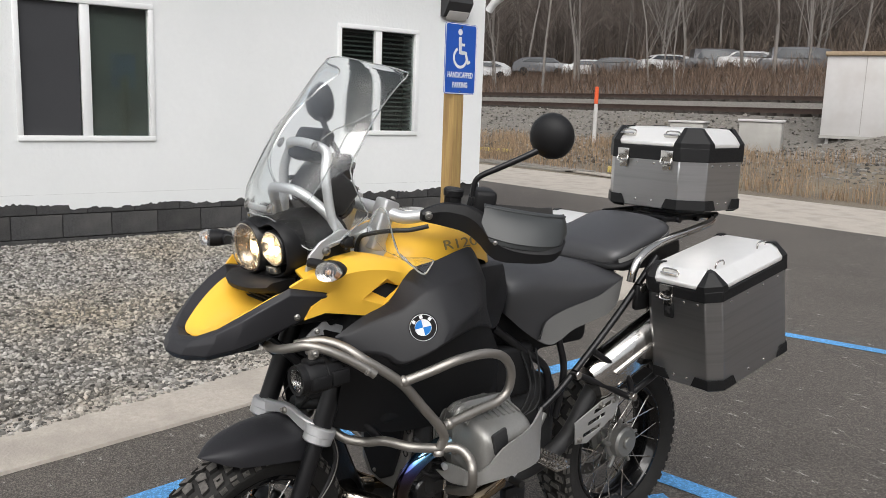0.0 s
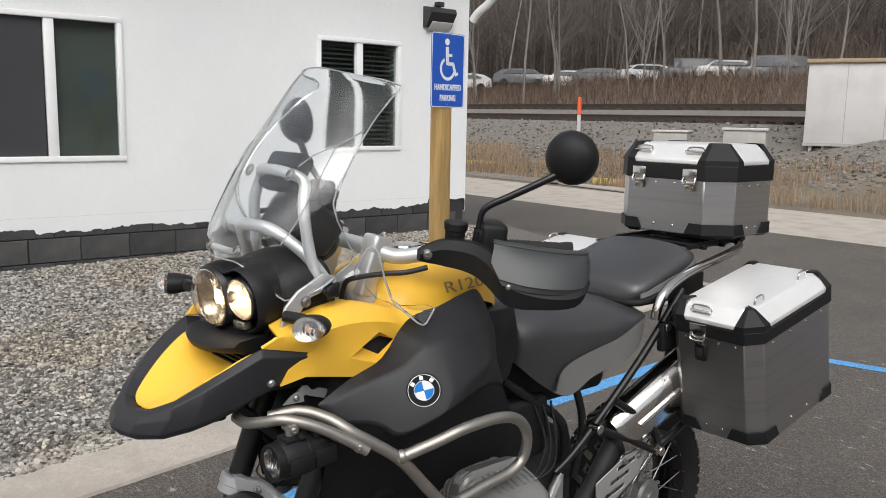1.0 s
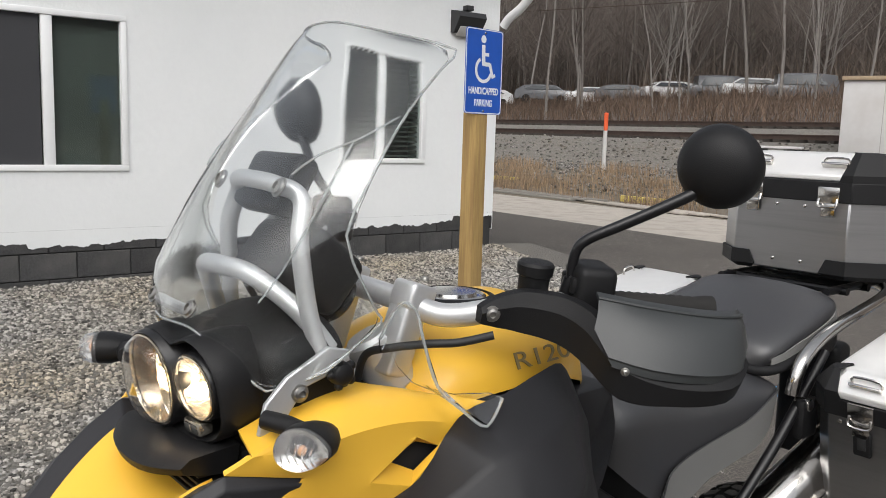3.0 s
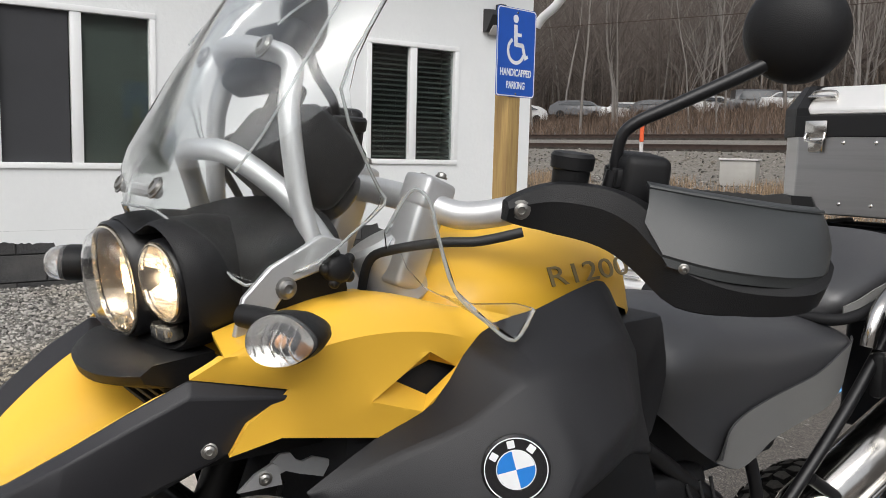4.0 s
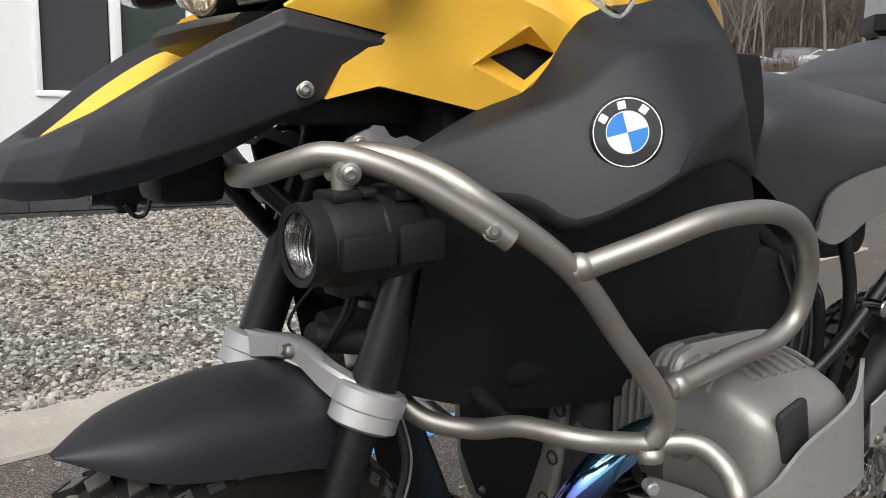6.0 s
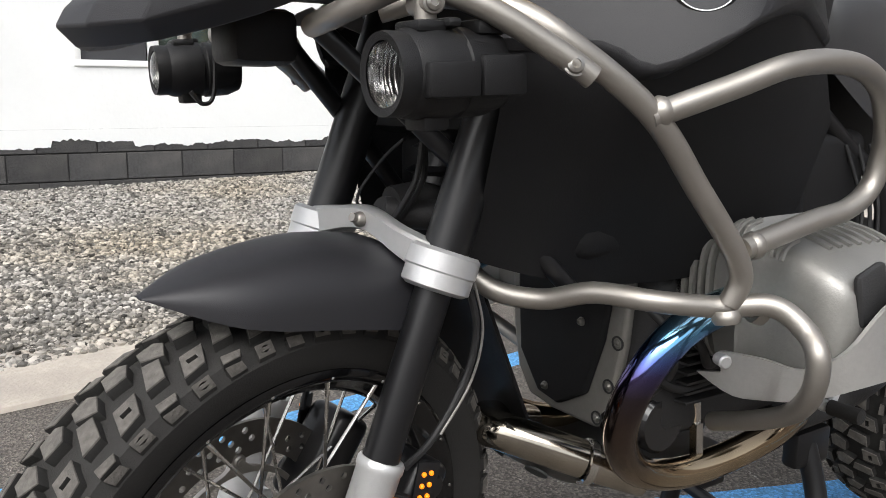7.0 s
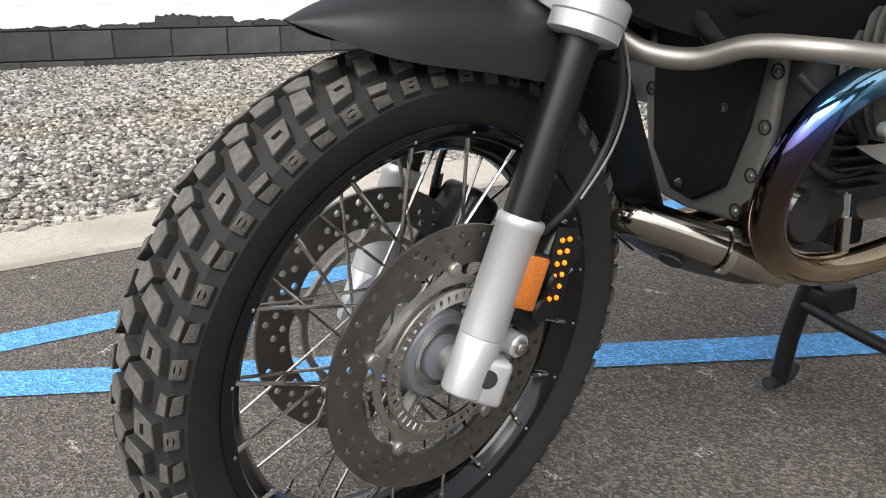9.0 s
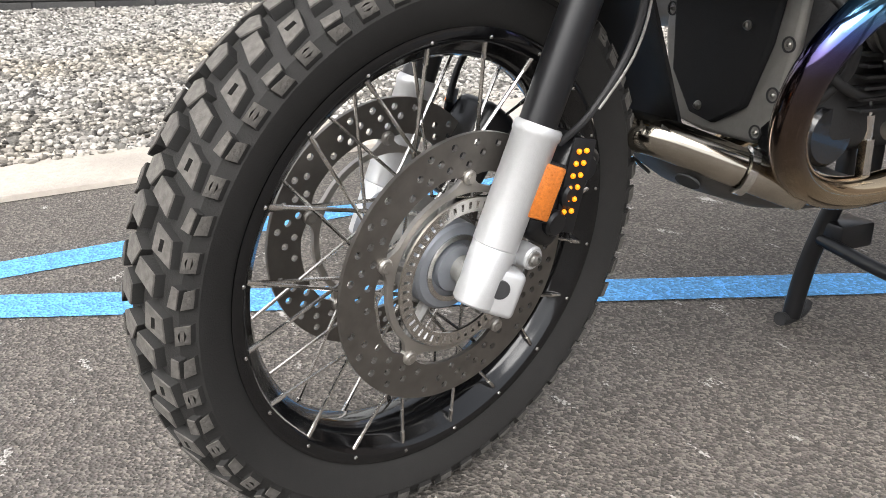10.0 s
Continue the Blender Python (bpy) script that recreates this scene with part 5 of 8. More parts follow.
E2 = [(-0.055, 0.072, 1.000), (-0.030, 0.070, 0.992), (0.010, 0.059, 0.980), (0.045, 0.046, 0.967), (0.078, 0.031, 0.949), (0.098, 0.014, 0.940), (0.104, 0.0, 0.938)]
E3 = [(-0.055, 0.0, 0.988), (-0.030, 0.0, 0.982), (0.010, 0.0, 0.973), (0.040, 0.0, 0.963), (0.066, 0.0, 0.950), (0.082, 0.0, 0.942), (0.088, 0.0, 0.940)]
bm = bmesh.new()
rows = []
for a, b, c, d in zip(E0, E1, E2, E3):
    rows.append([a, b, c, d, (c[0], -c[1], c[2]), (b[0], -b[1], b[2]), (a[0], -a[1], a[2])])
grid(bm, [[Vector(p) for p in r] for r in rows])
nose = add_mod(bpart("nose_panel", bm, YELLOW, "glossy yellow nose panel", sharp=60), "SUBSURF", levels=2)
add_mod(nose, "SOLIDIFY", thickness=0.003)
# dark backing box stands for shade between the slats
intake = bpart("air_intake", boxed((-0.115, -0.088, 0.985), (-0.100, 0.088, 1.045), 0.003), INNER_SHADE, "slatted air intake with a back coloured as shade")
for i in range(6):
    bpart("slat", boxed((-0.10, -0.085, 0.994 + 0.009 * i), (-0.045, 0.085, 0.998 + 0.009 * i), 0.001), BLACK_PLASTIC, parent=intake)
bm = bmesh.new()
rows = []
for i in range(13):
    a = -1 + 2 * i / 12
    x = 0.014 - 0.030 * abs(a) ** 2.5
    y = 0.104 * a
    rows.append([Vector((-0.09, y, 1.062)), Vector((x - 0.012, y, 1.055 - 0.006 * (1 - a * a))), Vector((x, y, 1.046 - 0.008 * (1 - a * a))), Vector((x - 0.004, y, 1.038 - 0.010 * (1 - a * a))), Vector((x - 0.03, y * 0.96, 1.030 - 0.010 * (1 - a * a))), Vector((-0.09, y * 0.9, 1.022))])
V = grid(bm, rows)
bm.faces.new(V[0]), bm.faces.new(V[-1])
bpart("headlight_lip", bm, BLACK_PLASTIC, "black lip below the headlight", sharp=50)
bpart("nose_underside", boxed((-0.20, -0.14, 0.955), (-0.05, 0.14, 0.99), 0.01), BLACK_PLASTIC)
bm = bmesh.new()
box(bm, (-0.04, -0.05, 0.875), (0.03, 0.03, 0.93), 0.012)
bpart("horn", bm, BLACK_PLASTIC, "black horn under the beak")
bm = bmesh.new()
tube(bm, [(-0.005, -0.235, 0.85), (-0.02, -0.235, 0.835), (-0.035, -0.235, 0.85), (-0.035, -0.225, 0.93)], 0.003, seg=6)
bpart("lamp_cable", bm, CHAMOIS)


# -- headlight --
def oval(rx, rz, n=40, p=2.0, tilt=0.0):
    out = []
    for i in range(n):
        a = 2 * math.pi * i / n
        y = rx * math.copysign(abs(math.cos(a)) ** (2 / p), math.cos(a))
        z = rz * math.copysign(abs(math.sin(a)) ** (2 / p), math.sin(a))
        out.append((y * math.cos(tilt) - z * math.sin(tilt), y * math.sin(tilt) + z * math.cos(tilt)))
    return out


HEAD = pose(-0.047, 0.0277, 1.131, 0, 8.5, 6.5)


def dome(bm, shape, c, steps, m=HEAD):
    """Rings of one outline, each at its own depth and scale: (x, scale)."""
    rows = [[m @ Vector((x, c[0] + y * s, c[1] + z * s)) for y, z in shape] for x, s in steps]
    return grid(bm, rows, close=True)


head = empty("headlight", pose(0, 0, 0), bike)
head["label"] = "twin round headlight in a black housing, lit"
big, small = oval(0.0515, 0.0590, 48, 2.25), oval(0.0415, 0.0398, 48, 2.1)
BC, SC = (-0.0485, -0.008), (0.0440, -0.0006)
bm = bmesh.new()
brow = [(y, z * (1.10 - 0.24 * math.exp(-(y / 0.026) ** 2)) if z > 0 else z) for y, z in oval(0.103, 0.0665, 64, 2.7)]
V = dome(bm, brow, (-0.003, -0.010), ((-0.056, 0.84), (-0.004, 0.90), (0.004, 0.955), (0.000, 1.0), (-0.02, 1.02), (-0.05, 0.99), (-0.085, 0.86), (-0.115, 0.66), (-0.13, 0.45)))
bm.faces.new(V[-1]), bm.faces.new(V[0])
part("housing", bm, BLACK_PLASTIC, head, "black headlight housing", sharp=50)
for shape, c, fwd in ((big, BC, 0.011), (small, SC, 0.002)):
    bm = bmesh.new()
    dome(bm, shape, c, ((-0.05, 0.99), (fwd, 0.99), (fwd + 0.003, 1.025), (fwd, 1.07), (-0.05, 1.10)))
    part("bezel", bm, BLACK_METAL, head, "black bezel round a lens", sharp=60)
for shape, c, nm in ((big, BC, "large"), (small, SC, "small")):
    fwd = 0.0130 if nm == "large" else 0.0040
    bm = bmesh.new()
    V = dome(bm, shape, c, ((fwd - 0.002, 0.975), (fwd - 0.014, 0.92), (fwd - 0.029, 0.72), (fwd - 0.039, 0.44), (fwd - 0.043, 0.14)))
    bm.faces.new(V[-1])
    part("reflector", bm, BROWNED_MIRROR if nm == "large" else HEAD_MIRROR, head, "lamp bowl browned for the dark reflection in it" if nm == "large" else "warm faceted lamp reflector", sharp=70)
    bm = bmesh.new()
    bmesh.ops.create_uvsphere(bm, u_segments=16, v_segments=10, radius=0.0078, matrix=HEAD @ pose(fwd - 0.014, c[0] + (0.022 if nm == "large" else -0.006), c[1] - 0.008))
    part("bulb", bm, BULB, head, "lit warm white bulb")
    bm = bmesh.new()
    g = 0.92 if nm == "large" else 0.46
    V = dome(bm, shape, c, ((fwd - 0.002, 0.985), (fwd + 0.008 * g, 0.965), (fwd + 0.017 * g, 0.88), (fwd + 0.023 * g, 0.70), (fwd + 0.027 * g, 0.42), (fwd + 0.028 * g, 0.15)))
    bm.faces.new(V[-1])
    o = part("lens", bm, LENS, head, "clear domed lamp lens", sharp=70)
    bm = bmesh.new()
    dome(bm, shape, c, ((fwd - 0.034, 0.60), (fwd - 0.020, 0.58), (fwd - 0.020, 0.54), (fwd - 0.034, 0.52)))
    part("reflector_ring", bm, HEAD_MIRROR, head, "bright inner ring of the lamp", sharp=60)
    add_mod(o, "SOLIDIFY", thickness=0.0012)
    o.visible_shadow = False
    bm = bmesh.new()
    V = dome(bm, shape, c, ((fwd, 1.0), (fwd + 0.003, 1.0), (fwd + 0.004, 0.955), (fwd, 0.945)))
    part("lens_rim", bm, HEAD_MIRROR, head, "bright lens rim", sharp=60)
bm = bmesh.new()
V = dome(bm, oval(0.019, 0.046, 36, 2.0), (BC[0] + 0.024, BC[1] - 0.002), ((0.006, 1.0), (0.008, 0.96), (-0.004, 0.86), (-0.016, 0.66), (-0.022, 0.36), (-0.024, 0.1)))
bm.faces.new(V[-1])
part("shade_cup", bm, HEAD_MIRROR, head, "bright projector cup behind the large lens", sharp=40)
for z0, z1 in ((-0.016, -0.013), (0.016, 0.018)):
    part("cup_bar", boxed((-0.006, BC[0] + 0.009, z0 + BC[1]), (0.006, BC[0] + 0.040, z1 + BC[1]), 0.001, m=HEAD), HEAD_MIRROR, head)
bm = bmesh.new()
V = dome(bm, oval(0.118, 0.074, 40, 3.2), (0.0, -0.020), ((-0.050, 0.80), (-0.066, 0.93), (-0.090, 1.0), (-0.140, 1.04), (-0.165, 1.0)))
bm.faces.new(V[0]), bm.faces.new(V[-1])
part("lamp_cowl", bm, BLACK_PLASTIC, head, "black cowl behind the headlight", sharp=50)
for k in range(4):
    part("lens_rib", boxed((0.010, BC[0] - 0.018 + 0.008 * k, BC[1] - 0.053), (0.016, BC[0] - 0.015 + 0.008 * k, BC[1] - 0.039), 0.001, m=HEAD), HEAD_MIRROR, head)
bm = boxed((-0.010, 0.011, -0.063), (0.010, 0.049, -0.045), 0.004, m=HEAD)
plamp = part("position_lamp", bm, HEAD_MIRROR, head, "small rectangular position lamp")
part("lamp_window", boxed((0.009, 0.0155, -0.0595), (0.0112, 0.0445, -0.0485), 0.001, m=HEAD), FOG_MIRROR, plamp, "grey mirrored lamp window")
part("lamp_divider", boxed((0.0105, 0.029, -0.059), (0.0122, 0.0315, -0.049), 0.0006, m=HEAD), HEAD_MIRROR, plamp)


# -- turn signals --
for s in (1, -1):
    ts = empty("turn_signal", pose(-0.096, 0.250, 1.102, 0, 0, 34) if s > 0 else pose(-0.040, -0.240, 1.113, 0, 0, -30), bike)
    ts["label"] = "clear-lens turn signal on a black stalk"
    sh = [(y, z * (1 - 0.42 * max(0, s * y / 0.031) ** 1.5)) for y, z in oval(0.031, 0.0225, 32, 2.3)]
    bm = bmesh.new()
    V = grid(bm, [[Vector((x, y * k, z * k)) for y, z in sh] for x, k in ((0.004, 1.03), (-0.012, 1.03), (-0.035, 0.80), (-0.055, 0.45), (-0.062, 0.15))], close=True)
    bm.faces.new(V[-1]), bm.faces.new(V[0])
    part("shell", bm, BLACK_PLASTIC, ts, sharp=50)
    bm = bmesh.new()
    V = grid(bm, [[Vector((x, y * k, z * k)) for y, z in sh] for x, k in ((0.010, 0.985), (0.006, 0.6), (0.003, 0.3))], close=True)
    bm.faces.new(V[-1])
    part("reflector", bm, REFLECTOR, ts)
    bm = bmesh.new()
    bmesh.ops.create_uvsphere(bm, u_segments=14, v_segments=8, radius=0.0042, matrix=pose(0.012, 0.002, 0))
    part("bulb", bm, BULB_ORANGE, ts, "orange bulb")
    bm = bmesh.new()
    V = grid(bm, [[Vector((x, y * k, z * k)) for y, z in sh] for x, k in ((0.004, 1.0), (0.014, 0.98), (0.024, 0.86), (0.030, 0.60), (0.033, 0.25))], close=True)
    bm.faces.new(V[-1])
    o = part("lens", bm, FROSTED, ts, "clear ribbed lens", sharp=60)
    o.visible_shadow = False
    for k in range(5):
        bm = bmesh.new()
        y = -0.018 + 0.009 * k
        tube(bm, [(0.010, y * 0.9, -0.0145), (0.0255, y * 0.9, 0), (0.010, y * 0.9, 0.0145)], 0.0012, seg=5)
        part("lens_rib", bm, LENS, ts)
    bm = bmesh.new()
    tube(bm, [(-0.035, -s * 0.02, 0.0), (-0.042, -s * 0.045, 0.004), (-0.046, -s * 0.075, 0.006)], 0.013, seg=12, r_end=0.011)
    part("stalk", bm, BLACK_PLASTIC, ts, sharp=60)


# -- yellow flank panels with the vent opening --
KEY = {"a0": (-0.040, 0.168, 1.0545), "a1": (-0.067, 0.184, 1.075), "a2": (-0.174, 0.172, 1.119), "a3": (-0.254, 0.150, 1.129), "a4": (-0.357, 0.170, 1.092), "a5": (-0.415, 0.190, 1.077),
       "b1": (-0.105, 0.196, 1.066), "b2": (-0.190, 0.202, 1.086), "b3": (-0.282, 0.194, 1.080), "b4": (-0.348, 0.190, 1.062), "c1": (-0.130, 0.187, 1.037), "c2": (-0.205, 0.197, 1.040),
       "vl": (-0.258, 0.170, 1.024), "vt": (-0.304, 0.172, 1.040), "vr": (-0.334, 0.182, 1.031), "vb": (-0.299, 0.176, 1.003), "ap": (-0.217, 0.1965, 1.013), "ut": (-0.290, 0.193, 1.055), "lb": (-0.285, 0.190, 0.990), "d0": (-0.089, 0.183, 1.008), "d1": (-0.074, 0.177, 0.978),
       "d2": (-0.122, 0.188, 0.991), "d3": (-0.232, 0.189, 0.971), "d5": (-0.355, 0.189, 1.046), "e1": (-0.080, 0.120, 1.085), "e2": (-0.174, 0.105, 1.110), "e3": (-0.250, 0.100, 1.112), "e4": (-0.345, 0.115, 1.085)}
FACES = ["a0 a1 b1 c1", "a1 a2 b2 b1", "a2 a3 b3 b2", "a3 a4 b4 b3", "a4 a5 d5 b4", "b1 b2 c2 c1", "b2 b3 ut c2", "c2 ut ap", "ap ut vt vl", "b3 b4 vr ut", "ut vr vt", "b4 d5 vr", "c1 c2 d2 d0", "d0 d2 d1", "c2 ap d3 d2", "ap lb d3", "ap vl vb lb", "vb vr d5 lb",
         "e1 e2 a2 a1", "e2 e3 a3 a2", "e3 e4 a4 a3"]


def flank():
    bm = bmesh.new()
    vs = {k: bm.verts.new(v) for k, v in KEY.items()}
    for f in FACES:
        bm.faces.new([vs[k] for k in f.split()])
    cr = bm.edges.layers.float.new("crease_edge")
    fold = {vs[k] for k in ("b1", "b2", "b3", "b4", "c1")}
    lip = {vs[k] for k in ("vl", "vt", "vr", "vb", "ap", "ut", "lb")}
    for e in bm.edges:
        e[cr] = 1.0 if e.is_boundary or set(e.verts) <= fold or set(e.verts) <= lip else 0.0
    cv = bm.verts.layers.float.new("crease_vert")
    for v in bm.verts:
        v[cv] = 1.0 if v.is_boundary or v in fold or v in lip else 0.0
    return bm


for s in (1, -1):
    bm = flank()
    for v in bm.verts:
        v.co.y *= s
    fl = bpart("flank_panel", bm, YELLOW, "glossy yellow flank panel with a vent opening", sharp=24)
    add_mod(fl, "SUBSURF", levels=3)
    add_mod(fl, "SOLIDIFY", thickness=0.008)
    add_mod(fl, "BEVEL", width=0.0025, segments=2, angle=50)
    screw((-0.057, s * 0.171, 0.986), (0.35, s, 0.1), 0.0062)
    screw((-0.192, s * 0.190, 0.937), (0.3, s, 0), 0.0058)
    # dark box stands for the shade behind the vent opening
    bpart("vent_duct", boxed((-0.36, 0.09 if s > 0 else -0.16, 0.985), (-0.24, 0.16 if s > 0 else -0.09, 1.06), 0.01), INNER_SHADE, "dark box standing for the shaded duct")
    # aluminium bracket below the panel
    m = Matrix(((1, 0, 0, 0), (0, 0, 1, s * 0.146), (0, 1, 0, 0), (0, 0, 0, 1)))
    br2 = bpart("panel_bracket", plate([(-0.094, 0.929), (-0.112, 0.944), (-0.131, 0.952), (-0.137, 0.948), (-0.141, 0.928)], 0.004, m=m), SILVER, "silver pressed bracket")
    arm2 = [(-0.134, 0.949), (-0.144, 0.956), (-0.155, 0.955), (-0.162, 0.946), (-0.169, 0.943), (-0.181, 0.946), (-0.203, 0.938), (-0.193, 0.922), (-0.165, 0.931), (-0.150, 0.937), (-0.139, 0.934)]
    bpart("bracket_arm", plate(arm2, 0.004, m=Matrix.Translation((0, -s * 0.010, 0)) @ m), SILVER, parent=br2)
    screw((-0.122, s * 0.150, 0.939), (0.3, s, 0), 0.0060, br2)

# -- lamp and screen carrier --
for s in (1, -1):
    pts = [(-0.088, 1.085), (-0.097, 1.122), (-0.125, 1.150), (-0.181, 1.180), (-0.212, 1.172), (-0.210, 1.152), (-0.150, 1.134), (-0.112, 1.085)]
    m = Matrix(((1, 0, 0, 0), (0, 0, 1, s * 0.148), (0, 1, 0, 0), (0, 0, 0, 1)))
    cb = bpart("screen_bracket", plate(pts, 0.008, m=m), SILVER, "silver cast screen bracket")
    add_mod(cb, "BEVEL", width=0.002)
    screw((-0.141, s * 0.157, 1.129), (0, s, 0), 0.009, cb)
    bm = bmesh.new()
    cyl(bm, (-0.195, s * 0.150, 1.146), (-0.195, s * 0.172, 1.146), 0.015, 16, bevel=0.004)
    for k in range(5):
        a = 2 * math.pi * k / 5
        c = Vector((-0.195 + 0.015 * math.cos(a), s * 0.164, 1.146 + 0.015 * math.sin(a)))
        bmesh.ops.create_uvsphere(bm, u_segments=10, v_segments=8, radius=0.0062, matrix=Matrix.Translation(c))
    bpart("adjuster_knob", bm, BLACK_PLASTIC, "black star-shaped adjuster knob", parent=cb, sharp=60)
bm = bmesh.new()
tube(bm, [(-0.190, 0.128, 1.150), (-0.178, 0.112, 1.215), (-0.172, 0.100, 1.300), (-0.182, 0.085, 1.352), (-0.165, 0.05, 1.368), (-0.155, 0.0, 1.372), (-0.165, -0.05, 1.368), (-0.182, -0.085, 1.352), (-0.172, -0.100, 1.300), (-0.178, -0.112, 1.215), (-0.190, -0.128, 1.150)], 0.0115, seg=14, n=8)
bpart("screen_frame", bm, SILVER, "silver tubular screen frame")
bm = bmesh.new()
tube(bm, [(-0.205, 0.118, 1.165), (-0.172, 0.095, 1.215), (-0.135, 0.045, 1.255), (-0.118, 0.0, 1.262), (-0.118, -0.05, 1.258), (-0.135, -0.085, 1.235), (-0.16, -0.11, 1.18)], 0.0125, seg=14, n=8)
bpart("lamp_hoop", bm, SILVER, "silver tube arched over the lamp")
bm = bmesh.new()
tube(bm, [(-0.052, 0.055, 1.218), (-0.052, -0.055, 1.218)], 0.007, seg=10, smooth=False)
bpart("screen_cross_bar", bm, SILVER)

# -- clear screen --
#           z      x mid   half width  sweep back
LEVELS = [(1.245, -0.044, 0.200, 0.176), (1.28, -0.069, 0.205, 0.128), (1.34, -0.107, 0.200, 0.068), (1.40, -0.149, 0.200, 0.056), (1.46, -0.191, 0.193, 0.056),
          (1.505, -0.217, 0.176, 0.078), (1.54, -0.240, 0.172, 0.092), (1.565, -0.254, 0.155, 0.112), (1.580, -0.262, 0.110, 0.070)]
FOLD_HIGH = ((0.98, 1.475), (0.875, 1.445), (0.70, 1.418), (0.60, 1.392))
FOLD_SIDE = ((0.85, 1.440), (0.85, 1.401), (0.85, 1.349), (0.775, 1.289), (0.725, 1.252))
LOW = [(0, -0.036, 0, 1.203), (0.3, -0.050, 0.060, 1.200), (0.5, -0.075, 0.100, 1.165), (0.68, -0.112, 0.136, 1.128), (0.84, -0.175, 0.168, 1.155), (1, -0.226, 0.199, 1.212)]


def on_screen(a, z):
    """A point of the screen: a runs from edge to edge, z is the height on its middle line."""
    x, w, b = [float(np.interp(z, [r[0] for r in LEVELS], [r[k] for r in LEVELS])) for k in (1, 2, 3)]
    return Vector((x - b * a ** 4, w * a, z - 0.02 * a * a))


def low_edge(a):
    """The screen's lower edge, dipping at each side."""
    x, y, z = [float(np.interp(abs(a), [r[0] for r in LOW], [r[k] for r in LOW])) for k in (1, 2, 3)]
    return Vector((x, math.copysign(y, a), z))


rows = [[low_edge(i / 12) for i in range(-12, 13)]]
rows += [[on_screen(i / 12, z) for i in range(-12, 13)] for z, x, w, b in LEVELS]
bm = bmesh.new()
grid(bm, rows)
screen = bpart("windscreen", bm, CLEAR, "tall clear windscreen with swept-back sides", sharp=60)
add_mod(screen, "SUBSURF", levels=1)
add_mod(screen, "SOLIDIFY", thickness=0.004)
screen.visible_shadow = False
edge = [r[-1] for r in rows] + rows[-1][::-1][1:-1] + [r[0] for r in rows[::-1]] + rows[0][1:-1]
bm = bmesh.new()
tube(bm, edge, 0.0017, seg=6, n=2, closed=True)
bpart("screen_edge", bm, CLEAR_EDGE, "bright polished screen edge", parent=screen)
for s in (1, -1):
    # pale tubes draw the highlight along the screen's folds
    for fold in (FOLD_HIGH, FOLD_SIDE):
        bm = bmesh.new()
        tube(bm, [on_screen(s * a, z) + Vector((0.0015, 0, 0)) for a, z in fold], 0.0013, seg=6, n=2)
        bpart("screen_fold", bm, CLEAR_EDGE, "pale tube drawing the bright line of a moulded fold", parent=screen)
    screw((-0.050, s * 0.057, 1.222), (0.8, 0, 0.5), 0.010, screen)
    screw((-0.155, s * 0.081, 1.366), (0.85, 0, 0.45), 0.011, screen)
    # small clear side deflector
    D0 = [Vector((-0.258, s * 0.152, 1.178)), Vector((-0.283, s * 0.160, 1.222)), Vector((-0.299, s * 0.172, 1.214)), Vector((-0.304, s * 0.184, 1.175)), Vector((-0.316, s * 0.200, 1.118)), Vector((-0.345, s * 0.216, 1.086)), Vector((-0.370, s * 0.236, 1.066)), Vector((-0.404, s * 0.228, 1.095))]
    D1 = [Vector((-0.262, s * 0.150, 1.160)), Vector((-0.268, s * 0.152, 1.172)), Vector((-0.275, s * 0.154, 1.160)), Vector((-0.282, s * 0.158, 1.140)), Vector((-0.300, s * 0.166, 1.118)), Vector((-0.325, s * 0.176, 1.105)), Vector((-0.350, s * 0.188, 1.098)), Vector((-0.395, s * 0.210, 1.098))]
    bm = bmesh.new()
    grid(bm, [D0, [(a + b) / 2 for a, b in zip(D0, D1)], D1])
    df = bpart("side_deflector", bm, CLEAR, "small clear wind deflector", sharp=60)
    add_mod(df, "SOLIDIFY", thickness=0.003)
    df.visible_shadow = False
    bm = bmesh.new()
    tube(bm, D0, 0.0022, seg=6, n=4)
    bpart("deflector_edge", bm, CLEAR_EDGE, "", parent=df)

# -- instruments --
dash = empty("instrument_cluster", pose(0, 0, 0), bike)
dash["label"] = "dark grey instrument cluster behind the screen"
part("cluster_body", boxed((-0.05, -0.085, -0.045), (0.05, 0.085, 0.045), 0.02, m=pose(-0.225, 0, 1.255, 0, -40, 0), seg=3), BLACK_PLASTIC, dash)
for y, z in ((-0.03, 0.03), (0.035, -0.01)):
    bm = bmesh.new()
    q = pose(-0.225, 0, 1.255, 0, -40, 0)
    cyl(bm, q @ Vector((-0.05, y, z)), q @ Vector((-0.066, y, z)), 0.036, 28, bevel=0.004)
    part("dial", bm, BLACK_GLOSS, dash)
part("navigation_unit", boxed((-0.018, -0.07, -0.042), (0.018, 0.06, 0.042), 0.012, m=pose(-0.200, -0.01, 1.365, 0, -30, 0), seg=3), BLACK_PLASTIC, dash, "dark navigation unit")
part("navigation_mount", boxed((-0.012, -0.03, -0.05), (0.012, 0.03, 0.03), 0.008, m=pose(-0.212, 0, 1.31, 0, -25, 0)), BLACK_PLASTIC, dash)

# -- tank --
bm = bmesh.new()
rows = []
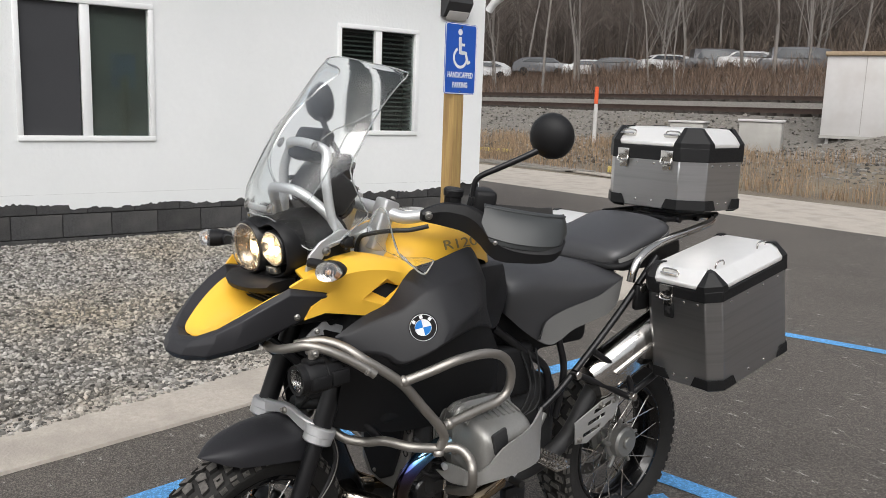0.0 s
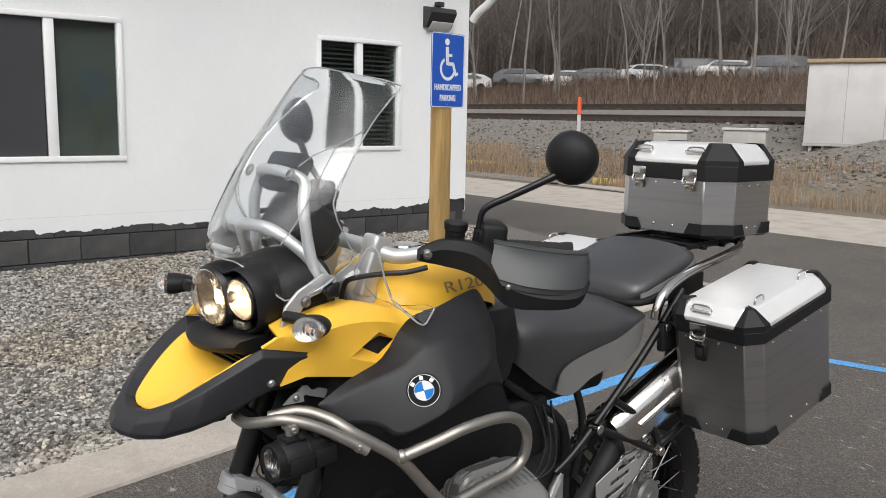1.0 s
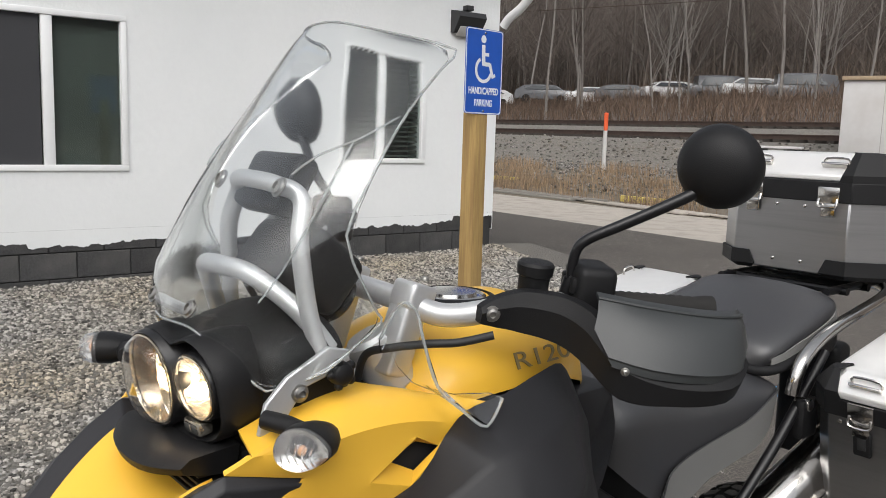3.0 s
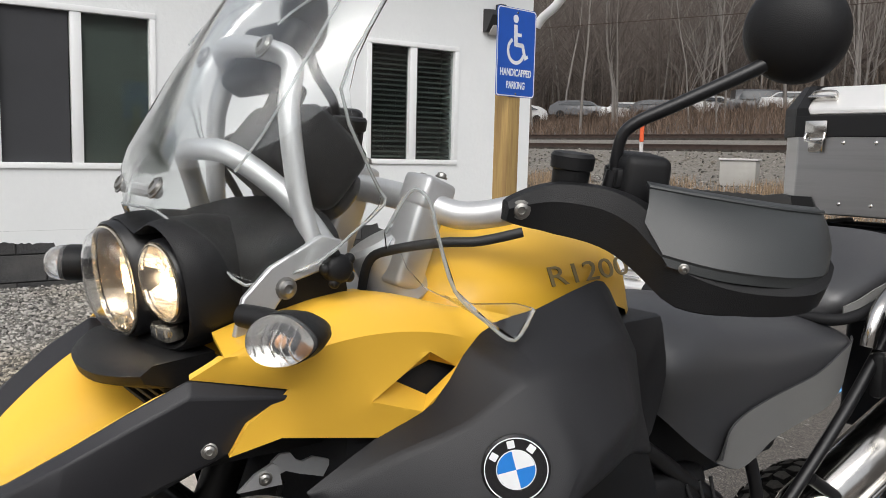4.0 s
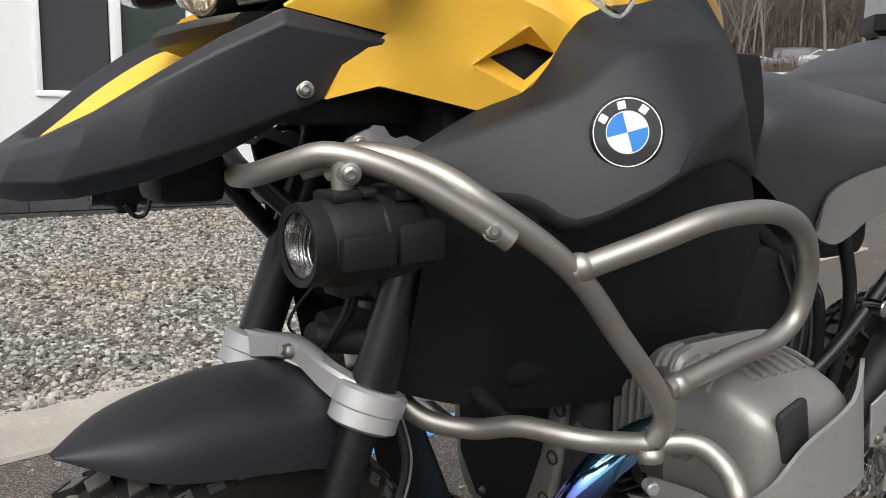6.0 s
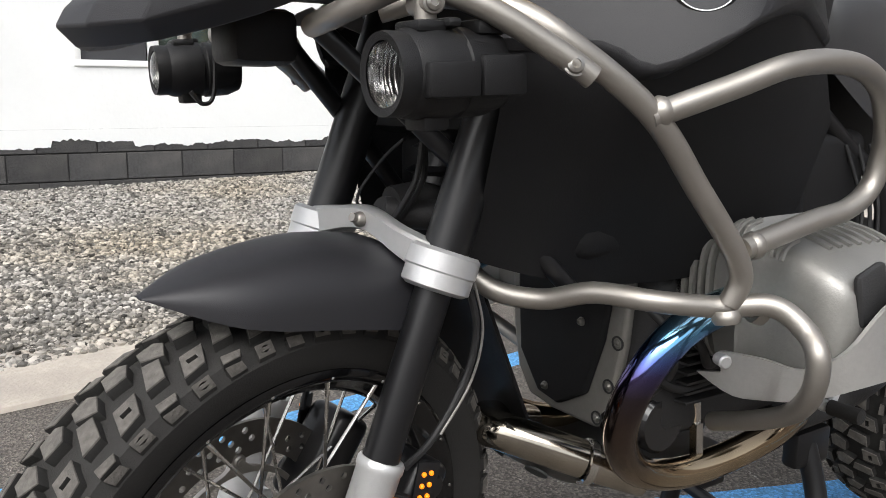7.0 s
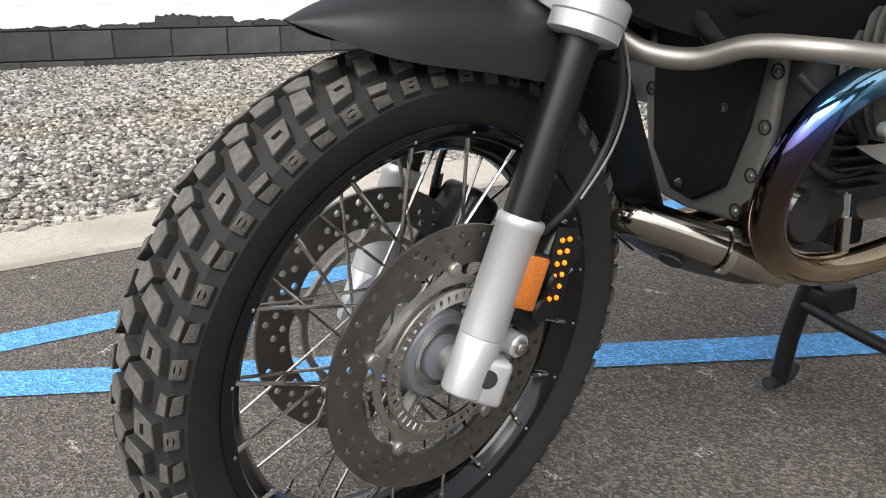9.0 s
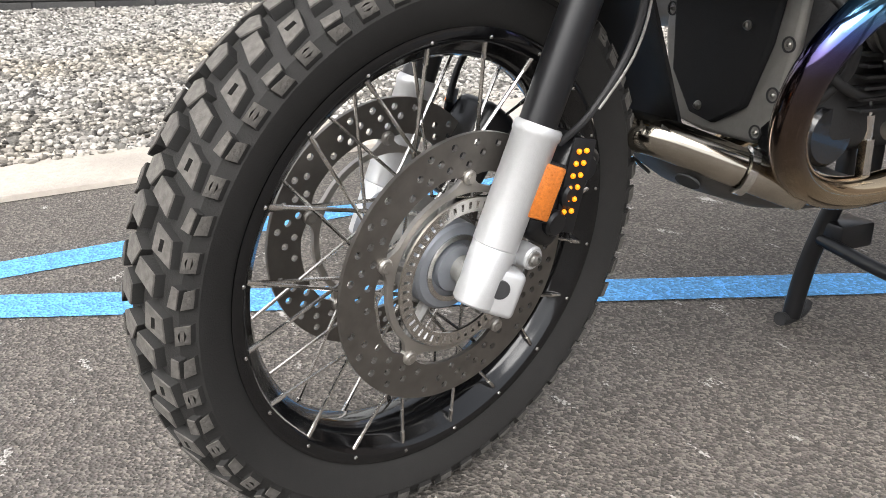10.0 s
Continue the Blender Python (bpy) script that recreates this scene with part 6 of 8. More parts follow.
for x, w, zt, zs in ((-0.335, 0.125, 1.105, 1.06), (-0.365, 0.150, 1.138, 1.065), (-0.40, 0.160, 1.160, 1.07), (-0.46, 0.160, 1.178, 1.075), (-0.53, 0.164, 1.187, 1.08), (-0.60, 0.162, 1.187, 1.075), (-0.645, 0.150, 1.170, 1.06), (-0.675, 0.130, 1.135, 1.03), (-0.69, 0.11, 1.08, 1.0)):
    rows.append([Vector((x, w * math.sin(a), zs + (zt - zs) * math.copysign(abs(math.cos(a)) ** 0.75, math.cos(a)))) for a in [radians(-90 + 180 * i / 20) for i in range(21)]])
V = grid(bm, rows)
bm.faces.new(V[0]), bm.faces.new(V[-1])
tank = bpart("tank_top", bm, YELLOW, "glossy yellow tank top", sharp=50)
bm = bmesh.new()
lathe(bm, [(0.056, 0), (0.056, 0.006), (0.052, 0.009), (0.050, 0.006), (0.042, 0.006), (0.040, 0.012), (0, 0.014)], pose(-0.50, 0, 1.181), 40)
bpart("filler_cap", bm, STEEL, "steel fuel filler cap", parent=tank)
bm = bmesh.new()
lathe(bm, [(0.070, -0.004), (0.070, 0.006), (0.062, 0.009), (0.061, 0.0)], pose(-0.50, 0, 1.181), 40)
bpart("cap_ring", bm, BLACK_PLASTIC, "", parent=tank)
# added dark box in place of the shaded opening
bpart("steering_gap_shade", boxed((-0.33, -0.12, 1.00), (-0.22, 0.12, 1.095), 0.02), BLACK_PLASTIC, "dark box standing for the shaded opening at the steering head")
bm = bmesh.new()
cyl(bm, (-0.34, 0.075, 1.085), (-0.30, 0.06, 1.16), 0.036, 24, bevel=0.006)
bpart("fluid_cup", bm, SILVER, "silver cup beside the steering head")
TK = [
    [(-0.150, 0.185, 0.930), (-0.230, 0.188, 0.972), (-0.298, 0.190, 0.997), (-0.357, 0.194, 1.068), (-0.437, 0.198, 1.088), (-0.510, 0.193, 1.106), (-0.560, 0.186, 1.109), (-0.590, 0.186, 1.070)],
    [(-0.155, 0.192, 0.920), (-0.232, 0.218, 0.958), (-0.302, 0.248, 0.990), (-0.358, 0.268, 1.030), (-0.430, 0.272, 1.045), (-0.500, 0.258, 1.050), (-0.555, 0.236, 1.045), (-0.585, 0.222, 1.025)],
    [(-0.160, 0.196, 0.906), (-0.235, 0.234, 0.930), (-0.300, 0.276, 0.950), (-0.352, 0.312, 0.953), (-0.410, 0.328, 0.960), (-0.475, 0.312, 0.975), (-0.530, 0.276, 0.975), (-0.562, 0.255, 0.965)],
    [(-0.168, 0.200, 0.890), (-0.243, 0.252, 0.888), (-0.276, 0.284, 0.867), (-0.330, 0.318, 0.893), (-0.365, 0.333, 0.915), (-0.440, 0.318, 0.930), (-0.520, 0.280, 0.925), (-0.585, 0.255, 0.905)],
    [(-0.172, 0.190, 0.840), (-0.230, 0.218, 0.838), (-0.285, 0.242, 0.828), (-0.335, 0.255, 0.830), (-0.390, 0.262, 0.830), (-0.470, 0.258, 0.830), (-0.560, 0.245, 0.825), (-0.645, 0.225, 0.815)],
    [(-0.186, 0.140, 0.740), (-0.245, 0.150, 0.720), (-0.305, 0.158, 0.705), (-0.370, 0.165, 0.695), (-0.430, 0.170, 0.690), (-0.520, 0.175, 0.690), (-0.600, 0.175, 0.695), (-0.680, 0.165, 0.705)]]


def tank_side():
    bm = bmesh.new()
    tuck = [(x, y - 0.018, z - 0.010) for x, y, z in TK[3]]
    grid(bm, [smooth_line(r, 3) for r in TK[:4] + [tuck]])
    return bm


def lower_panel():
    bm = bmesh.new()
    top = [(x, y - 0.008, z + 0.002) for x, y, z in TK[3]]
    low = [(x, y - 0.030, z - 0.065) for x, y, z in TK[5]]
    grid(bm, [smooth_line(r, 3) for r in (top, TK[4], TK[5], low)])
    return bm


both("lower_tank_panel", lower_panel, UNDER_SHADE_BLACK, "black grained panel below the tank cover", sharp=40)


for s in (1, -1):
    bm = tank_side()
    for v in bm.verts:
        v.co.y *= s
    ts = bpart("tank_cover", bm, TANK_BLACK, "satin black tank cover with a round badge", sharp=28)
    add_mod(ts, "BEVEL", width=0.006, segments=3, angle=18)
    add_mod(ts, "SOLIDIFY", thickness=0.006)
    bd = empty("badge", Matrix.Translation((-0.323, s * 0.297, 0.953)) @ Vector((0.60, s * 0.80, 0.10)).to_track_quat("Z", "Y").to_matrix().to_4x4() @ Matrix.Rotation(radians(-8 * s), 4, "Z") @ Matrix.Diagonal((0.9, 0.9, 0.9, 1)), bike)
    bd["label"] = "round badge with blue and white quarters"
    bm = bmesh.new()
    lathe(bm, [(0.0385, -0.006), (0.0385, 0.0), (0.036, 0.0022), (0.0, 0.0022)], seg=48)
    part("badge_ring", bm, BADGE_BLACK, bd)
    for r0, r1 in ((0.0345, 0.0357), (0.0212, 0.0222)):
        part("badge_line", plate(ring(r1, 48), 0.0008, [ring(r0, 48)], pose(0, 0, 0.0022)), BADGE_WHITE, bd)
    for k in range(4):
        part("badge_quarter", plate([(0, 0)] + [(0.021 * math.cos(a), 0.021 * math.sin(a)) for a in [radians(114 + 90 * k + 9 * i) for i in range(11)]], 0.0008, m=pose(0, 0, 0.0022)), BADGE_WHITE if k % 2 else BADGE_BLUE, bd)
    for k, a in enumerate((160, 112, 64)):
        part("badge_mark", plate(rounded(0.0085, 0.0085, 0.001), 0.0006, m=pose(0.0285 * math.cos(radians(a)), 0.0285 * math.sin(radians(a)), 0.0022, 0, 0, a - 90)), BADGE_WHITE, bd, "plain white mark on the badge ring")
letters("R1200", 0.036, LETTER_GREY, tank, Matrix.Translation((-0.560, 0.1615, 1.118)) @ Matrix(((-0.992, 0.0, 0.0, 0), (0.0, -0.42, 0.91, 0), (0.12, 0.91, 0.42, 0), (0, 0, 0, 1))), "model_lettering", 0.135, "dark grey numerals on the tank", 0.0)


def filler():
    """Upright wedge that closes the tank towards the seat."""
    bm = bmesh.new()
    prof = [(-0.600, 1.050), (-0.694, 1.052), (-0.700, 1.040), (-0.712, 0.990), (-0.714, 0.965), (-0.704, 0.925), (-0.688, 0.885), (-0.674, 0.870), (-0.600, 0.870)]
    cx, cz = -0.66, 0.965
    rows = [[Vector((cx + (x - cx) * k, y, cz + (z - cz) * k)) for x, z in prof] for y, k in ((0.09, 1.0), (0.164, 1.0), (0.171, 0.97), (0.174, 0.90))]
    V = grid(bm, rows, close=True)
    bm.faces.new(V[-1]), bm.faces.new(V[0])
    return bm


both("tank_filler", filler, TANK_BLACK, "black panel between tank and seat")
bpart("tank_core", boxed((-0.66, -0.17, 0.80), (-0.20, 0.17, 1.05), 0.03), UNDER_SHADE_BLACK)

# -- crash bars and fog lamps --
R_BAR = 0.0120
for s in (1, -1):
    def S3(pts, back=0.0):
        return [(x - (back if x < -0.2 else 0), s * y, z) for x, y, z in pts]
    cbars = empty("crash_bar", pose(0, 0, -0.006), bike)
    cbars["label"] = "satin steel crash bar round the tank and cylinder"
    part("main_tube", bar(S3([(-0.055, 0.165, 0.925), (-0.100, 0.200, 0.937), (-0.139, 0.240, 0.925), (-0.175, 0.275, 0.897), (-0.246, 0.295, 0.836), (-0.313, 0.298, 0.762), (-0.365, 0.300, 0.702), (-0.385, 0.297, 0.668), (-0.380, 0.288, 0.640)], 0.014), R_BAR, seg=16), BAR_STEEL, cbars)
    part("front_tube", bar(S3([(-0.020, 0.10, 0.914), (-0.016, 0.15, 0.918), (-0.030, 0.195, 0.930), (-0.052, 0.228, 0.939), (-0.099, 0.256, 0.924), (-0.160, 0.281, 0.888), (-0.190, 0.294, 0.866)]), R_BAR * 0.9, seg=16), BAR_STEEL, cbars)
    part("upper_loop", bar(S3([(-0.245, 0.295, 0.832), (-0.319, 0.325, 0.859), (-0.381, 0.345, 0.880), (-0.467, 0.347, 0.882), (-0.535, 0.338, 0.860), (-0.580, 0.322, 0.812), (-0.582, 0.312, 0.757), (-0.545, 0.308, 0.730), (-0.484, 0.305, 0.720), (-0.380, 0.300, 0.699)], 0.014), R_BAR, seg=16), BAR_STEEL, cbars)
    part("lower_tube", bar(S3([(-0.205, 0.062, 0.676), (-0.230, 0.095, 0.640), (-0.272, 0.135, 0.630), (-0.298, 0.19, 0.645), (-0.330, 0.25, 0.643), (-0.389, 0.280, 0.636), (-0.428, 0.315, 0.639), (-0.443, 0.345, 0.617), (-0.437, 0.365, 0.594), (-0.447, 0.355, 0.553), (-0.481, 0.31, 0.51), (-0.51, 0.24, 0.473), (-0.528, 0.17, 0.445)]), R_BAR, seg=16), BAR_STEEL, cbars)
    bm = bmesh.new()
    q = Matrix.Translation((-0.432, s * 0.2965, 0.631)) @ Vector((-0.8, s * 0.35, -0.35)).to_track_quat("Z", "Y").to_matrix().to_4x4()
    lathe(bm, [(R_BAR, -0.006), (R_BAR + 0.004, -0.006), (R_BAR + 0.004, 0.006), (R_BAR, 0.006)], q, 24)
    part("joint_ring", bm, BAR_STEEL, cbars)
    for p, d in (((-0.257, 0.294, 0.833), (-0.6, 0.25, 0.2)), ((-0.397, 0.300, 0.699), (-0.8, 0.05, 0.15)), ((-0.388, 0.288, 0.640), (0, 0.2, -1))):
        bm = bmesh.new()
        q = Matrix.Translation((p[0], s * p[1], p[2])) @ Vector((d[0], s * d[1], d[2])).to_track_quat("Z", "Y").to_matrix().to_4x4()
        lathe(bm, [(R_BAR + 0.0005, 0.020), (R_BAR + 0.0028, 0.015), (R_BAR + 0.0022, 0.010), (R_BAR, 0.006)], q, 24)
        part("weld", bm, BAR_STEEL, cbars, "weld bead")
    screw((-0.172, s * 0.292, 0.876), (0.5, s * 0.8, 0.2), 0.008, cbars)
    # fog lamp
    fog = empty("fog_lamp", pose(-0.022, 0.236, 0.861, 0, 2, 3) @ Matrix.Diagonal((0.88, 0.88, 0.90, 1)) if s > 0 else pose(0.020, -0.290, 0.877, 0, 2, -3) @ Matrix.Diagonal((0.84, 0.80, 0.82, 1)), bike)
    fog["label"] = "black auxiliary fog lamp with a ribbed glass lens"
    bm = bmesh.new()
    lathe(bm, [(0.030, 0.004), (0.0375, 0.006), (0.0385, 0.0), (0.038, -0.022), (0.036, -0.032), (0.030, -0.050), (0, -0.052)], Matrix(((0, 0, 1, 0), (1, 0, 0, 0), (0, 1, 0, 0), (0, 0, 0, 1))), 36)
    part("lamp_ring", bm, BLACK_PLASTIC, fog)
    bm = bmesh.new()
    lathe(bm, [(0.031, 0.002), (0.028, 0.004), (0.018, 0.0075), (0.0, 0.009)], Matrix(((0, 0, 1, 0), (1, 0, 0, 0), (0, 1, 0, 0), (0, 0, 0, 1))), 36)
    part("lamp_glass", bm, LENS, fog)
    for k in range(7):
        bm = bmesh.new()
        y = -0.021 + 0.007 * k
        h = math.sqrt(max(0.0001, 0.029 ** 2 - y * y))
        tube(bm, [(0.001, y, -h), (0.006, y, 0), (0.001, y, h)], 0.0016, seg=5)
        part("lens_rib", bm, LENS, fog)
    bm = bmesh.new()
    lathe(bm, [(0.031, 0.0), (0.022, -0.016), (0.008, -0.026), (0, -0.027)], Matrix(((0, 0, 1, 0), (1, 0, 0, 0), (0, 1, 0, 0), (0, 0, 0, 1))), 30)
    part("lamp_mirror", bm, FOG_MIRROR, fog)
    bm = bmesh.new()
    box(bm, (-0.125, -0.034, -0.036), (-0.020, 0.034, 0.036), 0.016, seg=3)
    part("lamp_body", bm, BLACK_PLASTIC, fog)
    bm = bmesh.new()
    lathe(bm, [(0.036, -0.010), (0.0405, -0.018), (0.043, -0.040), (0.0432, -0.062), (0.041, -0.064), (0.041, -0.068), (0.043, -0.070), (0.041, -0.105), (0.034, -0.122), (0, -0.124)], Matrix(((0, 0, 1, 0), (1, 0, 0, 0), (0, 1, 0, 0), (0, 0, 0, 1))), 36)
    part("lamp_bell", bm, BLACK_PLASTIC, fog, "black moulded lamp bell", sharp=40)
    for lo, hi in (((-0.074, 0.030, -0.022), (-0.016, 0.047, 0.010)), ((-0.130, 0.028, -0.022), (-0.077, 0.047, 0.016)), ((-0.055, -0.02, 0.036), (-0.022, 0.022, 0.047)), ((-0.066, -0.004, 0.040), (-0.050, 0.030, 0.049)), ((-0.12, -0.02, 0.034), (-0.085, 0.030, 0.048)), ((-0.06, -0.02, -0.052), (-0.03, 0.015, -0.033))):
        part("lamp_cover", boxed(lo if s > 0 else (lo[0], -hi[1], lo[2]), hi if s > 0 else (hi[0], -lo[1], hi[2]), 0.004), BLACK_PLASTIC, fog)
    bm = bmesh.new()
    tube(bm, [(-0.045, 0, 0.04), (-0.045, 0, 0.078)], 0.011, seg=12, smooth=False)
    cyl(bm, (-0.045, -0.02, 0.062), (-0.045, 0.02, 0.062), 0.010, 14, bevel=0.002)
    part("lamp_mount", bm, BAR_STEEL, fog)
    screw((-0.042, s * 0.018, 0.062), (0.4, s, 0), 0.008, fog)
both("frame_tube", lambda: bar([(-0.05, 0.05, 0.91), (-0.20, 0.10, 0.76), (-0.32, 0.14, 0.62)], 0.011), BLACK_METAL, "black frame tube")
both("lower_cover", lambda: boxed((-0.42, 0.06, 0.665), (-0.24, 0.13, 0.80), 0.02, seg=3), UNDER_SHADE_BLACK, "black oil cooler cover")


# -- handlebar and controls; built straight ahead, then turned with the fork --
bm = bmesh.new()
tube(bm, [(-0.385, 0.172, 1.228), (-0.362, 0.132, 1.212), (-0.345, 0.098, 1.206), (-0.330, 0.06, 1.214), (-0.328, 0.0, 1.216), (-0.330, -0.06, 1.214), (-0.345, -0.098, 1.206), (-0.362, -0.132, 1.212), (-0.385, -0.172, 1.228)], 0.0165, seg=18)
tube(bm, [(-0.385, 0.172, 1.228), (-0.455, 0.228, 1.243)], 0.0115, seg=14, smooth=False)
tube(bm, [(-0.385, -0.172, 1.228), (-0.455, -0.228, 1.243)], 0.0115, seg=14, smooth=False)
hbar = bpart("handlebar", bm, SILVER, "silver tapered handlebar", STEER)
for s in (1, -1):
    bm = bmesh.new()
    box(bm, (-0.024, -0.019, -0.11), (0.024, 0.019, 0.022), 0.007, m=pose(-0.330, s * 0.062, 1.222, 0, -18, 0), seg=3)
    box(bm, (-0.027, -0.021, -0.012), (0.027, 0.021, 0.028), 0.007, m=pose(-0.330, s * 0.062, 1.216, 0, -18, 0), seg=3)
    ris = bpart("riser", bm, SILVER, "silver handlebar riser", STEER)
    for dx in (-0.017, 0.017):
        screw((-0.338 + dx, s * 0.062, 1.243), (-0.3, 0, 1), 0.006, ris)
    bm = bmesh.new()
    lathe(bm, [(0, 0), (0.0155, 0), (0.0165, 0.004)] + [(0.0172 if i % 2 else 0.0160, 0.01 + 0.006 * i) for i in range(24)] + [(0.019, 0.16), (0.019, 0.17), (0, 0.172)],
          Matrix.Translation((-0.482, s * 0.258, 1.246)) @ Vector((-0.66, s * 0.75, 0.02)).to_track_quat("Z", "Y").to_matrix().to_4x4(), 20)
    bpart("grip", bm, RUBBER, "black ribbed rubber grip", STEER)
    gd = empty("hand_guard", STEER, bike)
    gd["label"] = "dark grey hand guard on a black arm"
    arm = [((-0.352, 0.160, 1.222), 0.011, 0.008), ((-0.374, 0.173, 1.226), 0.021, 0.010), ((-0.400, 0.196, 1.229), 0.029, 0.011), ((-0.424, 0.245, 1.226), 0.033, 0.011), ((-0.428, 0.290, 1.212), 0.036, 0.011), ((-0.424, 0.345, 1.180), 0.032, 0.012), ((-0.455, 0.395, 1.169), 0.021, 0.013), ((-0.508, 0.446, 1.174), 0.017, 0.013), ((-0.546, 0.450, 1.200), 0.014, 0.010)]
    C = smooth_line([a[0] for a in arm], 4)
    bm = bmesh.new()
    rows = []
    for i, c in enumerate(C):
        k = min(len(arm) - 2, i // 4)
        f = (i - 4 * k) / 4
        h, w = arm[k][1] * (1 - f) + arm[k + 1][1] * f, arm[k][2] * (1 - f) + arm[k + 1][2] * f
        d = (C[min(i + 1, len(C) - 1)] - C[max(i - 1, 0)]).normalized()
        n = d.cross(Vector((0, 0, 1))).normalized()
        rows.append([Vector((c.x, c.y * 1, c.z)) + n * (w * a) + Vector((0, 0, h * b)) for a, b in ((0.85, -0.95), (1.25, 0.30), (0.6, 0.95), (-0.8, 1), (-1, 0.9), (-1, -0.9), (-0.7, -1), (0.7, -1))])
    V = grid(bm, rows, close=True)
    bm.faces.new(V[0]), bm.faces.new(V[-1])
    for v in bm.verts:
        v.co.y *= s
    part("arm", bm, BLACK_PLASTIC, gd, "black guard arm", sharp=22)
    top = smooth_line([(-0.428, 0.292, 1.268), (-0.462, 0.348, 1.264), (-0.512, 0.405, 1.260), (-0.556, 0.432, 1.258), (-0.585, 0.430, 1.256)], 3)
    midl = smooth_line([(-0.406, 0.303, 1.232), (-0.432, 0.368, 1.226), (-0.485, 0.428, 1.222), (-0.540, 0.455, 1.222), (-0.575, 0.448, 1.224)], 3)
    bot = smooth_line([(-0.402, 0.338, 1.192), (-0.426, 0.384, 1.185), (-0.472, 0.432, 1.183), (-0.515, 0.457, 1.187), (-0.551, 0.453, 1.195)], 3)
    bm = bmesh.new()
    lip = [p + Vector((-0.012, -0.010, 0.004)) for p in top]
    under = [p + Vector((-0.014, -0.012, -0.004)) for p in bot]
    fold = [(a * 0.30 + b * 0.70) + Vector((0.004, 0.004, 0)) for a, b in zip(midl, bot)]
    grid(bm, [lip, top, [(a * 0.6 + b * 0.4) + Vector((0.003, 0.003, 0)) for a, b in zip(top, midl)], midl, fold, [p + Vector((-0.0012, -0.0012, -0.003)) for p in fold], bot, under])
    for v in bm.verts:
        v.co.y *= s
    sh = part("shield", bm, GUARD_GREY, gd, "dark grey guard shield", sharp=28)
    add_mod(sh, "SOLIDIFY", thickness=0.005)
    bm = bmesh.new()
    tube(bm, [(p.x, s * p.y, p.z) for p in top], 0.003, seg=8, n=2)
    part("shield_rim", bm, GUARD_GREY, gd)
    screw((-0.390, s * 0.360, 1.196), (0.8, s * 0.55, 0), 0.0045, gd)
    screw((-0.361, s * 0.175, 1.225), (0.68, s * 0.72, 0), 0.009, gd)
    # lever, hose, reservoir, switches
    part("lever", bar([(-0.415, s * 0.200, 1.205), (-0.455, s * 0.25, 1.212), (-0.50, s * 0.32, 1.218), (-0.55, s * 0.385, 1.220)], 0.0065), BLACK_METAL, gd, "black hand lever")
    bpart("hose", bar([(-0.34, s * 0.195, 1.205), (-0.312, s * 0.160, 1.190), (-0.285, s * 0.128, 1.184), (-0.262, s * 0.085, 1.170), (-0.258, s * 0.05, 1.15), (-0.27, s * 0.03, 1.10)], 0.0055), CHAMOIS, "black control hose", STEER)
    bm = bmesh.new()
    lathe(bm, [(0, 0), (0.019, 0), (0.021, 0.004), (0.022, 0.030), (0.025, 0.032), (0.026, 0.046), (0.023, 0.050), (0, 0.051)], pose(-0.440, s * 0.186, 1.240, 0, 0, 0), 30)
    bpart("fluid_reservoir", bm, BLACK_PLASTIC, "black fluid reservoir", STEER)
    bm = bmesh.new()
    box(bm, (-0.028, -0.035, -0.030), (0.028, 0.035, 0.040), 0.012, m=pose(-0.482, s * 0.250, 1.258, 0, 0, s * -42), seg=3)
    for k in range(3):
        box(bm, (0.022, -0.024 + 0.018 * k, 0.0), (0.034, -0.012 + 0.018 * k, 0.022), 0.003, m=pose(-0.482, s * 0.250, 1.258, 0, 0, s * -42))
    bpart("switch_block", bm, BLACK_PLASTIC, "black switch block", STEER)
    mir = empty("mirror", STEER, bike)
    mir["label"] = "round black rear-view mirror on a bent stem"
    mo = Vector((0, 0, 0)) if s > 0 else Vector((0.087, 0.030, -0.017))
    bm = bmesh.new()
    tube(bm, [(-0.462, s * 0.226, 1.235), (-0.463, s * 0.230, 1.275)], 0.0125, seg=14, smooth=False, r_end=0.010)
    stem = [(-0.463, 0.230, 1.265), (-0.462, 0.231, 1.308), (-0.468, 0.242, 1.330), (-0.490, 0.278, 1.356), (-0.525, 0.327, 1.392), (-0.545, 0.352, 1.412)]
    tube(bm, [Vector((x, s * y, z)) + mo * (i / 5) for i, (x, y, z) in enumerate(stem)], 0.0068, seg=12, r_end=0.0085)
    part("stem", bm, BLACK_METAL, mir)
    bm = bmesh.new()
    q = Matrix.Translation(Vector((-0.556, s * 0.372, 1.448)) + mo) @ Vector((0.97, 0.10 if s > 0 else -0.32, -0.12)).to_track_quat("Z", "Y").to_matrix().to_4x4()
    prof = [(0.052, -0.022), (0.0555, -0.020), (0.0575, -0.012), (0.056, -0.002), (0.051, 0.011), (0.041, 0.021), (0.026, 0.028), (0.012, 0.031), (0, 0.0315)]
    lathe(bm, prof, q, 40)
    part("shell", bm, BLACK_PLASTIC, mir, "black domed mirror shell", sharp=60)
    bm = bmesh.new()
    lathe(bm, [(0.052, -0.0205), (0, -0.0205)], q, 40)
    part("mirror_glass", bm, REFLECTOR, mir, "mirror glass")
bpart("steering_yoke", boxed((-0.38, -0.11, 1.065), (-0.27, 0.11, 1.10), 0.015, m=pose(0, 0, 0), seg=3), SILVER, "silver top yoke", STEER)
bm = bmesh.new()
tube(bm, [(-0.33, -0.13, 1.20), (-0.26, -0.16, 1.26), (-0.24, -0.22, 1.24), (-0.33, -0.28, 1.16), (-0.36, -0.2, 1.05)], 0.006, seg=8)
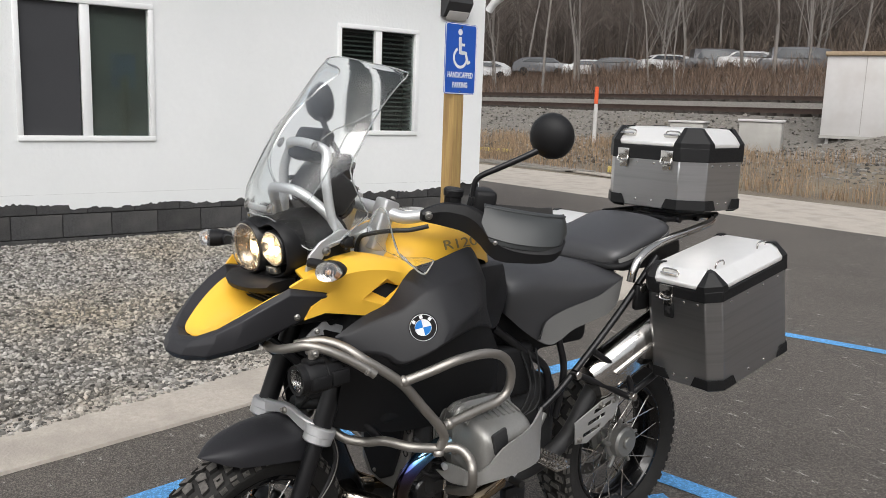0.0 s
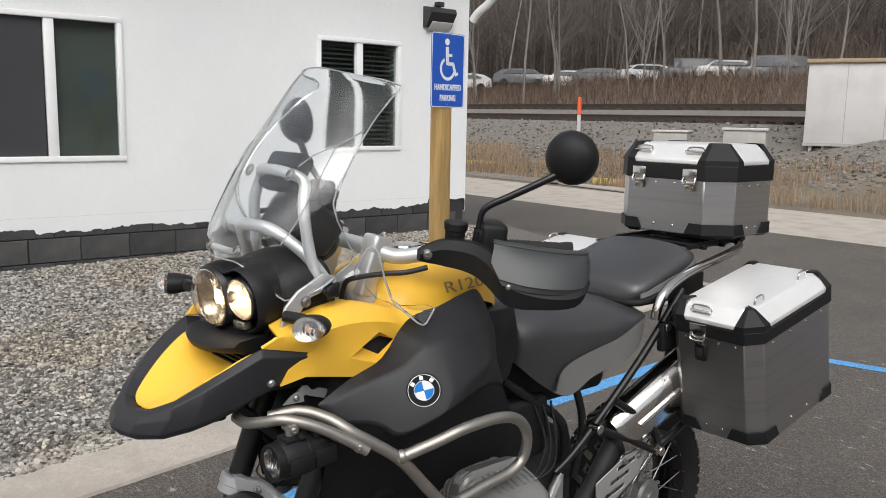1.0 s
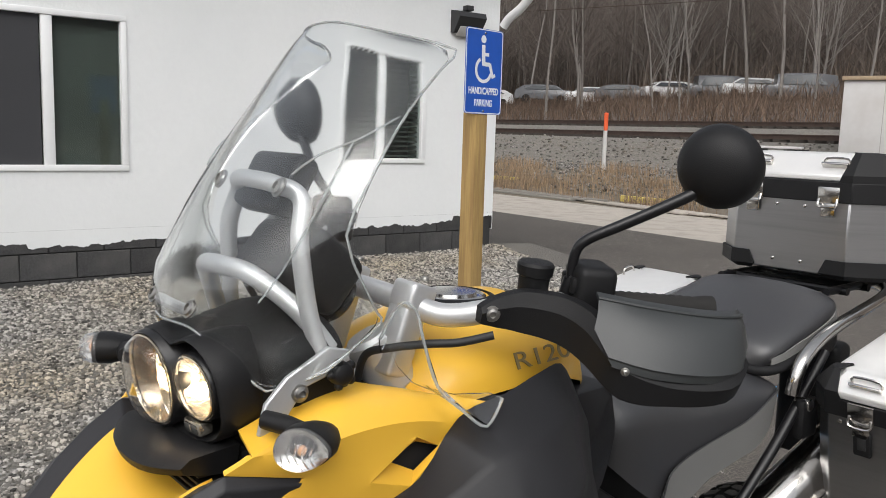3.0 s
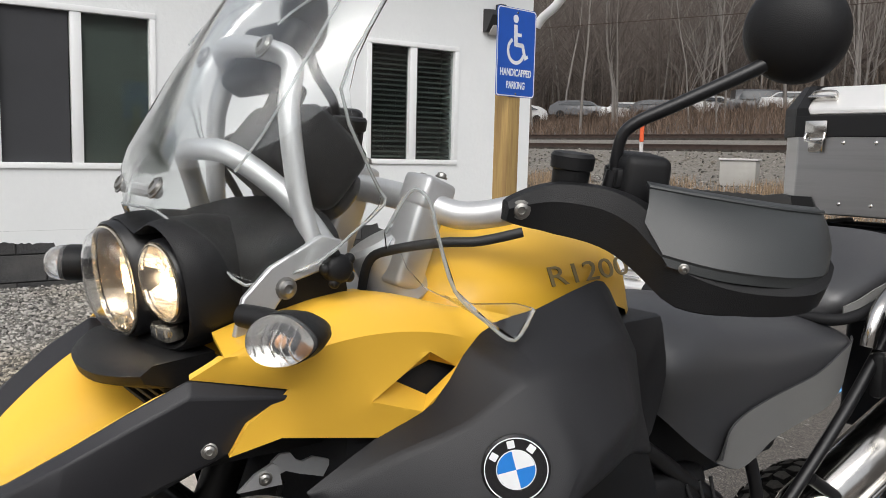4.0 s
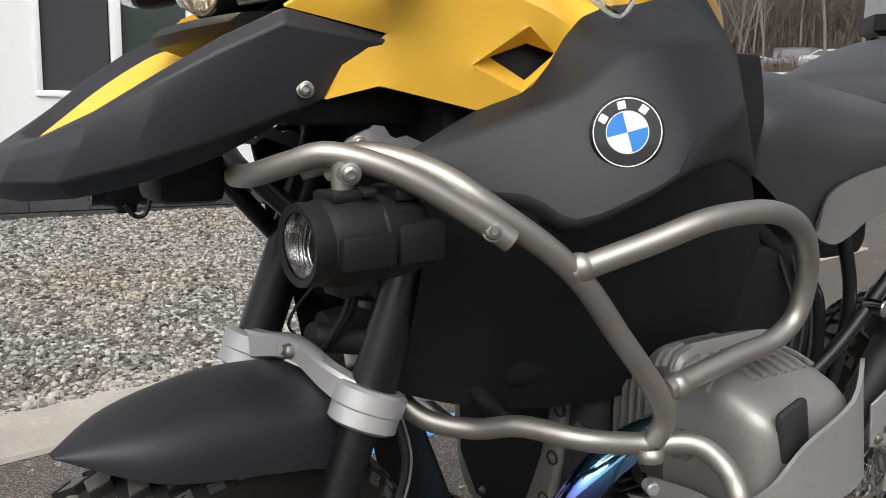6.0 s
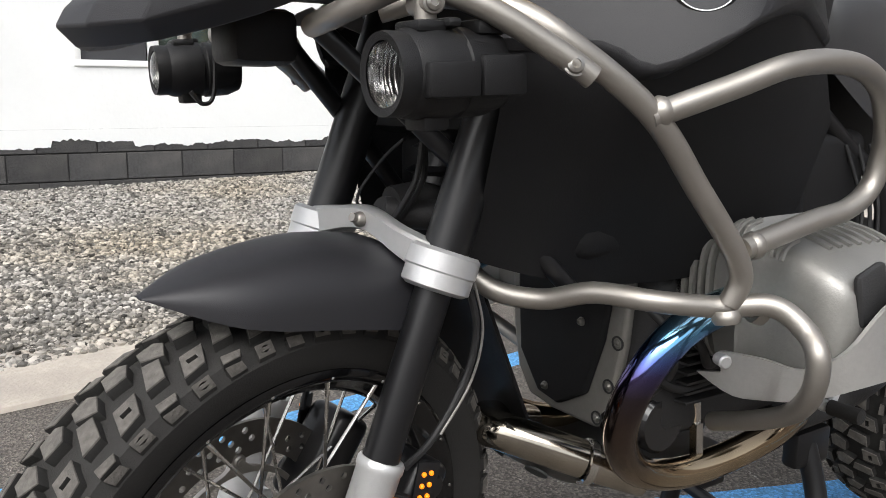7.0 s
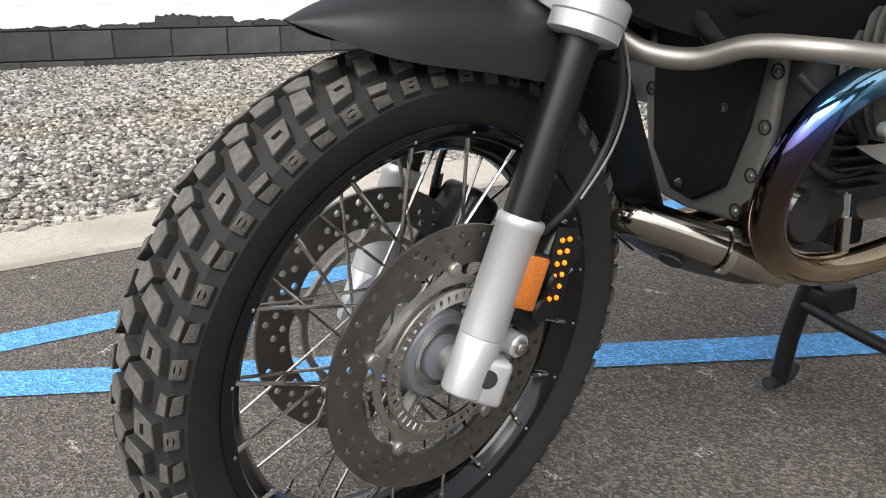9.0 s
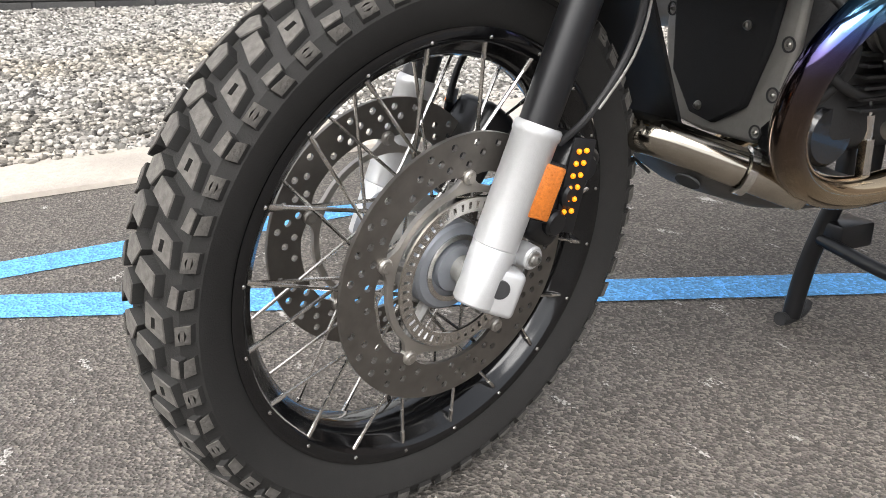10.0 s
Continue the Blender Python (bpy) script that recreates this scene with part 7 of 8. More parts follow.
bpart("control_cable", bm, CHAMOIS, "black looping cable", STEER)

# -- engine --
bpart("engine_block", boxed((-0.78, -0.13, 0.40), (-0.458, 0.13, 0.68), 0.03, seg=3), DARK_ENGINE, "dark engine block")
bpart("gearbox", boxed((-1.02, -0.11, 0.40), (-0.76, 0.11, 0.66), 0.04, seg=3), DARK_ENGINE, "dark gearbox casing")
bpart("engine_top", boxed((-0.72, -0.16, 0.66), (-0.30, 0.16, 0.82), 0.03, seg=3), UNDER_SHADE_BLACK, "engine top cover, its black dulled for shade")
FACE_ON = Matrix(((0, 0, 1, -0.462), (1, 0, 0, 0), (0, 1, 0, 0), (0, 0, 0, 1)))
fr = bpart("engine_flange", plate([(-0.145, 0.665), (-0.141, 0.52), (-0.128, 0.452), (-0.098, 0.412), (-0.050, 0.404), (0.045, 0.404), (0.074, 0.450), (0.091, 0.530), (0.099, 0.610), (0.102, 0.665)], 0.016, m=FACE_ON), FLANGE_GREY, "grey cast engine flange", sharp=30)
add_mod(fr, "BEVEL", width=0.006, segments=3)
acov = bpart("front_engine_cover", plate([(-0.118, 0.668), (-0.117, 0.58), (-0.110, 0.480), (-0.070, 0.428), (-0.024, 0.420), (0.030, 0.450), (0.060, 0.530), (0.075, 0.610), (0.080, 0.668)], 0.012, m=FACE_ON @ pose(0, 0, 0.014)), UNDER_SHADE_BLACK, "black front engine cover", sharp=30)
add_mod(acov, "BEVEL", width=0.005, segments=3)
for y, z in ((0.091, 0.600), (0.080, 0.532), (0.066, 0.470), (0.046, 0.420), (-0.130, 0.560)):
    # dark ring puts the counterbore's shade into colour
    bm = bmesh.new()
    lathe(bm, [(0.0098, -0.001), (0.0098, 0.0015), (0.0078, 0.0015), (0.0070, -0.004), (0, -0.004)], FACE_ON @ pose(y, z, 0.016), 20)
    bpart("recess_shade", bm, DARK_ENGINE, parent=fr)
    screw((-0.449, y, z), (1, 0.1, 0), 0.0042, fr)
for y, z in ((0.022, 0.550), (-0.085, 0.600), (-0.05, 0.440)):
    screw((-0.436, y, z), (1, 0, 0), 0.0050, acov)
for s in (1, -1):
    # boxer cylinder
    cy = empty("cylinder", pose(0, 0, 0), bike)
    cy["label"] = "grey finned boxer cylinder with a smooth head cover"
    sec = [(0.1, -0.588, 0.6, 0.07, 0.068), (0.19, -0.588, 0.605, 0.08, 0.076), (0.193, -0.59, 0.61, 0.098, 0.088), (0.228, -0.588, 0.616, 0.104, 0.092), (0.236, -0.586, 0.612, 0.096, 0.086), (0.285, -0.58, 0.607, 0.094, 0.08), (0.328, -0.576, 0.601, 0.09, 0.07), (0.346, -0.574, 0.599, 0.084, 0.062), (0.356, -0.572, 0.598, 0.07, 0.05), (0.36, -0.572, 0.598, 0.05, 0.034)]
    bm = bmesh.new()
    V = grid(bm, [[Vector((x + a * hx, s * y, z + b * hz)) for a, b in oval(1, 1, 64, 6.5)] for y, x, z, hx, hz in sec], close=True)
    bm.faces.new(V[-1])
    part("head_cover", bm, ENGINE_GREY, cy, "grey cast cylinder head cover", sharp=45)
    for k in range(6):
        y = 0.125 + 0.0125 * k
        bm = bmesh.new()
        V = grid(bm, [[Vector((-0.590 + a * 0.097, s * yy, 0.606 + b * 0.088)) for a, b in oval(1, 1, 40, 3.6)] for yy in (y, y + 0.005)], close=True)
        bm.faces.new(V[0]), bm.faces.new(V[1])
        part("cooling_fin", bm, ENGINE_GREY, cy)
    for k in range(7):
        y = 0.205 + 0.0125 * k
        hx, hz, cx, cz = [float(np.interp(y, [r[0] for r in sec], [r[j] for r in sec])) for j in (3, 4, 1, 2)]
        sect = oval(1, 1, 64, 6.5)
        bm = bmesh.new()
        tube(bm, [(cx + a * (hx + 0.001), s * y, cz + b * (hz + 0.001)) for a, b in sect[4:14]], 0.0032, seg=6, n=2)
        part("cover_rib", bm, ENGINE_GREY, cy)
        bm = bmesh.new()
        tube(bm, [(cx - 0.06 + 0.017 * k, s * yy, float(np.interp(yy, [r[0] for r in sec], [r[2] + r[4] for r in sec])) + 0.001) for yy in (0.243, 0.265, 0.285, 0.305)], 0.0035, seg=6, n=2)
        part("cover_rib", bm, ENGINE_GREY, cy)
    part("plug_cover", boxed((-0.026, -0.006, -0.030), (0.026, 0.006, 0.030), 0.006, m=pose(-0.534, s * 0.357, 0.640, 0, 14, s * 4)), DARK_ENGINE, cy, "black inset spark plug cover")
    bm = bmesh.new()
    lo = smooth_line([(-0.455, s * 0.235, 0.535), (-0.460, s * 0.285, 0.518), (-0.470, s * 0.335, 0.528), (-0.505, s * 0.372, 0.546), (-0.580, s * 0.380, 0.552), (-0.660, s * 0.372, 0.562), (-0.700, s * 0.338, 0.590)], 4)
    hi = smooth_line([(-0.455, s * 0.232, 0.560), (-0.460, s * 0.285, 0.563), (-0.466, s * 0.332, 0.562), (-0.488, s * 0.366, 0.588), (-0.530, s * 0.378, 0.630), (-0.620, s * 0.376, 0.662), (-0.700, s * 0.340, 0.690)], 4)
    lo2 = [p + Vector((0, -s * 0.035, -0.008)) for p in lo]
    grid(bm, [lo2, lo, hi])
    o = part("head_guard", bm, ALU_PAINT, cy, "silver guard under the cylinder head", sharp=50)
    add_mod(o, "SOLIDIFY", thickness=0.005)
    bm = bmesh.new()
    cyl(bm, (-0.458, s * 0.228, 0.550), (-0.450, s * 0.246, 0.550), 0.008, 16, bevel=0.002)
    part("guard_bolt", bm, SILVER, cy)
    for k in range(6):
        part("lower_fin", boxed((-0.585, min(s * 0.10, s * 0.150), 0.458 + 0.013 * k), (-0.50, max(s * 0.10, s * 0.150), 0.462 + 0.013 * k), 0.001), DARK_ENGINE, cy)
    bm = bmesh.new()
    tube(bm, [(-0.545, s * 0.128, 0.450), (-0.550, s * 0.126, 0.420)], 0.0065, seg=10, smooth=False)
    tube(bm, [(-0.550, s * 0.126, 0.420), (-0.558, s * 0.122, 0.372)], 0.010, seg=6, smooth=False)
    tube(bm, [(-0.545, s * 0.128, 0.450), (-0.54, s * 0.125, 0.49), (-0.58, s * 0.11, 0.52)], 0.004, seg=8)
    bpart("oxygen_sensor", bm, STEEL, "steel oxygen sensor")
bm = bmesh.new()
cyl(bm, (-0.485, 0.04, 0.428), (-0.485, 0.128, 0.428), 0.039, 30, bevel=0.005)
flt = bpart("oil_filter", bm, BLACK_GLOSS, "black oil filter with unreadable white print")
for k in range(5):
    a = radians(62 + 14 * k)
    bpart("print_bar", boxed((-0.006, -0.010, 0.0392), (0.006, 0.012, 0.0398), 0, m=pose(-0.485, 0.100, 0.428) @ Matrix.Rotation(radians(90 - 62 - 20 * k), 4, "Y")), SIGN_WHITE, parent=flt)
for k, pts in enumerate((((-0.43, 0.135, 0.60), (-0.455, 0.16, 0.56), (-0.47, 0.15, 0.51), (-0.46, 0.12, 0.47)), ((-0.47, 0.16, 0.58), (-0.50, 0.17, 0.54), (-0.53, 0.155, 0.51), (-0.57, 0.14, 0.505)), ((-0.44, 0.13, 0.52), (-0.47, 0.145, 0.49), (-0.52, 0.14, 0.475), (-0.57, 0.135, 0.48)))):
    bpart("engine_hose", bar(list(pts), 0.006), CHAMOIS, "black hose beside the engine")

# -- exhaust --
TEMPER_SKY = bpy.data.materials.new("heat_and_sky_tinted_steel")
TEMPER_SKY.use_nodes = True
tn, tl = TEMPER_SKY.node_tree.nodes, TEMPER_SKY.node_tree.links
tb = tn["Principled BSDF"]
tb.inputs["Metallic"].default_value, tb.inputs["Roughness"].default_value = 1.0, 0.12
tco, tsep, tno = tn.new("ShaderNodeTexCoord"), tn.new("ShaderNodeSeparateXYZ"), tn.new("ShaderNodeTexNoise")
tno.inputs["Scale"].default_value = 14
tl.new(tco.outputs["Object"], tsep.inputs[0]), tl.new(tco.outputs["Object"], tno.inputs["Vector"])
tm = tn.new("ShaderNodeMath")
tm.operation = "MULTIPLY_ADD"
tl.new(tno.outputs[0], tm.inputs[0])
tm.inputs[1].default_value = 0.05
tl.new(tsep.outputs["Z"], tm.inputs[2])
tr, ramp = tn.new("ShaderNodeMapRange"), tn.new("ShaderNodeValToRGB")
tr.inputs[1].default_value, tr.inputs[2].default_value = 0.36, 0.64
tl.new(tm.outputs[0], tr.inputs[0]), tl.new(tr.outputs[0], ramp.inputs[0]), tl.new(ramp.outputs[0], tb.inputs["Base Color"])
# temper colours; the blue end is also brightened for reflected sky
els = ramp.color_ramp.elements
els[0].position, els[0].color = 0.0, (0.60, 0.50, 0.36, 1)
els[1].position, els[1].color = 1.0, (0.46, 0.70, 0.82, 1)
for p, c in ((0.12, (0.40, 0.31, 0.20, 1)), (0.26, (0.17, 0.125, 0.09, 1)), (0.50, (0.115, 0.085, 0.075, 1)), (0.66, (0.085, 0.068, 0.080, 1)), (0.74, (0.11, 0.09, 0.22, 1)), (0.82, (0.12, 0.18, 0.52, 1)), (0.91, (0.20, 0.50, 0.82, 1))):
    e = els.new(p)
    e.color = c
ex = empty("exhaust", pose(0, 0, 0), bike)
ex["label"] = "heat-tinted steel exhaust system"
for s in (1, -1):
    part("header_pipe", bar([(x, s * y, z) for x, y, z in ((-0.475, 0.225, 0.610), (-0.425, 0.220, 0.596), (-0.380, 0.212, 0.565), (-0.355, 0.194, 0.512), (-0.370, 0.165, 0.450), (-0.420, 0.138, 0.392), (-0.490, 0.124, 0.358), (-0.570, 0.128, 0.352), (-0.680, 0.140, 0.372), (-0.80, 0.12, 0.39))], 0.0210, seg=24), TEMPER_SKY, ex, "brown and blue heat-tinted header pipe, blue brightened for reflected sky")
    bm = bmesh.new()
    lathe(bm, [(0.026, -0.006), (0.030, -0.005), (0.030, 0.005), (0.026, 0.006)], Matrix.Translation((-0.392, s * 0.088, 0.386)) @ Vector((-0.8, s * 0.4, -0.3)).to_track_quat("Z", "Y").to_matrix().to_4x4(), 28)
    part("pipe_clamp", bm, STEEL, ex)
part("cross_pipe", bar([(-0.460, 0.118, 0.360), (-0.400, 0.09, 0.384), (-0.320, 0.035, 0.418), (-0.298, -0.0, 0.425), (-0.320, -0.035, 0.418), (-0.400, -0.09, 0.384), (-0.460, -0.118, 0.360)], 0.025, seg=24), PIPE_STEEL, ex, "browned polished steel cross pipe")
# link pipe in a dark colour, to merge with the dark area there
part("link_pipe", bar([(-0.72, 0.12, 0.38), (-0.90, 0.13, 0.40), (-1.02, 0.14, 0.46), (-1.08, 0.155, 0.56), (-1.14, 0.165, 0.66)], 0.026, seg=18), DARK_ENGINE, ex, "dark link pipe")
bm = bmesh.new()
rows = []
for i, (k, d) in enumerate(((0.3, -0.004), (0.9, 0.0), (1, 0.02), (1, 0.36), (0.92, 0.40), (0.5, 0.41))):
    q = Matrix.Translation((-1.085, 0.17, 0.640)) @ Vector((-0.87, 0.14, 0.46)).to_track_quat("Z", "Y").to_matrix().to_4x4()
    rows.append([q @ Vector((a * k, b * k, d)) for a, b in oval(0.052, 0.070, 36, 2.4)])
V = grid(bm, rows, close=True)
bm.faces.new(V[0]), bm.faces.new(V[-1])
part("muffler", bm, STEEL, ex, "polished steel muffler", sharp=50)
part("muffler_rib", boxed((-0.008, -0.006, 0.05), (0.008, 0.004, 0.33), 0.003, m=Matrix.Translation((-1.085, 0.228, 0.655)) @ Vector((-0.87, 0.14, 0.46)).to_track_quat("Z", "Y").to_matrix().to_4x4()), STEEL, ex)
hs_out = [(-0.105, -0.030), (-0.085, 0.036), (0.040, 0.046), (0.100, 0.036), (0.108, 0.006), (0.070, -0.030), (-0.060, -0.052)]
slots = [[(x - 0.040, y - 0.006), (x + 0.036, y - 0.010), (x + 0.041, y + 0.001), (x - 0.034, y + 0.006)] for x, y in ((-0.030, -0.022), (0.0, 0.003), (0.035, 0.026))]
hq = Matrix.Translation((-1.085, 0.205, 0.532)) @ Matrix(((-0.94, 0.34, 0.05, 0), (0.05, -0.05, 1.0, 0), (0.34, 0.94, 0.03, 0), (0, 0, 0, 1)))
hs = part("heat_shield", plate(hs_out, 0.004, slots, hq), ALU_PAINT, ex, "slotted steel heat shield")
add_mod(hs, "BEVEL", width=0.0015)
for x, y in ((-0.085, -0.025), (0.085, 0.02), (0.03, 0.036)):
    screw(hq @ Vector((x, y, 0.004)), (0, 1, 0), 0.008, ex)

# -- skid plate and centre stand --
bm = bmesh.new()
rows = []
for x, z, w in ((-0.300, 0.408, 0.04), (-0.335, 0.378, 0.070), (-0.385, 0.348, 0.098), (-0.450, 0.326, 0.112), (-0.52, 0.316, 0.116), (-0.62, 0.312, 0.116), (-0.72, 0.318, 0.110)):
    rows.append([Vector((x, w * a, z + 0.034 * abs(a) ** 4)) for a in [i / 8 for i in range(-8, 9)]])
grid(bm, rows)
sk = add_mod(bpart("skid_plate", bm, DULL_ALU, "dull aluminium skid plate", sharp=60), "SOLIDIFY", thickness=0.004)
for s in (1, -1):
    # flat dark disc stands for a shaded hole in the plate
    bm = bmesh.new()
    lathe(bm, [(0.016, 0.0), (0.016, 0.003), (0, 0.003)], Matrix.Translation((-0.345, s * 0.045, 0.369)) @ Vector((0.6, s * 0.2, -0.7)).to_track_quat("Z", "Y").to_matrix().to_4x4(), 20)
    bpart("opening_shade", bm, INNER_SHADE, parent=sk)
st = empty("centre_stand", pose(0, 0, 0), bike)
st["label"] = "black tubular centre stand, folded down"
for s, fx in ((1, -0.735), (-1, -0.812)):
    part("leg", bar([(-0.84, s * 0.10, 0.315), (-0.832, s * 0.135, 0.20), (fx - 0.01, s * 0.155, 0.10), (fx, s * 0.160, 0.012)], 0.0165, seg=14), BLACK_METAL, st)
    bm = bmesh.new()
    tube(bm, [(fx + 0.028, s * 0.160, 0.011), (fx, s * 0.162, 0.008), (fx - 0.035, s * 0.166, 0.012), (fx - 0.055, s * 0.172, 0.024)], 0.013, seg=10, r_end=0.008)
    part("foot", bm, DARK_ENGINE, st, "scuffed stand foot")
    part("stand_hinge", boxed((-0.885, s * 0.10 - 0.015, 0.28), (-0.80, s * 0.10 + 0.015, 0.34), 0.008), BLACK_METAL, st)
part("cross_tube", bar([(-0.826, -0.140, 0.165), (-0.80, 0.0, 0.160), (-0.775, 0.138, 0.165)], 0.0115), BLACK_METAL, st)
part("stand_bracket", boxed((-0.90, -0.15, 0.155), (-0.82, -0.09, 0.20), 0.006), BLACK_METAL, st)

# -- foot pegs and shift lever --
for s in (1, -1):
    fp = empty("foot_peg", pose(0, 0, 0), bike)
    fp["label"] = "serrated steel foot peg"
    bm = bmesh.new()
    for k in range(9):
        y = 0.165 + 0.0125 * k
        for dx in (-0.018, 0.018):
            box(bm, (-0.865 + dx - 0.006, min(s * y, s * (y + 0.006)), 0.452), (-0.865 + dx + 0.006, max(s * y, s * (y + 0.006)), 0.474), 0.001)
    box(bm, (-0.893, min(s * 0.16, s * 0.28), 0.448), (-0.837, max(s * 0.16, s * 0.28), 0.456), 0.002)
    part("peg", bm, STEEL, fp)
    part("peg_mount", bar([(-0.86, s * 0.165, 0.455), (-0.88, s * 0.14, 0.50), (-0.93, s * 0.13, 0.56)], 0.012), ENGINE_GREY, fp)
bm = bmesh.new()
tube(bm, [(-0.87, 0.150, 0.44), (-0.80, 0.175, 0.445), (-0.735, 0.20, 0.425)], 0.006, seg=10)
cyl(bm, (-0.735, 0.185, 0.425), (-0.735, 0.240, 0.425), 0.009, 14, bevel=0.002)
cyl(bm, (-0.87, 0.135, 0.44), (-0.87, 0.168, 0.44), 0.014, 18, bevel=0.002)
sl = bpart("shift_lever", bm, SILVER, "silver shift lever")
bpart("lever_rubber", bar([(-0.735, 0.20, 0.425), (-0.735, 0.245, 0.425)], 0.011, smooth=False), RUBBER, parent=sl)


# -- seats --
def seat_rows(sec, n=24):
    rows = []
    for x, w, zt, zb, drop in sec:
        row = []
        for i in range(n + 1):
            a = radians(-112 + 224 * i / n)
            y = w * math.copysign(abs(math.sin(a)) ** 0.80, math.sin(a))
            c = math.cos(a)
            z = (zt - drop) + drop * abs(c) ** 0.72 if c > 0 else (zt - drop) - (zt - drop - zb) * min(1, abs(c) / 0.3746)
            if c <= 0:
                y = w * math.copysign(1 - 0.06 * abs(c) / 0.3746, y)
            row.append(Vector((x, y, z)))
        rows.append(row)
    return rows


def dense(sec):
    """Seat sections smoothed along its length."""
    A, B = smooth_line([(r[0], r[1], r[2]) for r in sec], 4), smooth_line([(r[0], r[3], r[4]) for r in sec], 4)
    return [(a.x, a.y, a.z, b.y, b.z) for a, b in zip(A, B)]


def along(xs, ys, x):
    """Smooth value at x of a curve through a few points."""
    C = smooth_line([(u, v, 0) for u, v in zip(xs, ys)], 6)
    return float(np.interp(x, [c.x for c in C], [c.y for c in C]))


FS = [(-0.728, 0.080, 0.98, 0.93, 0.03), (-0.734, 0.130, 1.004, 0.905, 0.055), (-0.750, 0.156, 1.022, 0.884, 0.085), (-0.80, 0.168, 1.040, 0.842, 0.110), (-0.86, 0.173, 1.044, 0.803, 0.120), (-0.902, 0.176, 1.040, 0.788, 0.122), (-0.945, 0.178, 1.034, 0.799, 0.120), (-0.99, 0.180, 1.027, 0.820, 0.112), (-1.07, 0.184, 1.016, 0.838, 0.095), (-1.14, 0.186, 1.001, 0.852, 0.075), (-1.19, 0.182, 0.990, 0.885, 0.05), (-1.21, 0.17, 0.975, 0.92, 0.02)]
bm = bmesh.new()
V = grid(bm, seat_rows(dense(FS)))
bm.faces.new(V[0]), bm.faces.new(V[-1])
seat = bpart("rider_seat", bm, SEAT_BLACK, "black vinyl rider seat with grey side panels", sharp=60)
for s in (1, -1):
    bm = bmesh.new()
    rows = []
    for i in range(41):
        x = -0.852 - 0.355 * i / 40
        zb = along([0.852, 0.902, 0.945, 0.99, 1.07, 1.14, 1.19, 1.21], [0.808, 0.789, 0.800, 0.822, 0.840, 0.854, 0.887, 0.925], -x)
        zt = along([0.852, 0.857, 0.870, 0.900, 0.950, 1.02, 1.085, 1.15, 1.21], [0.814, 0.840, 0.862, 0.879, 0.893, 0.906, 0.919, 0.945, 0.966], -x)
        w = along([0.852, 0.92, 0.99, 1.07, 1.14, 1.19, 1.21], [0.172, 0.177, 0.180, 0.184, 0.186, 0.182, 0.170], -x)
        rows.append([Vector((x, s * (w + 0.002 - 0.010 * (1 - t)), zb + (zt - zb) * t)) for t in (0, 0.33, 0.66, 1)])
    grid(bm, rows)
    add_mod(bpart("seat_side", bm, SEAT_GREY, "grey vinyl seat side", parent=seat), "SOLIDIFY", thickness=0.003, offset=0)
    bm = bmesh.new()
    tube(bm, [r[-1] for r in rows], 0.0016, seg=5, n=2)
    bpart("seam", bm, SEAT_BLACK, parent=seat)
RS = [(-1.170, 0.105, 1.010, 0.985, 0.015), (-1.184, 0.148, 1.046, 0.992, 0.035), (-1.22, 0.166, 1.070, 1.004, 0.048), (-1.30, 0.174, 1.102, 1.024, 0.055), (-1.38, 0.174, 1.126, 1.048, 0.055), (-1.43, 0.170, 1.134, 1.068, 0.048), (-1.46, 0.150, 1.118, 1.085, 0.02)]
bm = bmesh.new()
V = grid(bm, seat_rows(dense(RS)))
bm.faces.new(V[0]), bm.faces.new(V[-1])
ps = bpart("passenger_seat", bm, SEAT_BLACK, "black vinyl passenger seat with grey sides", sharp=60)
# dark base edge that also stands for shade below the cushion's overhang
half = [(-1.36, 0.177, 1.036), (-1.28, 0.177, 1.014), (-1.215, 0.172, 0.998), (-1.180, 0.150, 0.992), (-1.164, 0.08, 0.992)]
bpart("base_edge", bar(half + [(-1.162, 0, 0.992)] + [(x, -y, z) for x, y, z in half[::-1]], 0.010), UNDER_SHADE_BLACK, "black base edge with the overhang shade of the seat", parent=ps)
for s in (1, -1):
    bm = bmesh.new()
    rows = []
    for i in range(10):
        x = -1.20 - 0.24 * i / 9
        w = np.interp(-x, [1.186, 1.22, 1.30, 1.38, 1.43, 1.46], [0.150, 0.168, 0.174, 0.174, 0.170, 0.150])
        zb = np.interp(-x, [1.186, 1.22, 1.30, 1.38, 1.43, 1.46], [0.992, 1.004, 1.024, 1.048, 1.068, 1.085])
        rows.append([Vector((x, s * (w + 0.0025), zb + t * np.interp(-x, [1.20, 1.28, 1.44], [0.018, 0.024, 0.020]))) for t in (0, 0.5, 1)])
    grid(bm, rows)
    add_mod(bpart("seat_side", bm, SEAT_GREY, "grey vinyl seat side", parent=ps), "SOLIDIFY", thickness=0.003, offset=0)

# -- rear frame, racks and tail --
bpart("tail", boxed((-1.62, -0.10, 0.95), (-1.30, 0.10, 1.05), 0.03, seg=3), BLACK_PLASTIC, "black tail section")
bpart("rear_fender", boxed((-1.74, -0.075, 0.66), (-1.66, 0.075, 0.96), 0.02, m=pose(0, 0, 0), seg=3), BLACK_PLASTIC, "black rear fender")
bpart("under_seat", boxed((-1.16, -0.09, 0.74), (-0.70, 0.09, 0.93), 0.03), BLACK_PLASTIC, "black airbox below the seat")
both("frame_rail", lambda: bar([(-0.70, 0.135, 0.86), (-0.80, 0.140, 0.79), (-0.92, 0.140, 0.70), (-0.94, 0.13, 0.55)], 0.0125), BLACK_METAL, "black main frame tube")
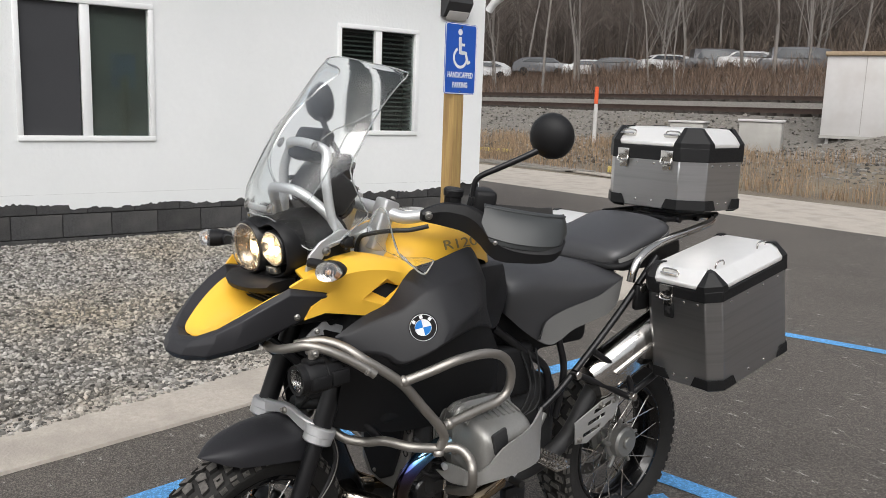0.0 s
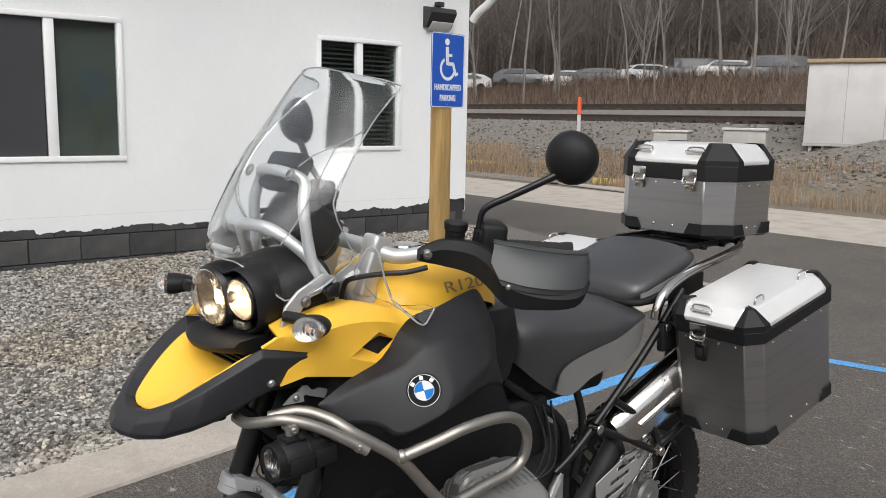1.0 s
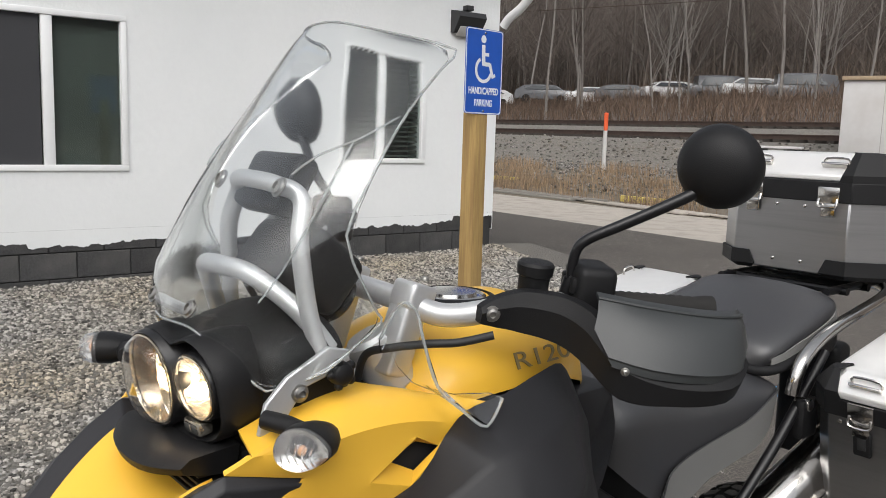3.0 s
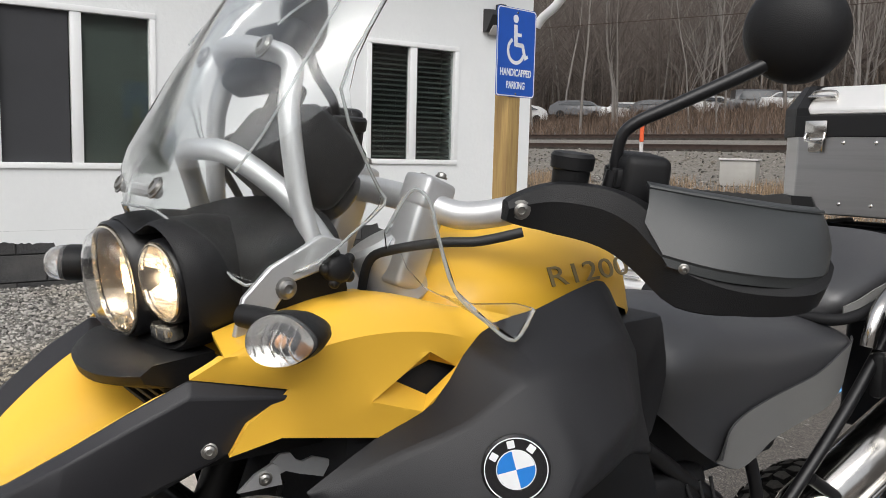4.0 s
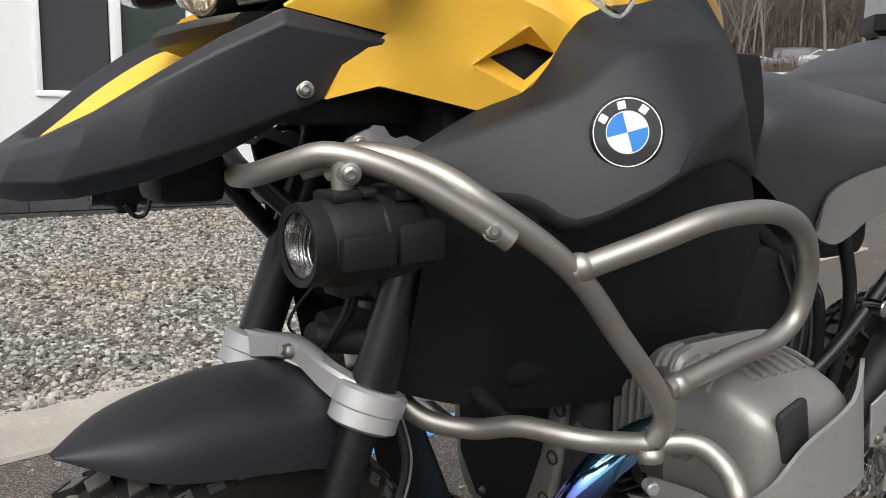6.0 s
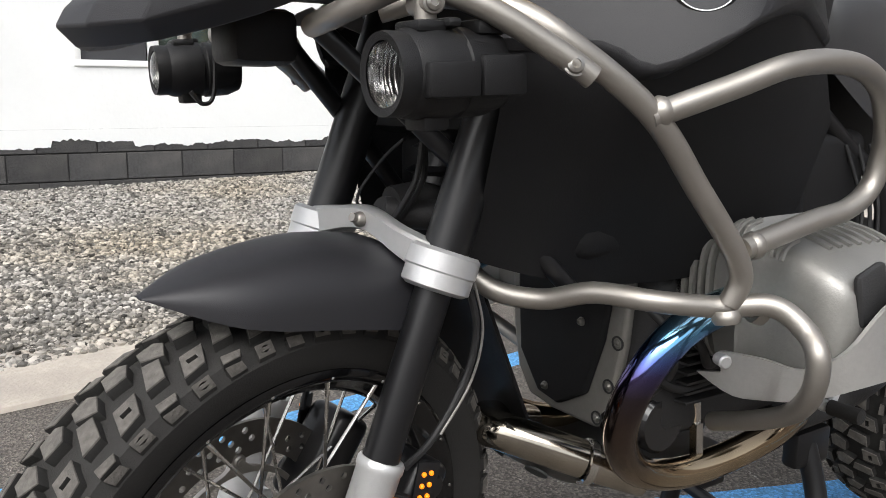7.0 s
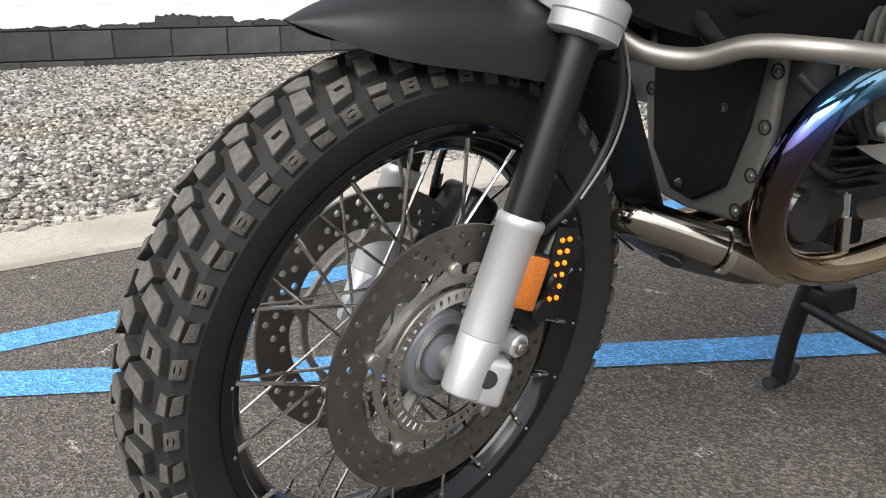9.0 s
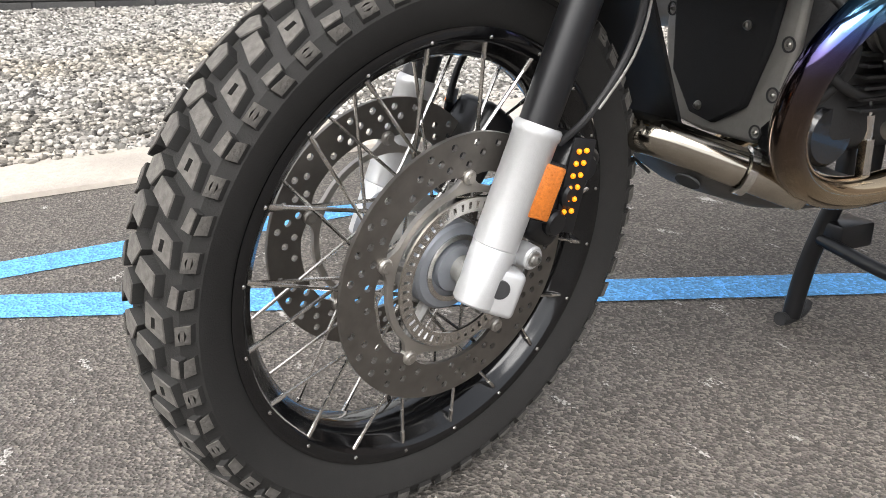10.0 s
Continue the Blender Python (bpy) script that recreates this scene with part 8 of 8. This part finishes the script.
both("side_panel", lambda: boxed((-0.86, 0.10, 0.64), (-0.70, 0.15, 0.80), 0.02, seg=3), BLACK_PLASTIC, "black panel above the footrest")
for k in range(3):
    bpart("wiring", bar([(-0.80 - 0.03 * k, 0.150, 0.78), (-0.83 - 0.02 * k, 0.165, 0.68), (-0.80 - 0.03 * k, 0.16, 0.60), (-0.76, 0.13, 0.56)], 0.003), CHAMOIS, "black wiring below the seat")
bm = bmesh.new()
tube(bm, [(-0.92, 0, 0.46), (-1.15, -0.09, 0.38), (-1.42, -0.09, 0.33)], 0.045, seg=18)
cyl(bm, (-1.42, -0.05, 0.33), (-1.42, -0.15, 0.33), 0.085, 30, bevel=0.02)
bpart("swing_arm", bm, DARK_ENGINE, "dark cast single swing arm")
bm = bmesh.new()
cyl(bm, (-1.42, 0.03, 0.33), (-1.42, 0.075, 0.33), 0.055, 28, bevel=0.008)
cyl(bm, (-1.42, 0.07, 0.33), (-1.42, 0.085, 0.33), 0.022, 20, bevel=0.003)
bpart("wheel_flange", bm, ENGINE_GREY, "grey rear wheel flange")
for s in (1, -1):
    bpart("grab_rail", bar([(-1.215, s * 0.20, 0.950), (-1.222, s * 0.202, 0.985), (-1.245, s * 0.203, 1.018), (-1.300, s * 0.202, 1.047), (-1.40, s * 0.196, 1.070), (-1.66, s * 0.172, 1.104), (-1.74, s * 0.10, 1.112), (-1.75, 0, 1.113)], 0.0135, seg=14), STEEL, "polished steel grab rail")
    rk = empty("case_rack", pose(0, 0, 0), bike)
    rk["label"] = "black tubular case rack"
    for pts in ([(-0.870, 0.165, 0.590), (-0.952, 0.18, 0.655), (-1.159, 0.20, 0.849), (-1.335, 0.20, 1.020)], [(-0.99, 0.19, 0.690), (-1.10, 0.215, 0.640), (-1.20, 0.235, 0.590)], [(-1.06, 0.20, 0.75), (-1.19, 0.225, 0.66), (-1.215, 0.235, 0.60)],
                [(-1.20, 0.235, 0.595), (-1.36, 0.24, 0.66), (-1.60, 0.235, 0.78), (-1.66, 0.20, 1.02)], [(-0.96, 0.15, 0.55), (-0.97, 0.165, 0.70), (-0.935, 0.16, 0.82)]):
        part("rack_tube", bar([(x, s * y, z) for x, y, z in pts], 0.0105, seg=12), BLACK_METAL, rk)
    for p in ((-0.99, 0.20, 0.69), (-1.205, 0.245, 0.592), (-1.245, 0.215, 0.93)):
        bm = bmesh.new()
        cyl(bm, (p[0], s * (p[1] - 0.02), p[2]), (p[0], s * (p[1] + 0.012), p[2]), 0.013, 14, bevel=0.002)
        part("rack_bolt", bm, STEEL, rk)
    part("rack_clamp", boxed((-1.285, s * 0.212 - 0.012, 0.86), (-1.225, s * 0.212 + 0.012, 0.94), 0.008), BLACK_PLASTIC, rk)
bm = bmesh.new()
for x in (-1.52, -1.62, -1.72):
    tube(bm, [(x, -0.15, 1.118), (x, 0.15, 1.118)], 0.009, seg=10, smooth=False)
for y in (-0.13, 0.13):
    tube(bm, [(-1.46, y, 1.120), (-1.76, y, 1.124)], 0.009, seg=10, smooth=False)
bpart("luggage_rack", bm, BLACK_METAL, "black luggage rack")


# -- aluminium cases --
def chamfered(L, W, c):
    a, b = L / 2, W / 2
    return [(a, -b + c), (a, b - c), (a - c, b), (-a + c, b), (-a, b - c), (-a, -b + c), (-a + c, -b), (a - c, -b)]


def case(name, m, L, W, H, lid, c, latches, label, belt=0.034, inset=0.034):
    """Box with cut corners, black band, bevelled lid, black corner caps, latches, rivets."""
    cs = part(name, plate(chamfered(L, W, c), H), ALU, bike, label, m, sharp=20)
    add_mod(cs, "BEVEL", width=0.003, segments=2)
    band = part("band", plate(chamfered(L + 0.010, W + 0.010, c), belt, m=pose(0, 0, H - 0.004)), BLACK_PLASTIC, cs, "black plastic band", sharp=20)
    add_mod(band, "BEVEL", width=0.003, segments=2)
    z0 = H + belt - 0.0035
    bm = bmesh.new()
    rows = []
    for k, dz in ((0.0, 0.0), (0.0, 0.012), (inset, lid), (inset + 0.006, lid + 0.001)):
        rows.append([Vector((x, y, z0 + dz)) for x, y in chamfered(L + 0.004 - 2 * k, W + 0.004 - 2 * k, c - 0.3 * k)])
    V = grid(bm, rows, close=True)
    bm.faces.new(V[-1]), bm.faces.new(V[0])
    ld = part("lid", bm, ALU_SKYLIT, cs, "bevelled aluminium lid, reflected sky put into its colour", sharp=20)
    add_mod(ld, "BEVEL", width=0.003, segments=2)
    for sx in (1, -1):
        for sy in (1, -1):
            bm = bmesh.new()
            a, b = (L + 0.008) / 2, (W + 0.008) / 2
            k = inset - 0.004
            q0 = [(a + 0.001, b - c - 0.030), (a + 0.001, b - c), (a - c, b + 0.001), (a - c - 0.030, b + 0.001)]
            q1 = [(a + 0.001, b - c - 0.024), (a + 0.001, b - c), (a - c, b + 0.001), (a - c - 0.024, b + 0.001)]
            q2 = [(a - k - 0.002, b - c - k * 0.5), (a - k, b - c - 0.004), (a - c - 0.004, b - k), (a - c - k * 0.5, b - k - 0.002)]
            q3 = [(a - k - 0.030, b - c - k * 0.9), (a - k - 0.020, b - c - 0.020), (a - c - 0.020, b - k - 0.020), (a - c - k * 0.9, b - k - 0.030)]
            grid(bm, [[Vector((sx * x, sy * y, z0 + dz)) for x, y in q] for q, dz in ((q0, -0.002), (q1, 0.014), (q2, lid + 0.003), (q3, lid + 0.004))])
            o = part("corner_cap", bm, BLACK_PLASTIC, cs, "black plastic corner cap", sharp=25)
            add_mod(o, "SOLIDIFY", thickness=0.003)
            bm = bmesh.new()
            p0 = [(a, b - c - 0.045), (a, b - c), (a - c, b), (a - c - 0.045, b)]
            p1 = [(a, b - c - 0.060), (a, b - c), (a - c, b), (a - c - 0.060, b)]
            p2 = [(a - 0.02, b - c - 0.045), (a - 0.015, b - c - 0.008), (a - c - 0.008, b - 0.015), (a - c - 0.045, b - 0.02)]
            grid(bm, [[Vector((sx * x, sy * y, dz)) for x, y in q] for q, dz in ((p0, 0.036), (p1, 0.004), (p2, -0.007))])
            o = part("corner_guard", bm, BLACK_PLASTIC, cs, "black lower corner guard", sharp=25)
            add_mod(o, "SOLIDIFY", thickness=0.003)
    n = 0
    for sx, sy, run in ((1, 0, W - 2 * c), (-1, 0, W - 2 * c), (0, 1, L - 2 * c), (0, -1, L - 2 * c)):
        for i in range(4):
            t = -run / 2 + run * (i + 0.5) / 4
            for z in (0.024, H - 0.016):
                bm = bmesh.new()
                p = Vector((sx * L / 2 if sx else t, sy * W / 2 if sy else t, z))
                d = Vector((sx, sy, 0))
                q = Matrix.Translation(p) @ d.to_track_quat("Z", "Y").to_matrix().to_4x4()
                lathe(bm, [(0.0045, 0), (0.004, 0.0015), (0.002, 0.0028), (0, 0.003)], q, 10)
                part("rivet", bm, STEEL, cs)
    for (x, y, yaw) in latches:
        la = Matrix.Translation((x, y, H)) @ Matrix.Rotation(radians(yaw), 4, "Z")
        bm = bmesh.new()
        box(bm, (0.004, -0.024, -0.006), (0.010, 0.024, 0.030), 0.001, m=la)
        box(bm, (0.004, -0.016, -0.036), (0.008, 0.016, -0.004), 0.002, m=la)
        tube(bm, [la @ Vector(p) for p in ((0.010, -0.020, 0.004), (0.016, -0.018, -0.012), (0.016, 0.018, -0.012), (0.010, 0.020, 0.004))], 0.003, seg=7, n=3)
        part("latch", bm, STEEL, cs, "steel latch")
    for (x, y, yaw) in latches:
        la = Matrix.Translation((x, y, z0 + lid * 0.5)) @ Matrix.Rotation(radians(yaw), 4, "Z") @ pose(-0.014, 0, 0, 0, -42, 0)
        bm = bmesh.new()
        box(bm, (-0.014, -0.030, -0.002), (0.014, 0.030, 0.004), 0.002, m=la)
        tube(bm, [la @ Vector(p) for p in ((0.0, -0.026, 0.004), (0.010, -0.024, 0.016), (0.010, 0.024, 0.016), (0.0, 0.026, 0.004))], 0.0028, seg=7, n=3)
        part("lid_eye", bm, STEEL, cs, "steel tie-down eye")
    return cs


case("top_case", pose(-1.648, 0.018, 1.152, 0, 0.0, 0), 0.325, 0.40, 0.166, 0.060, 0.066, [(0.1625, -0.090, 0), (0.1625, 0.090, 0)], "aluminium top case with black corners on the rear rack", 0.046, 0.042)
for s in (1, -1):
    pc = case("pannier", Matrix.Translation((-1.478, s * 0.366, 0.696)) @ Matrix.Rotation(radians(11), 4, "Y"), 0.410, 0.262, 0.286, 0.046, 0.036, [(0.205, -s * 0.03, 0)], "aluminium pannier with black corners and bright lid")
    lk = part("lock", boxed((0.204, -s * 0.028 - 0.017, 0.212), (0.213, -s * 0.028 + 0.017, 0.262), 0.005, seg=3), BLACK_PLASTIC, pc, "black lock case")
    part("lock_slot", boxed((0.2125, -s * 0.028 - 0.008, 0.226), (0.2145, -s * 0.028 + 0.008, 0.250), 0.001), DARK_ENGINE, lk)
    for x in (-0.11, 0.11):
        bm = bmesh.new()
        q = pose(x, s * 0.085, 0.286 + 0.0305 + 0.046)
        tube(bm, [q @ Vector(p) for p in ((-0.022, 0, 0), (-0.016, 0, 0.016), (0.016, 0, 0.016), (0.022, 0, 0))], 0.0028, seg=7, n=3)
        part("lid_eye", bm, STEEL, pc, "steel tie-down eye")


# tread blocks last: many small pieces that share their meshes
for w, r_top, half, periods in TREADS:
    tread(w, r_top, half, periods)
